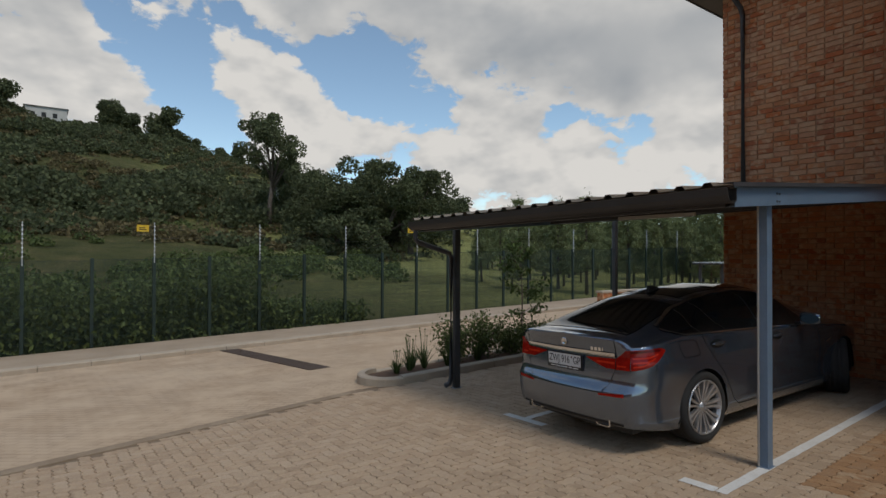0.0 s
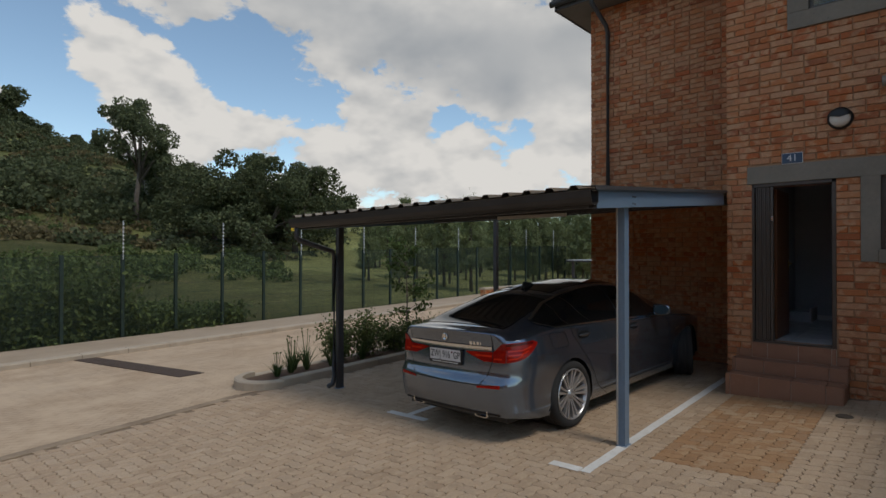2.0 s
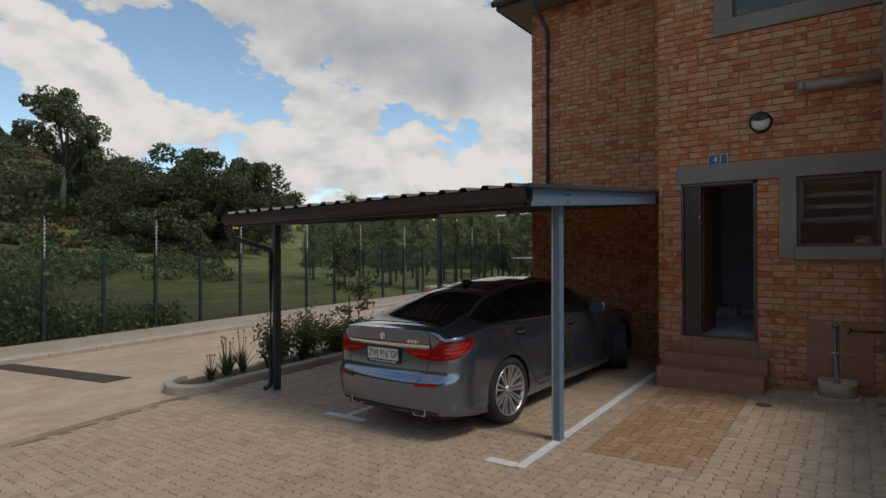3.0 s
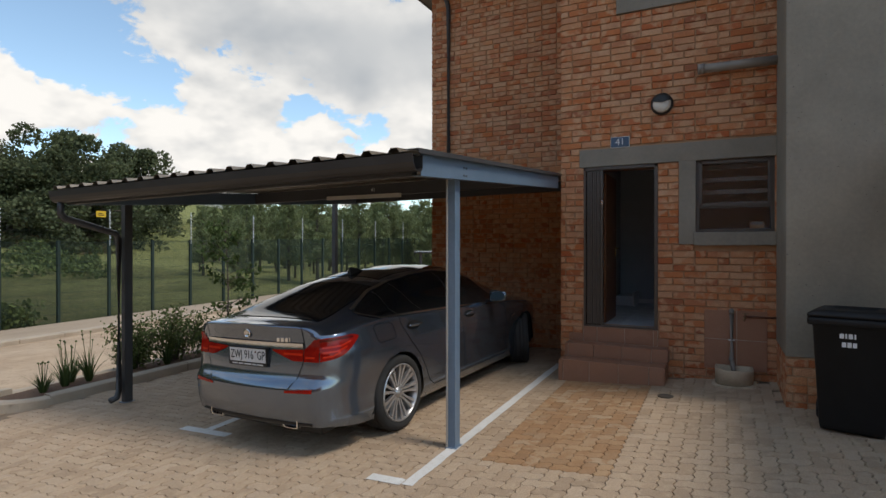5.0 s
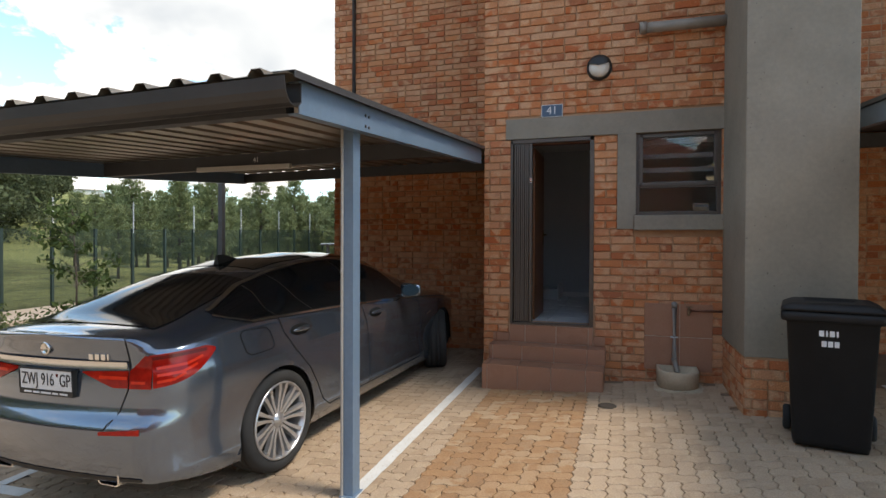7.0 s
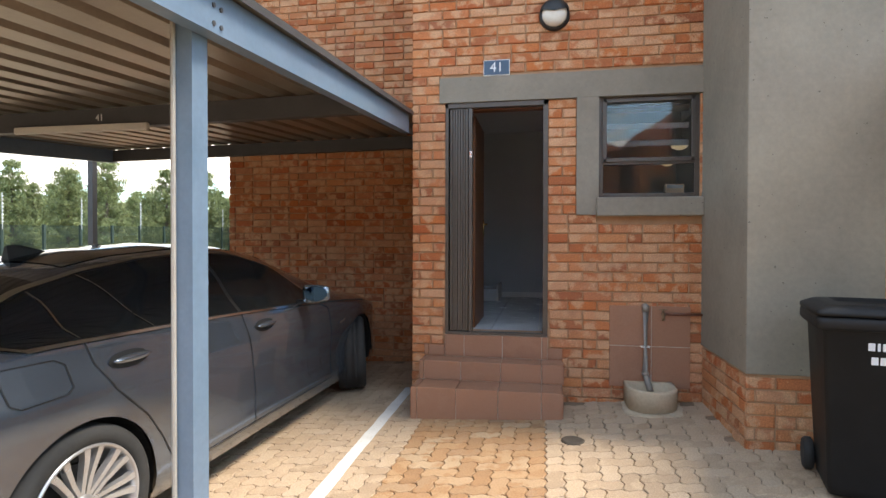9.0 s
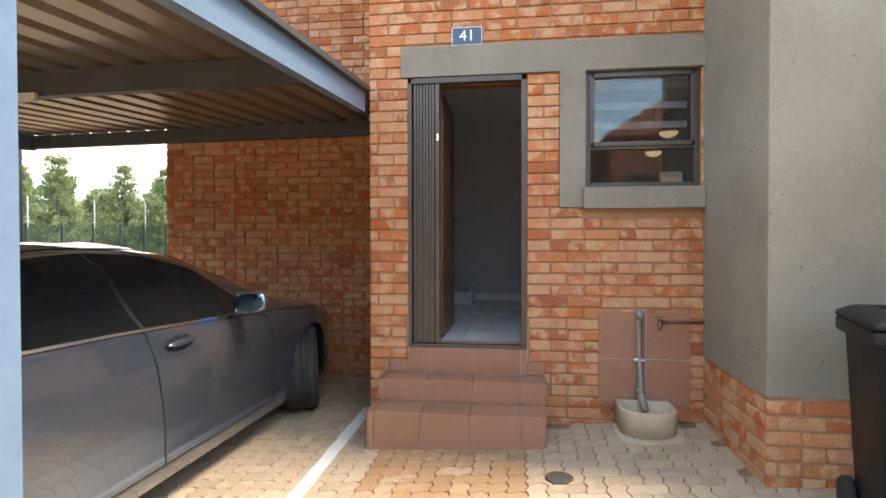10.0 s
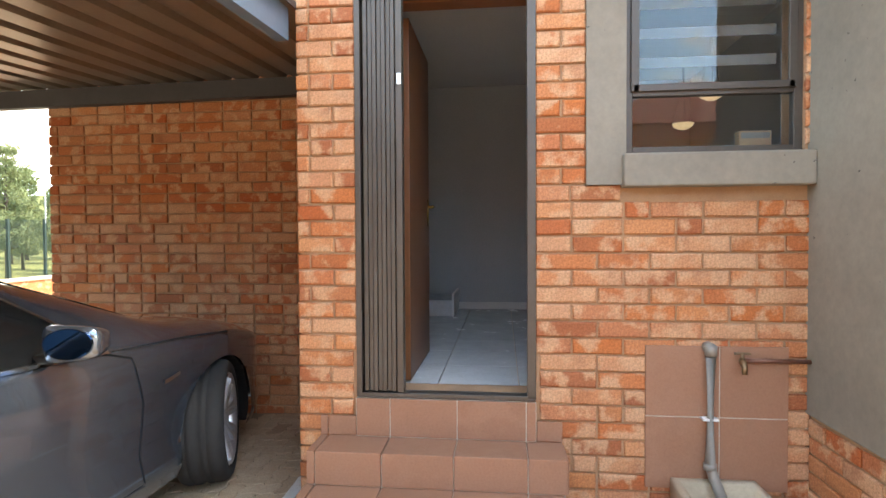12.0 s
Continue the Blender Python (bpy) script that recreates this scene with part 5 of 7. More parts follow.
part("tap_pipe", bm, surface("copper", (0.17, 0.075, 0.05), (0.23, 0.10, 0.065), 10, 0.5, metal=0.5), tap, "", True)
bm = bmesh.new()
tube(bm, [(FX - 0.03, -0.10, 0.925), (FX - 0.075, -0.085, 0.925), (FX - 0.105, -0.08, 0.91), (FX - 0.11, -0.078, 0.875)], [0.016, 0.018, 0.013, 0.012], 10)
tube(bm, [(FX - 0.06, -0.088, 0.93), (FX - 0.06, -0.088, 0.965)], 0.010, 8)
part("tap_body", bm, TAP, tap, "", True)
bm = bmesh.new()
tube(bm, [(FX - 0.06, -0.125, 0.967), (FX - 0.06, -0.051, 0.967)], 0.006, 8)
part("tap_handle", bm, TAP, tap)
GULLY = surface("cast_concrete", (0.44, 0.355, 0.25), (0.52, 0.43, 0.31), 5, 0.85, fine=40, bump=0.3)
gully = thing("gully_basin", "half-round cast concrete gully basin at the wall", "basin")
GC = (FX - 0.22, 0.03)
gz = ground_z(*GC)
def horseshoe(r, z, grow=0.0):
    pts = []
    for k in range(25):
        a = radians(90 + 180 * k / 24)
        pts.append((GC[0] + 0.02 + (r * 1.0) * math.cos(a), GC[1] + r * math.sin(a), z))
    return [(FX - 0.008 - (0.045 if grow else 0), GC[1] + r, z)] + pts + [(FX - 0.008 - (0.045 if grow else 0), GC[1] - r, z)]
bm = bmesh.new()
loops = [[bm.verts.new(p) for p in horseshoe(r, z, g)] for r, z, g in ((0.198, gz - 0.02, 0), (0.206, gz + 0.17, 0), (0.200, gz + 0.185, 0), (0.170, gz + 0.185, 1), (0.162, gz + 0.175, 1), (0.13, gz + 0.03, 1))]
n = len(loops[0])
for p, q in zip(loops, loops[1:]):
    for k in range(n):
        bm.faces.new((p[k], p[(k + 1) % n], q[(k + 1) % n], q[k]))
bm.faces.new(loops[-1]), bm.faces.new(loops[0][::-1])
part("basin", bm, GULLY, gully, "", True)
pad = bmesh.new()
rnd = random.Random(5)
ring = []
for k in range(28):
    a = 2 * math.pi * k / 28
    c, s_ = math.cos(a), math.sin(a)
    f = 1 / max(abs(c), abs(s_)) ** 0.75
    x, y = GC[0] - 0.0 + 0.215 * f * c + rnd.uniform(-0.012, 0.012), GC[1] + 0.235 * f * s_ + rnd.uniform(-0.012, 0.012)
    ring.append((min(x, FX - 0.012), y))
top = [pad.verts.new((x, y, ground_z(x, y) + 0.012)) for x, y in ring]
low = [pad.verts.new((x + (x - GC[0]) * 0.04, y + (y - GC[1]) * 0.04, ground_z(x, y) - 0.01)) for x, y in ring]
for k in range(28):
    pad.faces.new((low[k], low[(k + 1) % 28], top[(k + 1) % 28], top[k]))
pad.faces.new(top)
part("mortar_pad", pad, GULLY, gully, "rough mortar bed")
grate = thing("floor_drain", "small dark round drain grate in the paving", "drain")
dx, dy = 7.55, 0.72
part("grate", lathe(bmesh.new(), [(0.0, 0.012), (0.075, 0.012), (0.085, 0.006), (0.09, -0.01)], Matrix.Translation((dx, dy, ground_z(dx, dy))), 24), surface("drain_iron", (0.05, 0.04, 0.03), (0.09, 0.07, 0.05), 20, 0.8), grate)

# ---- wheelie bin ----
BIN_PLASTIC = surface("black_plastic", (0.007, 0.007, 0.0075), (0.012, 0.012, 0.0125), 5, 0.55, fine=80, bump=0.1, spec=0.35)
bx, by = 6.90, -0.885
bz = ground_z(bx, by)
wheelie = thing("wheelie_bin", "black plastic two-wheeled refuse bin with lid shut", "bin", at=Matrix.Translation((bx, by, bz)) @ Matrix.Rotation(radians(-15), 4, "Z") @ Matrix.Diagonal((0.90, 1.0, 0.985, 1)))
bm = bmesh.new()
def rect_loop(bm, x0, x1, y0, y1, z, r):
    pts = []
    for cx, cy, a0 in ((x1 - r, y1 - r, 0), (x0 + r, y1 - r, 90), (x0 + r, y0 + r, 180), (x1 - r, y0 + r, 270)):
        pts += [(cx + r * math.cos(radians(a0 + 22.5 * k)), cy + r * math.sin(radians(a0 + 22.5 * k))) for k in range(5)]
    return [bm.verts.new((x, y, z)) for x, y in pts]
def loft(bm, loops, caps=True):
    n = len(loops[0])
    for p, q in zip(loops, loops[1:]):
        for k in range(n):
            bm.faces.new((p[k], p[(k + 1) % n], q[(k + 1) % n], q[k]))
    if caps:
        bm.faces.new(loops[0][::-1]), bm.faces.new(loops[-1])
loft(bm, [rect_loop(bm, -0.235, 0.20, -0.225, 0.225, 0.012, 0.03), rect_loop(bm, -0.25, 0.21, -0.235, 0.235, 0.06, 0.03), rect_loop(bm, -0.325, 0.27, -0.272, 0.272, 0.93, 0.03), rect_loop(bm, -0.33, 0.275, -0.276, 0.276, 0.935, 0.03), rect_loop(bm, -0.335, 0.28, -0.285, 0.285, 0.95, 0.03)])
part("body", bm, BIN_PLASTIC, wheelie, "", True)
bm = bmesh.new()
loft(bm, [rect_loop(bm, -0.355, 0.30, -0.302, 0.302, 0.945, 0.04), rect_loop(bm, -0.365, 0.31, -0.310, 0.310, 0.96, 0.04), rect_loop(bm, -0.365, 0.31, -0.310, 0.310, 1.005, 0.04), rect_loop(bm, -0.35, 0.30, -0.300, 0.300, 1.02, 0.04)])
part("rim", bm, BIN_PLASTIC, wheelie, "thick moulded rim", True)
bm = bmesh.new()
loft(bm, [rect_loop(bm, -0.37, 0.31, -0.312, 0.312, 1.022, 0.04), rect_loop(bm, -0.365, 0.31, -0.308, 0.308, 1.045, 0.04), rect_loop(bm, -0.30, 0.28, -0.25, 0.25, 1.075, 0.05), rect_loop(bm, -0.22, 0.22, -0.18, 0.18, 1.082, 0.05), rect_loop(bm, -0.20, 0.20, -0.16, 0.16, 1.062, 0.05)])
part("lid", bm, BIN_PLASTIC, wheelie, "shut lid with a pressed recess", True)
bm = bmesh.new()
tube(bm, [(0.30, -0.25, 1.0), (0.36, -0.25, 1.0), (0.37, -0.2, 1.0), (0.37, 0.2, 1.0), (0.36, 0.25, 1.0), (0.30, 0.25, 1.0)], 0.016, 8)
part("handle", bm, BIN_PLASTIC, wheelie, "", True)
for s in (-1, 1):
    w = part("wheel", lathe(bmesh.new(), [(0.04, -0.025), (0.085, -0.028), (0.1, -0.015), (0.1, 0.015), (0.085, 0.028), (0.04, 0.025)], Matrix.Translation((0.20, s * 0.27, 0.10)) @ Matrix.Rotation(radians(90), 4, "X"), 24), RUBBER, wheelie, "", True)
    part("hub", lathe(bmesh.new(), [(0.0, -0.02), (0.04, -0.02), (0.04, 0.02), (0.0, 0.02)], Matrix.Translation((0.20, s * 0.27, 0.10)) @ Matrix.Rotation(radians(90), 4, "X"), 16), BIN_PLASTIC, w)
for row, z, spans in ((0, 0.865, ((0.0, 0.030), (0.040, 0.012), (0.062, 0.030), (0.102, 0.012))), (1, 0.79, ((0.015, 0.030), (0.053, 0.030), (0.091, 0.028)))):
    for off, w in spans:
        xf = -0.322 - 0.0015 + (0.93 - z) * 0.086
        part("marking", boxes((xf - 0.003, xf + 0.003, 0.075 - off - w, 0.075 - off, z - 0.024, z + 0.024), bevel=0.001), WHITE, wheelie)
# ---- land beyond the fence ----
CREST = np.array([(-180, 1.5), (-20, 2.0), (15, 2.2), (35, 2.6), (48, 3.2), (56, 4.3), (64, 6.0), (73, 8.0), (80, 9.2), (86, 10.2), (93, 10.8), (110, 10.5), (140, 6), (180, 1.5)])


def land_z(x, y):
    """A valley floor behind the fence that climbs to a rocky hill."""
    r, az = math.hypot(x, y), math.degrees(math.atan2(y, x))
    top = 1.9 + 170 * math.tan(radians(float(np.interp(az, CREST[:, 0], CREST[:, 1]))))
    near = ground_z(min(max(x, -12), 30), min(y, 19.0)) - 0.06
    t = min(1.0, max(0.0, (r - 30) / 140))
    t = t * t * (3 - 2 * t)
    bump = 0.0
    if r > 24:
        k = min(1, (r - 24) / 40)
        bump = k * (2.2 * noise.noise((x * 0.03, y * 0.03, 0)) + 0.7 * noise.noise((x * 0.11, y * 0.11, 4)))
    if y < FENCE_Y and x < 24:
        t, bump = 0.0, 0.0
    return near + (top - near) * t + bump


def scrub_material():
    m, nt, b = nodes_of("hillside_scrub")
    big, mid, fine = add_noise(nt, 0.05, 5, 0.6), add_noise(nt, 0.35, 6, 0.65), add_noise(nt, 3.0, 5, 0.7)
    col = ramp(nt, mid, [(0.30, (0.028, 0.034, 0.014)), (0.46, (0.052, 0.058, 0.022)), (0.60, (0.085, 0.078, 0.034)), (0.74, (0.20, 0.14, 0.08))])
    # the valley side is grassy, the hill is scrub
    tc = nt.nodes.new("ShaderNodeTexCoord")
    sp = nt.nodes.new("ShaderNodeSeparateXYZ")
    nt.links.new(tc.outputs["Object"], sp.inputs[0])
    valley = nt.nodes.new("ShaderNodeMapRange")
    valley.interpolation_type = "SMOOTHSTEP"
    valley.inputs["From Min"].default_value, valley.inputs["From Max"].default_value = 10.0, 27.0
    nt.links.new(sp.outputs["X"], valley.inputs["Value"])
    grass = nmath(nt, "MULTIPLY", ramp(nt, big, [(0.30, (0, 0, 0)), (0.46, (1, 1, 1))]), nmath(nt, "ADD", nmath(nt, "MULTIPLY", valley.outputs[0], 0.85), 0.12))
    col = blend(nt, grass, col, ramp(nt, fine, [(0.35, (0.185, 0.205, 0.07)), (0.65, (0.31, 0.315, 0.125))]))
    col = blend(nt, 0.4, col, ramp(nt, fine, [(0.3, (0.35, 0.35, 0.35)), (0.65, (1, 1, 1))]), "MULTIPLY")
    nt.links.new(col, b.inputs["Base Color"])
    b.inputs["Roughness"].default_value = 0.95
    b.inputs["Specular IOR Level"].default_value = 0.1
    add_bump(nt, b, fine, 1.0, 0.3)
    return m
SCRUB = scrub_material()
bm = bmesh.new()
radii = [0.0] + [4 * 1.13 ** k for k in range(53)]
azs = list(np.linspace(-180, 180, 181))[:-1]
centre = bm.verts.new((0, 0, land_z(0.01, 0.01) - 0.1))
prev = None
for r in radii[1:]:
    ring = []
    for a in azs:
        x, y = r * math.cos(radians(a)), r * math.sin(radians(a))
        ring.append(bm.verts.new((x, y, land_z(x, y) - (0.12 if r < 24 else 0.0))))
    for k in range(len(azs)):
        k2 = (k + 1) % len(azs)
        bm.faces.new((prev[k], prev[k2], ring[k2], ring[k]) if prev else (centre, ring[k], ring[k2]))
    prev = ring
ground = tagged(finish("ground", bm, SCRUB, smooth=True), "scrubby green and brown ground rising to a hillside", "ground", kind="structure")

# ---- leaves ----
def leaf_material(name, dark, light, trans=0.25):
    m, nt, b = nodes_of(name)
    ge = nt.nodes.new("ShaderNodeNewGeometry")
    n = add_noise(nt, 0.8, 3, 0.6)
    f = nmath(nt, "ADD", nmath(nt, "MULTIPLY", ge.outputs["Random Per Island"], 0.6), nmath(nt, "MULTIPLY", n, 0.4))
    nt.links.new(ramp(nt, f, [(0.25, dark), (0.75, light)]), b.inputs["Base Color"])
    b.inputs["Roughness"].default_value, b.inputs["Specular IOR Level"].default_value = 0.7, 0.2
    tr = nt.nodes.new("ShaderNodeBsdfTranslucent")
    tr.inputs["Color"].default_value = (*light, 1)
    mx = nt.nodes.new("ShaderNodeMixShader")
    mx.inputs[0].default_value = trans
    out = [x for x in nt.nodes if x.bl_idname == "ShaderNodeOutputMaterial"][0]
    nt.links.new(b.outputs[0], mx.inputs[1]), nt.links.new(tr.outputs[0], mx.inputs[2]), nt.links.new(mx.outputs[0], out.inputs[0])
    return m
# gum and dark leaf tones are lightened to take in some distance haze
LEAF_GUM = leaf_material("gum_leaves", (0.055, 0.070, 0.038), (0.15, 0.17, 0.085))
LEAF_DARK = leaf_material("dark_leaves", (0.042, 0.054, 0.027), (0.118, 0.135, 0.064))
LEAF_PINE = leaf_material("pine_needles", (0.10, 0.13, 0.06), (0.25, 0.285, 0.135), 0.35)
LEAF_BUSH = leaf_material("bush_leaves", (0.048, 0.068, 0.024), (0.13, 0.165, 0.055))
LEAF_DRY = leaf_material("dry_leaves", (0.075, 0.062, 0.030), (0.19, 0.155, 0.075))
LEAF_GREEN = leaf_material("planter_leaves", (0.035, 0.060, 0.018), (0.09, 0.13, 0.04))
BARK = surface("bark", (0.09, 0.07, 0.055), (0.16, 0.13, 0.105), 3, 0.95, fine=20, bump=0.5, dist=0.02)


def leaves_mesh(name, places, size, material, rng, droop=0.0, slim=1.0):
    """One mesh of many bent leaf sprays at the places given."""
    n = len(places)
    P = np.asarray(places, float)
    d = rng.normal(size=(n, 3))
    d[:, 2] -= droop
    d /= np.linalg.norm(d, axis=1)[:, None]
    e = np.cross(d, rng.normal(size=(n, 3)))
    e /= np.linalg.norm(e, axis=1)[:, None]
    f = np.cross(d, e)
    s = size * rng.uniform(0.6, 1.4, size=(n, 1))
    w = s * 0.42 * slim
    v = np.stack([P - d * s * 0.5, P + e * w + f * w * 0.35, P + d * s * 0.5 + f * w * 0.2, P - e * w + f * w * 0.35], 1).reshape(-1, 3)
    i = np.arange(n)[:, None] * 4
    faces = np.concatenate([np.concatenate([i, i + 1, i + 2], 1), np.concatenate([i, i + 2, i + 3], 1)])
    me = bpy.data.meshes.new(name)
    me.from_pydata(v.tolist(), [], faces.tolist())
    me.materials.append(material)
    return me


def tree_limbs(bm, rng, height, trunk_r, fork, spread, count, lean=0.0, low=0.62):
    """Tapered trunk and limbs; returns the limb ends."""
    tips = []
    top = Vector((lean, 0, height * fork))
    tube(bm, [(0, 0, -0.3), (lean * 0.3, 0.05, height * fork * 0.5), top], [trunk_r * 1.25, trunk_r * 0.9, trunk_r * 0.7], 8)
    for k in range(count):
        a = 2 * math.pi * (k + rng.uniform(-0.3, 0.3)) / count
        s0 = Vector((lean * 0.9, 0, height * (fork - 0.15 * rng.uniform(0, 1))))
        reach = spread * rng.uniform(0.5, 1.0)
        end = Vector((lean + reach * math.cos(a), reach * math.sin(a), height * rng.uniform(low, 0.95)))
        mid = (s0 + end) / 2 + Vector((rng.uniform(-0.3, 0.3), rng.uniform(-0.3, 0.3), 0.06 * height))
        tube(bm, [s0, mid, end], [trunk_r * 0.5, trunk_r * 0.3, trunk_r * 0.08], 6)
        tips += [end, mid.lerp(end, 0.55)]
    return tips


def broad_tree(name, label, height, spread, trunk_r, fork, leaf, seed, clumps=26, per=120, lsize=0.42, clump_r=0.9, flat=0.75, lean=0.0, low=0.62):
    rng = np.random.default_rng(seed)
    t = thing(name, label, "tree")
    bm = bmesh.new()
    tips = tree_limbs(bm, rng, height, trunk_r, fork, spread, 11, lean, low)
    part("trunk", bm, BARK, t, "", True)
    pts = []
    for k in range(clumps):
        c = tips[k % len(tips)] if k < len(tips) else tips[rng.integers(len(tips))] + Vector(rng.normal(size=3)) * spread * 0.28
        c = Vector((c.x, c.y, min(c.z, height * 0.97)))
        r = clump_r * rng.uniform(0.6, 1.25)
        q = rng.normal(size=(per, 3))
        q = q / np.linalg.norm(q, axis=1)[:, None] * (rng.uniform(0.35, 1.0, size=(per, 1)) ** 0.6) * r
        q[:, 2] *= flat
        pts.append(q + np.array(c))
    ob = new("crown", leaves_mesh("crown", np.concatenate(pts), lsize, leaf, rng, 0.4))
    ob.parent = t
    return t


def pine_tree(name, label, height, spread, seed):
    rng = np.random.default_rng(seed)
    t = thing(name, label, "tree", "young pines behind the fence")
    bm = bmesh.new()
    tube(bm, [(0, 0, -0.4), (0.05, 0.03, height * 0.5), (0, 0, height)], [0.022 * height, 0.014 * height, 0.01], 7)
    pts = []
    z = height * rng.uniform(0.12, 0.28)
    while z < height * 0.97:
        f = 1 - (z / height)
        n = int(rng.integers(5, 8))
        a0 = rng.uniform(0, 6.28)
        for k in range(n):
            a = a0 + 2 * math.pi * k / n + rng.uniform(-0.3, 0.3)
            L = spread * (0.22 + 0.9 * f ** 0.8) * rng.uniform(0.55, 1.1)
            d = Vector((math.cos(a), math.sin(a), rng.uniform(0.25, 0.6)))
            end = Vector((0, 0, z)) + d * L
            tube(bm, [(0, 0, z), end], [0.018 + 0.02 * f, 0.006], 4, False)
            m = max(14, int(110 * L))
            s = rng.uniform(0.35, 1.08, size=(m, 1))
            pts.append(np.array([0, 0, z]) + np.array(d) * L * s + rng.normal(size=(m, 3)) * 0.13 * np.array([1, 1, 0.8]))
        z += height * rng.uniform(0.05, 0.085)
    pts.append(np.array([0, 0, height * 0.97]) + rng.normal(size=(30, 3)) * np.array([0.12, 0.12, 0.25]))
    part("trunk", bm, BARK, t, "", True)
    ob = new("crown", leaves_mesh("crown", np.concatenate(pts), 0.30, LEAF_PINE, rng, -0.7, 0.22))
    ob.parent = t
    return t


def on_land(az, r, ang=0.0, s=1.0, drop=0.0):
    x, y = r * math.cos(radians(az)), r * math.sin(radians(az))
    return Matrix.Translation((x, y, land_z(x, y) - drop)) @ Matrix.Rotation(ang, 4, "Z") @ Matrix.Scale(s, 4)


def up_to(az, r, el):
    """Height a tree needs at that distance to reach an elevation."""
    x, y = r * math.cos(radians(az)), r * math.sin(radians(az))
    return 1.9 + r * math.tan(radians(el)) - land_z(x, y)


# tall gum tree and the broad trees beside it
gum = broad_tree("gum_tree", "tall slender gum tree with airy grey-green crown", up_to(71, 72, 14.2), 3.3, 0.30, 0.45, LEAF_GUM, 11, 44, 260, 0.26, 1.15, 0.9, 0.5, 0.48)
gum.matrix_world = on_land(71.2, 72)
for k, (az, r, el, spread, lf) in enumerate(((64.5, 66, 9.0, 5.0, LEAF_DARK), (60.2, 62, 9.6, 6.0, LEAF_DARK), (57.0, 68, 8.2, 5.2, LEAF_DARK), (68.0, 80, 8.3, 5.0, LEAF_GUM), (54.3, 84, 5.4, 5.0, LEAF_DARK))):
    t = broad_tree("broadleaf_tree", "broad dark evergreen tree with dense crown", up_to(az, r, el), spread, 0.35, 0.25, lf, 30 + k, 58, 340, 0.30, 1.6, 0.8, 0.0, 0.30)
    t["group"] = "broad trees in the valley"
    t.matrix_world = on_land(az, r, k * 1.3)
# trees on the hill's crest
crest = broad_tree("hill_tree", "dark rounded tree on the hill's crest", 7.0, 2.4, 0.2, 0.15, LEAF_DARK, 50, 30, 220, 0.42, 1.35, 0.85, 0.0, 0.22)
crest["group"] = "trees on the crest"
crest.matrix_world = on_land(92.6, 150, 0, 1.15, 0.6)
for az, s in ((84.6, 1.05), (83.3, 0.7), (80.6, 1.15), (78.9, 0.6), (78.0, 0.55), (75.6, 0.5), (91.0, 0.5), (87.2, 0.35), (74.2, 0.6), (96.5, 0.9)):
    copy_thing(crest, on_land(az, 152, az * 2.1, s, 0.8))
# young pines
pines = [pine_tree("pine_tree", "young green pine tree with whorled branches", 6.5, 1.4, 70 + k) for k in range(3)]
spots = []
rng = np.random.default_rng(3)
for k in range(64):
    az = 13 + 37 * (k + rng.uniform(-0.5, 0.5)) / 63
    r = rng.uniform(31, 66)
    spots.append((az, r))
for k, (az, r) in enumerate(spots):
    el = float(np.interp(az, [13, 22, 30, 38, 44, 49, 53], [5.6, 6.2, 6.0, 6.3, 6.8, 5.2, 3.6])) * rng.uniform(0.62, 1.06)
    h = max(2.5, up_to(az, r, el))
    m = on_land(az, r, rng.uniform(0, 6), h / 6.5)
    if k < 3:
        pines[k].matrix_world = m
    else:
        copy_thing(pines[k % 3], m)

# scrub on the slope and undergrowth behind the fence, too many to count
def scatter_bushes(name, label, count, az_rng, r_rng, size_rng, per, lsize, leaf, seed, dens=None):
    rng = np.random.default_rng(seed)
    pts = []
    for _ in range(count):
        az, r = rng.uniform(*az_rng), rng.uniform(r_rng[0] ** 0.5, r_rng[1] ** 0.5) ** 2
        x, y = r * math.cos(radians(az)), r * math.sin(radians(az))
        if y < FENCE_Y + 0.6 and x < 26:
            continue
        if dens and noise.noise((x * dens, y * dens, 7)) < -0.05:
            continue
        s = rng.uniform(*size_rng)
        q = rng.normal(size=(per, 3))
        q = q / np.linalg.norm(q, axis=1)[:, None] * (rng.uniform(0.3, 1, size=(per, 1)) ** 0.5) * s
        q[:, 2] = np.abs(q[:, 2]) * 0.8
        pts.append(q + np.array((x, y, land_z(x, y))))
    me = leaves_mesh(name, np.concatenate(pts), lsize, leaf, rng)
    return tagged(new(name, me), label, "scrub", kind="stuff")
scatter_bushes("hill_scrub", "dark scrub and bushes covering the hillside", 2300, (60, 100), (58, 168), (0.6, 1.9), 85, 0.46, LEAF_DARK, 5, 0.05)
scatter_bushes("hill_thicket", "tall dark thicket trees on the hillside", 260, (54, 100), (70, 165), (2.0, 3.8), 380, 0.48, LEAF_DARK, 15, 0.03)
scatter_bushes("hill_dry_scrub", "dry olive-brown scrub on the hillside", 900, (57, 100), (58, 168), (0.6, 1.6), 80, 0.42, LEAF_DRY, 16, None)
scatter_bushes("valley_scrub", "green bushes on the valley floor", 200, (58, 98), (38, 75), (0.6, 1.6), 160, 0.24, LEAF_BUSH, 6, 0.06)
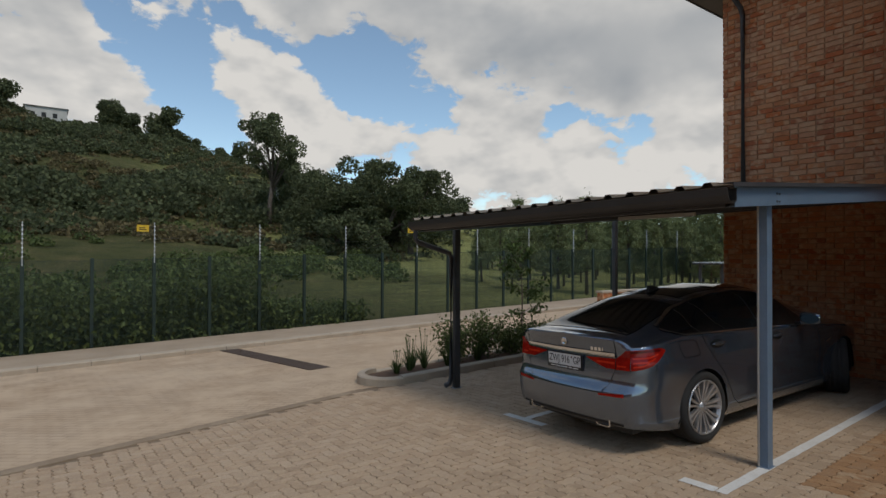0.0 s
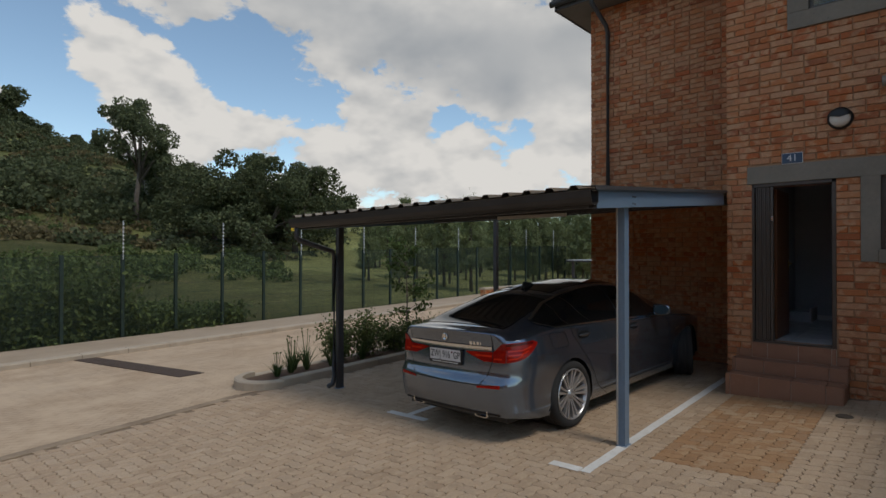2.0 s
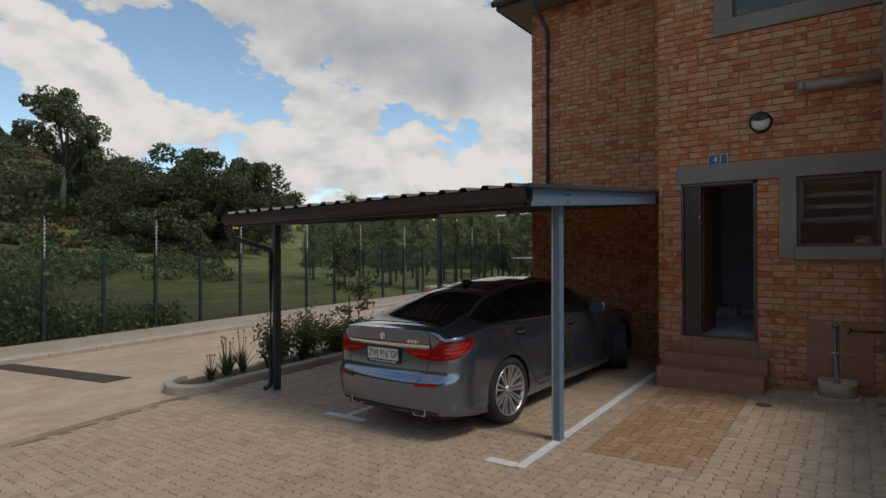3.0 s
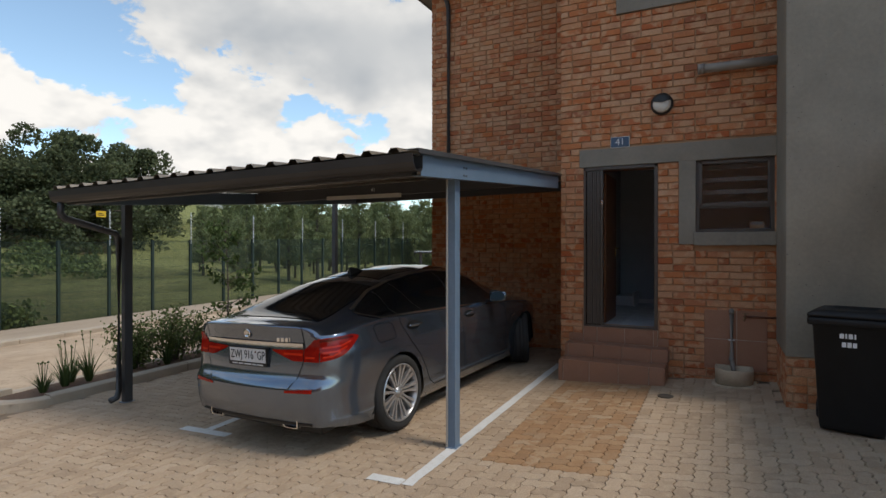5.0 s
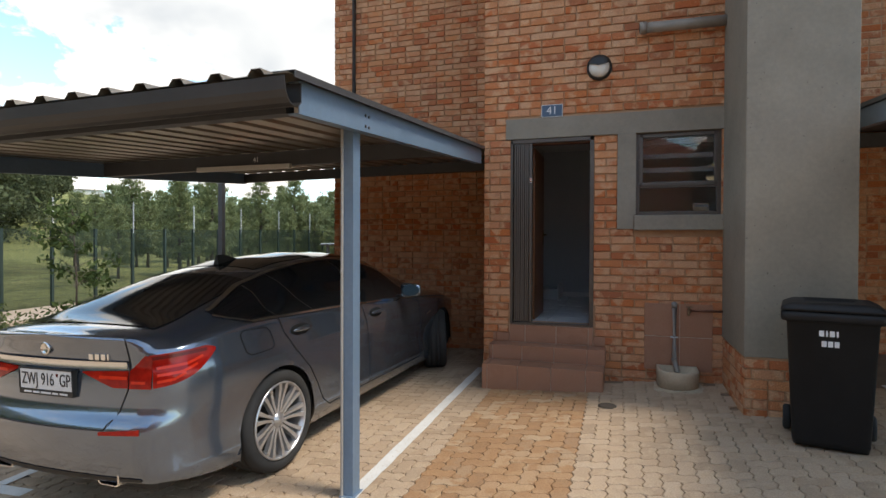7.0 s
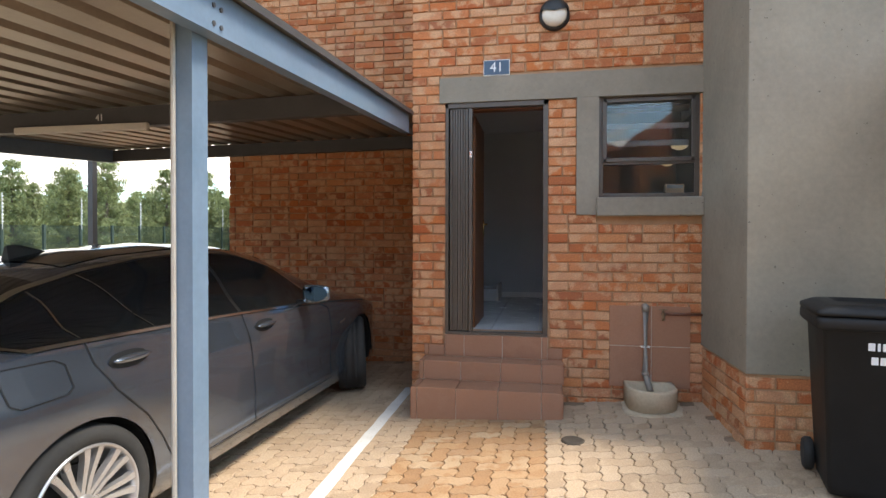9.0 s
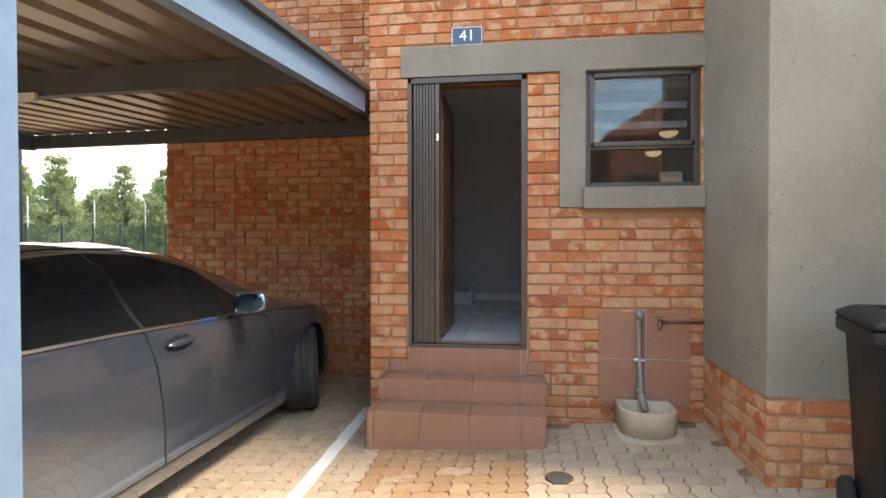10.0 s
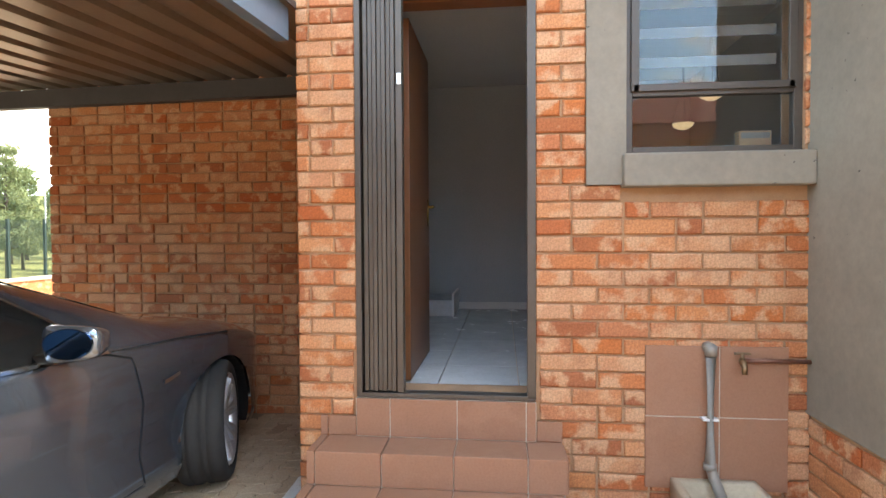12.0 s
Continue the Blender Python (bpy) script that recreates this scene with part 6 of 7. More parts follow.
def undergrowth():
    rng = np.random.default_rng(8)
    pts = []
    for _ in range(1700):
        x = rng.uniform(-9, 10.0)
        y = FENCE_Y + 0.35 + abs(rng.normal()) * 2.4
        h = rng.uniform(0.5, 2.1) * (1.15 - 0.25 * math.sin(x * 0.9)) * (1.0 if x < 6.5 else 0.45)
        q = rng.normal(size=(46, 3)) * np.array([0.32, 0.30, 0.0])
        q[:, 2] = rng.uniform(0, 1, size=46) ** 1.3 * h
        pts.append(q + np.array((x, y, land_z(x, y))))
    me = leaves_mesh("undergrowth", np.concatenate(pts), 0.17, LEAF_BUSH, rng, -0.8, 0.7)
    return tagged(new("undergrowth", me), "rank green weeds growing behind the fence", "undergrowth", kind="stuff")
undergrowth()

# ---- buildings in the valley ----
WHITEWASH = surface("whitewash", (0.50, 0.49, 0.46), (0.58, 0.57, 0.54), 0.6, 0.9, fine=8, bump=0.1)
def valley_house(az, r, w, d, h, ang, label, storeys=1):
    m = on_land(az, r, radians(ang))
    hs = thing("house", label, "house", at=m)
    part("wall", boxes((-w / 2, w / 2, -d / 2, d / 2, -2.0, h)), WHITEWASH, hs)
    part("roof", boxes((-w / 2 - 0.3, w / 2 + 0.3, -d / 2 - 0.3, d / 2 + 0.3, h, h + 0.18), bevel=0.03), SOFFIT, hs)
    for s in range(storeys):
        for k in range(max(2, int(w / 2.2))):
            x = -w / 2 + 1.0 + k * 2.1
            win = part("window", boxes((x, x + 0.9, -d / 2 - 0.04, -d / 2 + 0.01, 0.9 + 2.8 * s, 2.0 + 2.8 * s)), BLACK_TRIM, hs)
            part("sill", boxes((x - 0.08, x + 0.98, -d / 2 - 0.1, -d / 2, 0.82 + 2.8 * s, 0.9 + 2.8 * s)), WHITEWASH, win)
    return hs
valley_house(68.7, 84, 5.2, 4, 3.4, -20, "small whitewashed house with a flat dark roof")
valley_house(64.6, 92, 9.0, 5, 3.0, -24, "long pale two-storey building among trees", 1)
valley_house(89.5, 160, 8.0, 6, 3.2, 0, "pale house with a low roof on the hilltop")
rngh = np.random.default_rng(9)
for az, r in ((50.5, 190), (49.0, 200), (47.4, 210), (51.8, 205), (45.6, 215)):
    valley_house(az, r, rngh.uniform(6, 9), 6, 3.4, az - 90, "distant pale house on the far slope")

# ---- fence ----
GREEN = surface("green_fence_paint", (0.010, 0.024, 0.018), (0.014, 0.032, 0.024), 5, 0.5, bump=0.02)
GALV = surface("galvanised", (0.42, 0.43, 0.43), (0.5, 0.51, 0.51), 6, 0.45, metal=0.5, bump=0.02)
fence = thing("fence", "dark green steel mesh security fence", "fence")
PITCH, X0, NPOST = 1.58, -9.83, 30
FH = 2.6
for k in range(NPOST):
    x = X0 + PITCH * k
    gz = ground_z(x, FENCE_Y)
    part("post", boxes((x - 0.045, x + 0.045, FENCE_Y - 0.05, FENCE_Y + 0.04, gz - 0.3, gz + FH + 0.02), bevel=0.004), GREEN, fence)
    # welded mesh between the posts
    n = 60
    verts, faces = [], []
    for j in range(n):
        xx = x + PITCH * (j + 0.5) / n
        b0 = len(verts)
        for zz in (gz + 0.05, gz + FH):
            verts += [(xx - 0.0032, FENCE_Y - 0.002, zz), (xx + 0.0032, FENCE_Y - 0.002, zz), (xx, FENCE_Y + 0.003, zz)]
        for p in range(3):
            q = (p + 1) % 3
            faces.append((b0 + p, b0 + q, b0 + 3 + q, b0 + 3 + p))
    for j in range(9):
        zz = gz + 0.06 + (FH - 0.08) * j / 8
        b0 = len(verts)
        for xx in (x, x + PITCH):
            verts += [(xx, FENCE_Y - 0.008, zz - 0.004), (xx, FENCE_Y - 0.008, zz + 0.004), (xx, FENCE_Y - 0.001, zz)]
        for p in range(3):
            q = (p + 1) % 3
            faces.append((b0 + p, b0 + q, b0 + 3 + q, b0 + 3 + p))
    me = bpy.data.meshes.new("mesh_panel")
    me.from_pydata(verts, [], faces)
    me.materials.append(GREEN)
    ob = new("mesh_panel", me)
    ob.parent = fence
    ob["kind"] = "stuff"
    if k % 2 == 0:
        bm = boxes((x - 0.012, x + 0.012, FENCE_Y - 0.06, FENCE_Y - 0.036, gz + FH - 0.15, gz + FH + 1.05))
        rod = part("stay", bm, GALV, fence, "slim galvanised electric fence stay")
        for j in range(8):
            part("insulator", boxes((x - 0.02, x + 0.02, FENCE_Y - 0.085, FENCE_Y - 0.062, gz + FH + 0.08 + 0.12 * j, gz + FH + 0.12 + 0.12 * j)), WHITE, rod)
for j in range(8):
    bm = bmesh.new()
    z = FH + 0.10 + 0.12 * j
    tube(bm, [(X0 + PITCH * k, FENCE_Y - 0.09, ground_z(X0 + PITCH * k, FENCE_Y) + z) for k in range(0, NPOST, 2)], 0.0012, 4)
    part("wire", bm, STEEL_DARK, fence)
YELLOW = surface("yellow_sign", (0.62, 0.40, 0.02), (0.70, 0.46, 0.03), 6, 0.5, bump=0.02)
for x in (2.81, 12.29):
    gz = ground_z(x, FENCE_Y)
    sg = thing("warning_sign", "small yellow warning sign on the electric fence", "sign", "electric fence signs")
    part("sign_plate", boxes((x - 0.48, x - 0.16, FENCE_Y - 0.105, FENCE_Y - 0.1, gz + FH + 0.78, gz + FH + 0.98)), YELLOW, sg)
    for a, w in ((0.0, 0.2), (0.05, 0.16)):
        part("writing", boxes((x - 0.42, x - 0.42 + w, FENCE_Y - 0.108, FENCE_Y - 0.106, gz + FH + 0.83 + a, gz + FH + 0.855 + a)), BLACK_TRIM, sg)

# ---- kerbs, verge, channel drain ----
def kerb_run(name, x0, x1, y0, y1, h, step, label):
    kb = thing(name, label, "kerb", kind="structure")
    x = x0
    while x < x1 - 0.05:
        xe = min(x + step, x1) - 0.012
        bm = bmesh.new()
        vs = []
        for xx in (x, xe):
            for yy, hh in ((y0, -0.1), (y0, h - 0.02), (y0 + 0.025, h), (y1 - 0.01, h), (y1, h - 0.01), (y1, -0.1)):
                vs.append(bm.verts.new((xx, yy, ground_z(xx, y0) + hh)))
        for p in range(6):
            q = (p + 1) % 6
            bm.faces.new((vs[p], vs[q], vs[6 + q], vs[6 + p]))
        bm.faces.new(vs[:6][::-1]), bm.faces.new(vs[6:])
        part("kerb_stone", bm, KERB, kb)
        x += step
    return kb
kerb_run("kerb_road", -14, 44, 15.0, 15.32, 0.11, 1.0, "pale concrete mountable kerb along the road")
bm = bmesh.new()
xs = np.linspace(-40, 60, 70)
rows = [[bm.verts.new((x, y, ground_z(x, y) + h)) for y, h in ((15.32, 0.09), (16.8, 0.10), (FENCE_Y - 0.1, 0.08), (FENCE_Y + 0.25, -0.1))] for x in xs]
for p, q in zip(rows, rows[1:]):
    for k in range(3):
        bm.faces.new((p[k], q[k], q[k + 1], p[k + 1]))
tagged(finish("verge", bm, surface("sandy_verge", (0.34, 0.26, 0.18), (0.42, 0.33, 0.24), 0.8, 0.95, fine=12, bump=0.3, c3=(0.30, 0.22, 0.15))), "bare sandy strip between kerb and fence", "verge", kind="structure")
drain = thing("channel_drain", "long rusty brown channel drain grating across the road", "drain")
RUST = surface("rusty_grating", (0.055, 0.035, 0.025), (0.085, 0.055, 0.038), 3, 0.85, fine=30, bump=0.3)
DA, DB = Vector((4.06, 15.0, 0)), Vector((4.52, 10.25, 0))
n = 40
for j in range(n):
    p, q = DA.lerp(DB, j / n), DA.lerp(DB, (j + 0.82) / n)
    bm = bmesh.new()
    vs = []
    for zz in (0.008, -0.03):
        for c, dx in ((p, -0.23), (p, 0.23), (q, 0.23), (q, -0.23)):
            vs.append(bm.verts.new((c.x + dx, c.y, ground_z(c.x, c.y) + zz)))
    for f in ((0, 1, 2, 3), (7, 6, 5, 4), (0, 4, 5, 1), (1, 5, 6, 2), (2, 6, 7, 3), (3, 7, 4, 0)):
        bm.faces.new([vs[i] for i in f])
    part("bar", bm, RUST, drain)

# ---- planter beside the carport ----
kb = kerb_run("kerb_planter", 4.86, 12.0, 7.70, 7.85, 0.13, 1.0, "concrete kerb round the planting bed")
bm = bmesh.new()
prev = None
for k in range(11):
    a = radians(90 + 180 * k / 10)
    cx, cy, r = 4.86, 8.225, 0.525
    row = [bm.verts.new((cx + rr * math.cos(a), cy + rr * math.sin(a), ground_z(4.2, 7.9) + hh)) for rr, hh in ((r, -0.1), (r, 0.11), (r - 0.025, 0.13), (r - 0.14, 0.13), (r - 0.15, -0.05))]
    if prev:
        for p in range(4):
            bm.faces.new((prev[p], prev[p + 1], row[p + 1], row[p]))
    prev = row
part("kerb_nose", bm, KERB, kb)
kerb_run("kerb_planter_back", 4.86, 12.0, 8.60, 8.75, 0.10, 1.0, "concrete kerb behind the planting bed")
bm = bmesh.new()
xs = np.linspace(4.48, 12, 24)
rows = [[bm.verts.new((x, y, ground_z(x, y) + 0.09 + 0.03 * noise.noise((x * 2, y * 2, 1)))) for y in np.linspace(7.84, 8.61, 6)] for x in xs]
for p, q in zip(rows, rows[1:]):
    for k in range(5):
        bm.faces.new((p[k], q[k], q[k + 1], p[k + 1]))
tagged(finish("planting_bed", bm, surface("bed_soil", (0.10, 0.055, 0.03), (0.17, 0.095, 0.055), 4, 0.95, fine=40, bump=0.6, dist=0.02), smooth=True), "reddish brown soil of the planting bed", "soil", kind="structure")

def strap_plant(x, y, h, n, seed, label="tufted strap-leaved plant in the planting bed"):
    rng = np.random.default_rng(seed)
    t = thing("strap_plant", label, "plant", "strap-leaved plants in the bed", at=Matrix.Translation((x, y, ground_z(x, y) + 0.08)))
    bm = bmesh.new()
    for k in range(n):
        a, lean = rng.uniform(0, 6.28), rng.uniform(0.15, 0.75)
        d = Vector((math.cos(a), math.sin(a), 0))
        side = Vector((-d.y, d.x, 0)) * 0.010
        L = h * rng.uniform(0.65, 1.1)
        rows = []
        for s in (0, 0.35, 0.7, 1.0):
            p = d * (L * lean * s ** 1.6 + 0.03) + Vector((0, 0, L * (s - 0.30 * lean * s * s)))
            w = (1 - s) ** 0.6 + 0.05
            rows.append((bm.verts.new(p - side * w), bm.verts.new(p + side * w)))
        for p, q in zip(rows, rows[1:]):
            bm.faces.new((p[0], p[1], q[1], q[0]))
    part("leaf_tuft", bm, LEAF_GREEN, t)
    bm = bmesh.new()
    for k in range(max(3, n // 9)):
        a = rng.uniform(0, 6.28)
        top = Vector((math.cos(a) * 0.18 * h, math.sin(a) * 0.18 * h, h * rng.uniform(1.1, 1.5)))
        tube(bm, [(0, 0, 0.05), top * 0.6, top], 0.004, 4, False)
        bmesh.ops.create_icosphere(bm, subdivisions=1, radius=0.016, matrix=Matrix.Translation(top))
    part("flower_stalk", bm, LEAF_BUSH, t)
    return t
for k, (x, y, h) in enumerate(((5.0, 8.15, 0.32), (5.3, 8.2, 0.45), (5.65, 8.25, 0.52), (5.5, 8.42, 0.45), (6.1, 8.15, 0.48), (6.4, 8.35, 0.5), (6.8, 8.12, 0.42), (8.4, 8.1, 0.42), (9.0, 8.2, 0.45))):
    strap_plant(x, y, h, 46, 100 + k)
def shrub(x, y, h, w, seed, leaf, label, lsize=0.06, count=2200):
    rng = np.random.default_rng(seed)
    t = thing("shrub", label, "shrub", at=Matrix.Translation((x, y, ground_z(x, y) + 0.08)))
    bm = bmesh.new()
    pts = []
    for k in range(22):
        a, rr = rng.uniform(0, 6.28), w * rng.uniform(0.2, 1.0)
        top = Vector((rr * math.cos(a), rr * math.sin(a), h * rng.uniform(0.5, 1.05)))
        tube(bm, [(0.1 * math.cos(a), 0.1 * math.sin(a), 0), top * 0.55 + Vector((0, 0, 0.1)), top], [0.008, 0.005, 0.002], 4, False)
        s = rng.uniform(0.15, 1.0, size=(count // 22, 1)) ** 0.7
        pts.append(np.array(top) * s + rng.normal(size=(count // 22, 3)) * 0.085)
    part("stem_cluster", bm, BARK, t)
    ob = new("foliage", leaves_mesh("foliage", np.concatenate(pts), lsize, leaf, rng, -0.5, 0.6))
    ob.parent = t
    return t
shrub(7.1, 8.35, 0.85, 0.6, 121, LEAF_BUSH, "loose green shrub in the planting bed")
shrub(7.8, 8.3, 0.65, 0.6, 122, LEAF_BUSH, "low green shrub in the planting bed")
shrub(6.45, 8.4, 0.75, 0.5, 123, LEAF_BUSH, "feathery green shrub in the planting bed")
shrub(8.6, 8.35, 0.55, 0.5, 124, LEAF_GREEN, "small green shrub in the planting bed")
def sapling(x, y, h, seed):
    rng = np.random.default_rng(seed)
    t = thing("sapling", "thin young tree with sparse hanging leaves", "tree", at=Matrix.Translation((x, y, ground_z(x, y) + 0.08)))
    bm = bmesh.new()
    tube(bm, [(0, 0, -0.05), (0.05, 0.03, h * 0.5), (0.0, 0.05, h)], [0.022, 0.015, 0.004], 6)
    pts = []
    for k in range(26):
        z = h * rng.uniform(0.25, 0.98)
        a, L = rng.uniform(0, 6.28), rng.uniform(0.25, 0.62)
        end = Vector((L * math.cos(a), L * math.sin(a), z + 0.12))
        tube(bm, [(0, 0.02, z), end * 0.5 + Vector((0, 0, z * 0.5 + 0.1)), end], [0.006, 0.004, 0.002], 4, False)
        s = rng.uniform(0.35, 1.05, size=(26, 1))
        pts.append(np.array([0, 0, z]) * (1 - s) + np.array(end) * s + rng.normal(size=(26, 3)) * 0.055)
    part("stem", bm, BARK, t, "", True)
    ob = new("foliage", leaves_mesh("foliage", np.concatenate(pts), 0.11, LEAF_GREEN, rng, 0.9, 0.55))
    ob.parent = t
sapling(8.3, 8.45, 2.25, 131)

# ---- low brick wall and the carport farther down the road ----
low = thing("low_wall", "low face brick wall with a concrete coping", "wall")
part("brickwork", boxes((17.5, 24, 13.4, 13.65, -0.8, 0.42)), BRICK, low)
part("coping", boxes((17.45, 24.05, 13.36, 13.69, 0.42, 0.50), bevel=0.01), KERB, low)
far = thing("far_carport", "small dark steel carport farther down the road", "carport")
part("roof_sheet", boxes((22.5, 25.0, 11.2, 12.6, 1.5, 1.56), bevel=0.01), STEEL_DARK, far)
for k in range(6):
    part("rib", boxes((22.45, 25.0, 11.22 + 0.25 * k, 11.29 + 0.25 * k, 1.56, 1.60)), GALV, far)
for x, y in ((22.8, 12.4), (24.7, 12.4), (22.8, 11.4)):
    part("post", boxes((x - 0.05, x + 0.05, y - 0.05, y + 0.05, ground_z(x, y) - 0.6, 1.5)), STEEL_DARK, far)

# unseen block added behind the yard to keep sky out of the window's reflection
for y0, y1 in ((-2.9, 16.5),):
    hs = thing("house_behind", "added unseen brick house block that darkens the window reflection", "house")
    part("wall", boxes((-26, -16, y0, y1, -1, 6.2)), BRICK, hs)
    bm = bmesh.new()
    vs = [bm.verts.new(p) for p in ((-26.5, y0 - 0.5, 6.2), (-15.5, y0 - 0.5, 6.2), (-15.5, y1 + 0.5, 6.2), (-26.5, y1 + 0.5, 6.2), (-21, y0 + 4, 9.2), (-21, y1 - 4, 9.2))]
    for f in ((0, 1, 4), (1, 2, 5, 4), (2, 3, 5), (3, 0, 4, 5), (3, 2, 1, 0)):
        bm.faces.new([vs[i] for i in f])
    part("roof", bm, ROOF_TILE, hs)

# ---- next unit's carport and the house across the yard ----
nc = thing("next_carport", "blue-grey steel carport of the next unit", "carport")
def nz(x):
    return 2.62 + 0.072 * (x - 4.6)
bm = bmesh.new()
sweep_profile(bm, [(-0.07, -0.17), (0, -0.17), (0, 0), (-0.07, 0)], 4.6, RX - 0.1, lambda x, a, b: Vector((x, -1.45 + a, nz(x) + b)))
part("side_beam", bm, STEEL, nc)
bm = bmesh.new()
sweep_profile(bm, [(-5.0, 0.004), (0.03, 0.004), (0.03, 0.04), (-5.0, 0.04)], 4.45, RX, lambda x, a, b: Vector((x, -1.45 + a, nz(x) + b)))
part("roof_sheet", bm, STEEL_DARK, nc)
part("cross_beam", boxes((RX - 0.14, RX - 0.06, -6.4, -1.46, nz(RX) - 0.2, nz(RX) - 0.03)), STEEL_DARK, nc)
part("post", boxes((5.33, 5.43, -1.56, -1.46, -0.1, nz(5.4) - 0.17)), STEEL, nc)
opp = thing("house_opposite", "two-storey face brick house across the yard", "house")
part("wall", boxes((-24, -14, -24, -3.6, -1, 6.4)), BRICK, opp)
bm = bmesh.new()
vs = [bm.verts.new(p) for p in ((-24.6, -24.6, 6.4), (-13.4, -24.6, 6.4), (-13.4, -3.0, 6.4), (-24.6, -3.0, 6.4), (-19, -20.5, 9.6), (-19, -7.4, 9.6))]
for f in ((0, 1, 4), (1, 2, 5, 4), (2, 3, 5), (3, 0, 4, 5), (3, 2, 1, 0)):
    bm.faces.new([vs[i] for i in f])
part("roof", bm, ROOF_TILE, opp)
for y in (-21, -17, -13, -9, -5.5):
    for z in (0.6, 3.4):
        w = part("window", boxes((-14.02, -13.96, y, y + 1.4, z, z + 1.2)), BLACK_TRIM, opp)
        part("frame", boxes((-13.97, -13.94, y - 0.1, y + 1.5, z - 0.1, z), (-13.97, -13.94, y - 0.1, y + 1.5, z + 1.2, z + 1.3)), PLASTER, w)
# ---- painted bay lines ----
def painted(name, x0, x1, y0, y1, label):
    bm = bmesh.new()
    nx, ny = max(2, int((x1 - x0) / 0.1)), max(2, int((y1 - y0) / 0.05))
    rng = random.Random(int(x0 * 100 + y0 * 10))
    g = []
    for i in range(nx + 1):
        row = []
        for j in range(ny + 1):
            x, y = x0 + (x1 - x0) * i / nx, y0 + (y1 - y0) * j / ny
            if j in (0, ny):
                y += rng.uniform(-0.004, 0.004)
            row.append(bm.verts.new((x, y, ground_z(x, y) + 0.0045)))
        g.append(row)
    for p, q in zip(g, g[1:]):
        for k in range(ny):
            bm.faces.new((p[k], q[k], q[k + 1], p[k + 1]))
    return tagged(finish(name, bm, LINE_PAINT), label, "road marking", "painted bay lines", "structure")
painted("bay_line", 4.52, 8.95, 2.245, 2.345, "worn white painted bay line on the paving")
painted("bay_line", 4.50, 4.61, 2.349, 2.66, "short white painted foot of the bay line")
painted("bay_line", 4.90, 9.6, 4.85, 4.95, "worn white painted bay line beside the car")
painted("bay_line", 4.79, 4.896, 4.55, 5.22, "short white painted cross mark at the bay's end")
painted("bay_line", 5.2, 8.6, -1.95, -1.85, "white painted bay line of the next unit")

# ---- bricks ----
BR_L, BR_H, JOINT, BR_D = 0.247, 0.0762, 0.011, 0.03
brick_cache = {}


def brick_verts(length, variant):
    """A face brick, its front rounded off and a little uneven; front at y = 0, depth along +y."""
    rng = random.Random(variant * 77 + int(length * 1000))
    c = 0.006
    def j():
        return rng.uniform(-0.0018, 0.0018)
    L, H = length / 2, BR_H / 2
    v = [(-L + j(), c, -H + j()), (L + j(), c, -H + j()), (L + j(), c, H + j()), (-L + j(), c, H + j())]
    v += [(-L + c + j(), 0, -H + c + j()), (j(), j() * 0.6, -H + c + j()), (L - c + j(), 0, -H + c + j()), (L - c + j(), 0, H - c + j()), (j(), j() * 0.6, H - c + j()), (-L + c + j(), 0, H - c + j())]
    v += [(-L, BR_D, -H), (L, BR_D, -H), (L, BR_D, H), (-L, BR_D, H)]
    f = [(4, 5, 8, 9), (5, 6, 7, 8), (0, 1, 6, 5, 4), (1, 2, 7, 6), (2, 3, 9, 8, 7), (3, 0, 4, 9), (10, 11, 1, 0), (11, 12, 2, 1), (12, 13, 3, 2), (13, 10, 0, 3)]
    return v, f


def brick_mesh(length, variant):
    key = (round(length, 3), variant)
    if key not in brick_cache:
        v, f = brick_verts(*key)
        me = bpy.data.meshes.new("brick")
        me.from_pydata(v, [], f)
        me.materials.append(BRICK)
        brick_cache[key] = me
    return brick_cache[key]


def brick_wall(parent, place, s0, s1, z0, z1, holes, near, seed, close_ends=True):
    """Lays a stretcher bond along s; place(s, z) gives the pose of a brick's face. near(s, z): a piece of its own."""
    rng = random.Random(seed)
    V, F, own = [], [], 0
    course = BR_H + JOINT
    z, row = z0 + BR_H / 2, 0
    while z < z1:
        spans = [(s0, s1)]
        for a, b, c, d in holes:
            if z + BR_H * 0.4 > c and z - BR_H * 0.4 < d:
                spans = [q for p in spans for q in ((p[0], min(p[1], a)), (max(p[0], b), p[1])) if q[1] - q[0] > 0.03]
        for a, b in spans:
            s = a
            first = True
            while s < b - 0.02:
                L = BR_L * (0.475 if first and row % 2 else 1.0)
                if not first and rng.random() < 0.10:
                    L = BR_L * 0.475
                first = False
                e = min(s + L, b)
                if b - e < 0.06:
                    e = b
                length = round((e - s) / 0.005) * 0.005
                if length > 0.02:
                    m = place((s + e) / 2, z + rng.uniform(-0.0015, 0.0015), rng.uniform(-0.003, 0.002))
                    if near((s + e) / 2, z) and own < 300:
                        ob = new("brick", brick_mesh(length, rng.randrange(3)))
                        ob.parent = parent
                        ob.matrix_local = m
                        own += 1
                    else:
                        v, f = brick_verts(length, rng.randrange(3))
                        n = len(V)
                        V += [tuple(m @ Vector(p)) for p in v]
                        F += [tuple(n + i for i in q) for q in f]
                s = e + JOINT
        z += course
        row += 1
    if V:
        me = bpy.data.meshes.new("brickwork")
        me.from_pydata(V, [], F)
        me.materials.append(BRICK)
        ob = new("brickwork", me)
        ob.parent = parent
        ob["kind"] = "stuff"


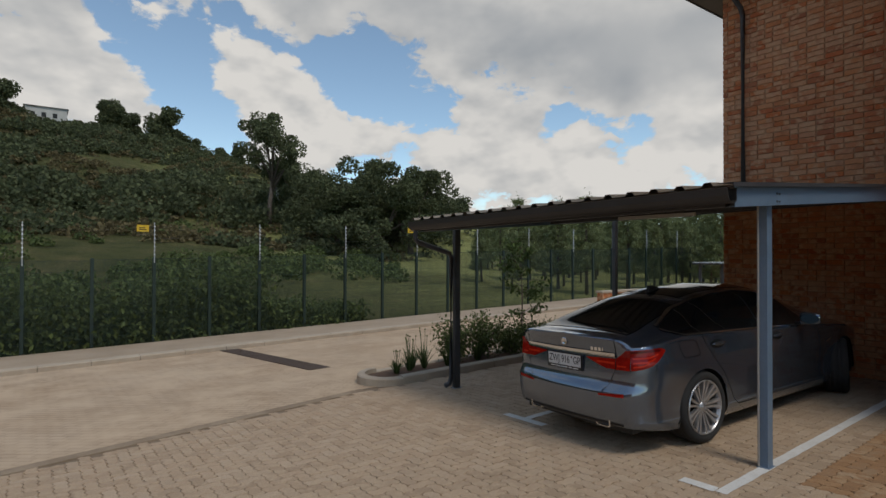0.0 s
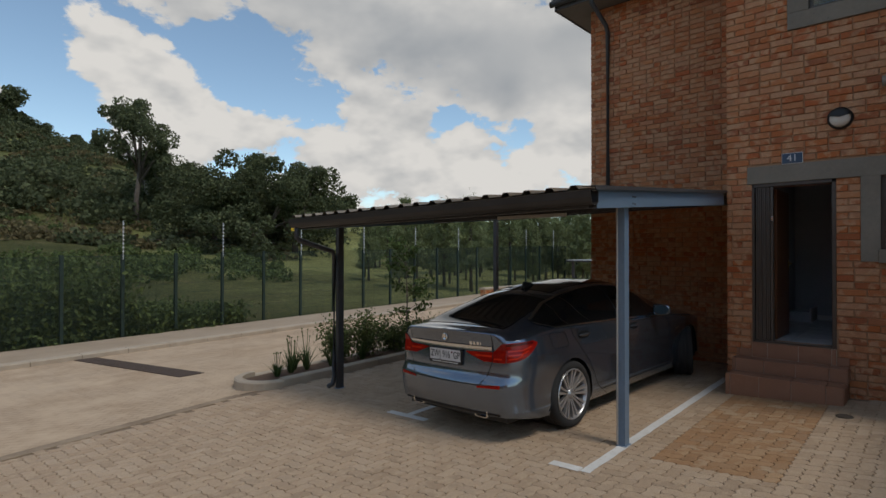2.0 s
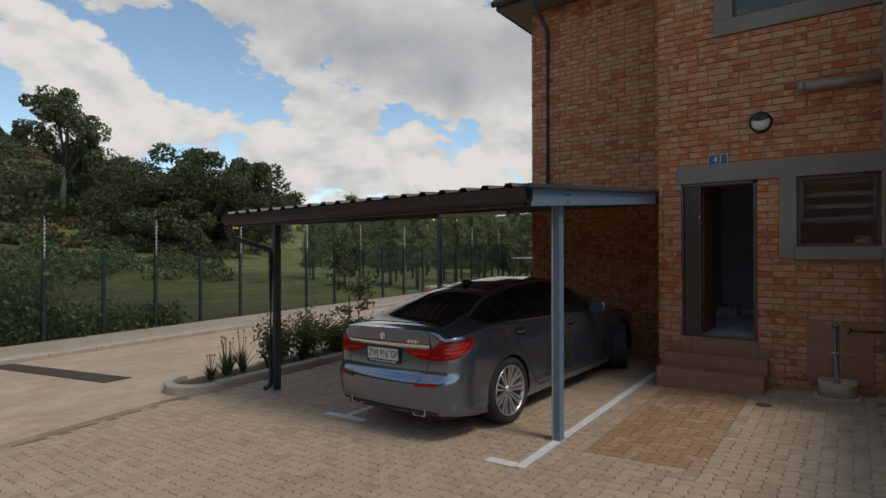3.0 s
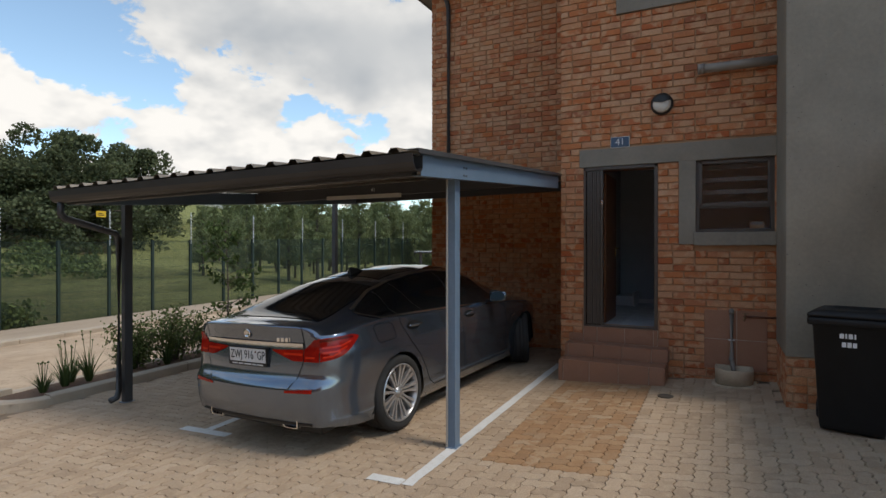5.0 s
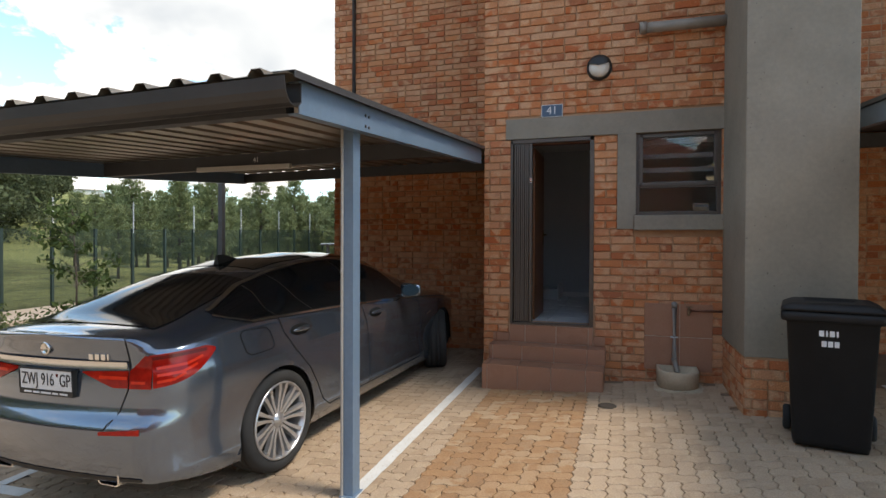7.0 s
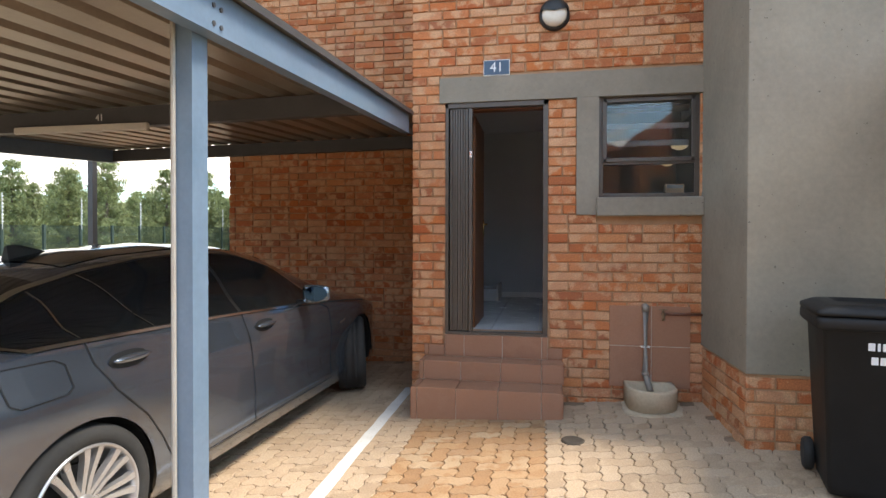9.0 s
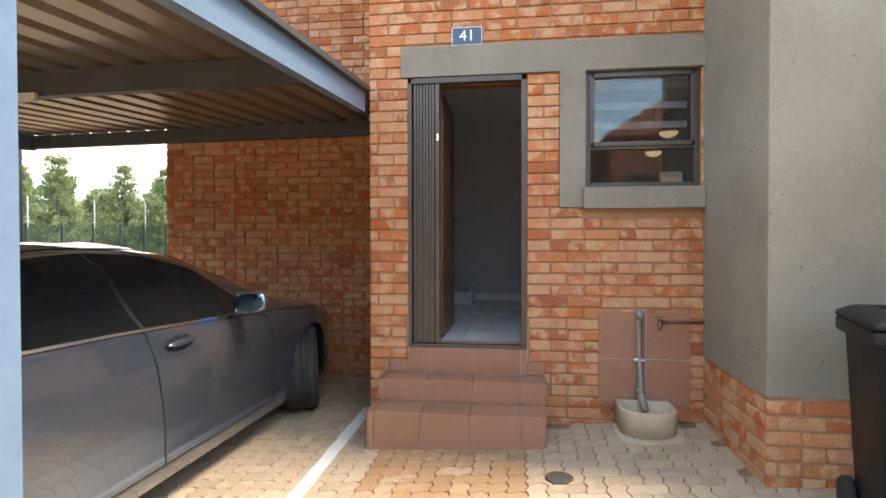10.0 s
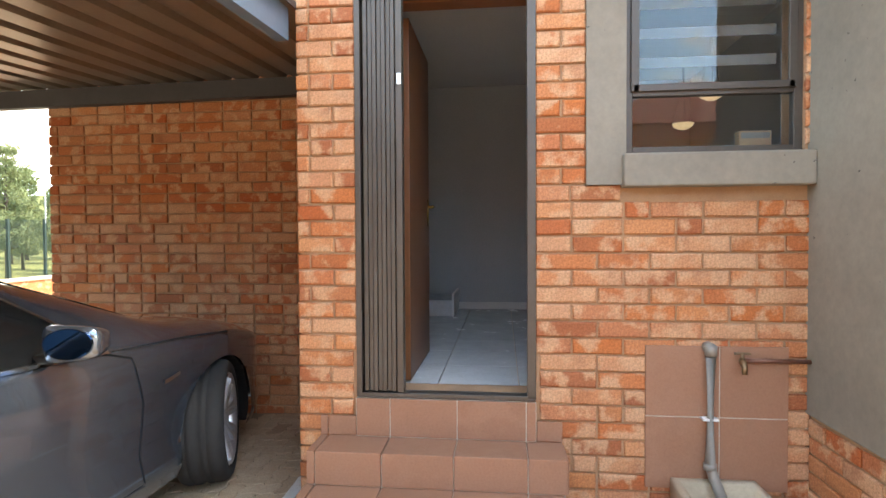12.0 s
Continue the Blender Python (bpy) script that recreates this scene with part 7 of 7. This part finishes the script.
def facing_minus_x(x):
    # along s the wall runs in -y
    return lambda s, z, d: Matrix.Translation((x + d, s, z)) @ Matrix(((0, 1, 0, 0), (-1, 0, 0, 0), (0, 0, 1, 0), (0, 0, 0, 1)))


def facing_plus_y(y):
    return lambda s, z, d: Matrix.Translation((s, y - d, z)) @ Matrix.Rotation(math.pi, 4, "Z")


def facing_minus_y(y):
    return lambda s, z, d: Matrix.Translation((s, y + d, z))


band_holes = [DOOR, (FY0, 1.905, 2.853, 3.085), (WIN[0], 0.65, 1.80, 2.87), (FY0, 0.475, 1.785, 1.95), (FY0, 1.42, 4.86, 6.55), (DOOR[0] - 0.02, DOOR[1] + 0.02, 0.4, 0.9)]
brick_wall(wall_front, facing_minus_x(FX), FY0 - 0.02, FY1, -0.02, TOP_Z, band_holes, lambda s, z: z < 2.86, 1)
brick_wall(wall_recess, facing_minus_x(RX), FY1, RY1, -0.16, TOP_Z, [], lambda s, z: 0.9 < z < 2.95, 2)
brick_wall(plinth, facing_minus_x(PX0 + 0.006), PY0 + 0.006, PY1 - 0.006, 0.125, 0.65, [], lambda s, z: True, 3)
brick_wall(plinth, facing_plus_y(PY1 - 0.006), PX0 + 0.04, FX - 0.005, 0.125, 0.65, [], lambda s, z: True, 4)
brick_wall(wall_next, facing_minus_x(RX), -5.5, PY0 - 0.02, -0.1, TOP_Z, [], lambda s, z: False, 5)
# toothed outer corners
brick_wall(wall_return, facing_plus_y(FY1), FX + 0.04, RX - 0.04, -0.02, TOP_Z, [], lambda s, z: False, 6)
brick_wall(wall_side, facing_plus_y(RY1), RX + 0.04, RX + 1.2, -0.16, TOP_Z, [], lambda s, z: False, 7)

# ---- roof tiles along the eave ----
for k in range(36):
    y = EY1 + 0.05 - 0.3 * (k + 1)
    if y < FY1:
        break
    for row in range(3):
        bm = bmesh.new()
        x = EX0 - 0.10 + 0.32 * row
        z = EZ + 0.215 + 0.32 * row * 0.52
        vs = []
        for i in range(7):
            t = i / 6
            h = 0.035 * math.sin(math.pi * t) if t < 1 else 0
            vs.append((bm.verts.new((x, y + 0.29 * t, z + h)), bm.verts.new((x + 0.36, y + 0.29 * t, z + h + 0.36 * 0.52))))
        for p, q in zip(vs, vs[1:]):
            bm.faces.new((p[0], q[0], q[1], p[1]))
        r = bmesh.ops.extrude_face_region(bm, geom=list(bm.faces))
        bmesh.ops.translate(bm, verts=[v for v in r["geom"] if isinstance(v, bmesh.types.BMVert)], vec=(0, 0, 0.014))
        part("roof_tile", bm, ROOF_TILE, roof)

# ---- paving blocks: a herringbone of zigzag-edged blocks ----
CELL, WAVE, GAP, CH = 0.115, 0.011, 0.0036, 0.0048


def paver_outline(cells_x, cells_y, i, j):
    """Outline of a block over a run of cells, in yard coordinates."""
    def wob(t):
        return WAVE * math.sin(2 * math.pi * t)
    pts = []
    for k in range(cells_x):
        pts += [(i + k, j), (i + k + 0.25, j + wob(0.25) / CELL), (i + k + 0.75, j + wob(0.75) / CELL)]
    for k in range(cells_y):
        pts += [(i + cells_x, j + k), (i + cells_x + wob(0.25) / CELL, j + k + 0.25), (i + cells_x + wob(0.75) / CELL, j + k + 0.75)]
    for k in range(cells_x, 0, -1):
        pts += [(i + k, j + cells_y), (i + k - 0.25, j + cells_y + wob(0.75) / CELL), (i + k - 0.75, j + cells_y + wob(0.25) / CELL)]
    for k in range(cells_y, 0, -1):
        pts += [(i, j + k), (i + wob(0.75) / CELL, j + k - 0.25), (i + wob(0.25) / CELL, j + k - 0.75)]
    return [(a * CELL, b * CELL) for a, b in pts]


def inset(pts, d):
    cx, cy = sum(p[0] for p in pts) / len(pts), sum(p[1] for p in pts) / len(pts)
    hx_, hy_ = max(p[0] for p in pts) - cx, max(p[1] for p in pts) - cy
    return [(cx + (x - cx) * (1 - d / hx_), cy + (y - cy) * (1 - d / hy_)) for x, y in pts]


def in_patch(x, y):
    return 5.175 < x < 8.05 and 0.92 < y < 1.955


def paver_geometry(pts, base_z, rng):
    o, t = inset(pts, GAP), inset(pts, GAP + CH)
    lift, tx, ty = rng.uniform(-0.0015, 0.0015), rng.uniform(-0.006, 0.006), rng.uniform(-0.006, 0.006)
    cx, cy = sum(p[0] for p in pts) / len(pts), sum(p[1] for p in pts) / len(pts)
    def z(x, y):
        return base_z(x, y) + lift + tx * (x - cx) + ty * (y - cy)
    n = len(pts)
    v = [(x, y, z(x, y) - 0.012) for x, y in o] + [(x, y, z(x, y) - CH) for x, y in o] + [(x, y, z(x, y)) for x, y in t]
    f = [tuple(range(2 * n, 3 * n))]
    for k in range(n):
        q = (k + 1) % n
        f += [(k, q, n + q, n + k), (n + k, n + q, 2 * n + q, 2 * n + k)]
    return v, f


rng = random.Random(12)
bulk = {0: ([], []), 1: ([], [])}
own = 0
flat_cache = {}
for i in range(int(-1.2 / CELL), int(10.5 / CELL)):
    for j in range(int(-3.2 / CELL), int(7.75 / CELL)):
        k = (i - j) % 4
        if k == 0:
            w, h, ii, jj = 2, 1, i, j
        elif k == 2:
            w, h, ii, jj = 1, 2, i, j - 1
        else:
            continue
        cx, cy = (ii + w / 2) * CELL, (jj + h / 2) * CELL
        if cy > strip_y(cx) - 0.13 or (cx > FX - 0.05 and cy < FY1 + 0.05) or (cx > RX - 0.05) or (PX0 - 0.02 < cx and PY0 < cy < PY1) or (cx > 8.05 and 0.8 < cy < 2.02):
            continue
        ends = [(ii + 0.5, jj + 0.5), (ii + w - 0.5, jj + h - 0.5)]
        warm_ends = [in_patch(p * CELL, q * CELL) for p, q in ends]
        if warm_ends[0] != warm_ends[1]:
            # blocks are cut in two along the patch's edge
            for (p, q), hot in zip(ends, warm_ends):
                v, f = paver_geometry(paver_outline(1, 1, int(math.floor(p)), int(math.floor(q))), ground_z, rng)
                V, F = bulk[1 if hot else 0]
                n = len(V)
                V += v
                F += [tuple(n + a for a in g) for g in f]
            continue
        warm = 1 if warm_ends[0] else 0
        if 6.0 < cx < 8.5 and -0.4 < cy < 2.2 and own < 290:
            key = (k, warm, rng.randrange(4))
            if key not in flat_cache:
                pts = paver_outline(w, h, 0, 0)
                v, f = paver_geometry(pts, lambda x, y: 0.02 * x - 0.05 * y, rng)
                me = bpy.data.meshes.new("paver")
                me.from_pydata(v, [], f)
                me.materials.append(PAVER_WARM if warm else PAVER)
                flat_cache[key] = me
            ob = new("paver", flat_cache[key])
            ob.parent = pavement
            ob.location = (ii * CELL, jj * CELL, ground_z(ii * CELL, jj * CELL))
            own += 1
            continue
        v, f = paver_geometry(paver_outline(w, h, ii, jj), ground_z, rng)
        V, F = bulk[warm]
        n = len(V)
        V += v
        F += [tuple(n + a for a in q) for q in f]
for warm, (V, F) in bulk.items():
    me = bpy.data.meshes.new("paving_blocks")
    me.from_pydata(V, [], F)
    me.materials.append(PAVER_WARM if warm else PAVER)
    ob = new("paving_blocks", me)
    ob.parent = pavement
    ob["kind"] = "stuff"
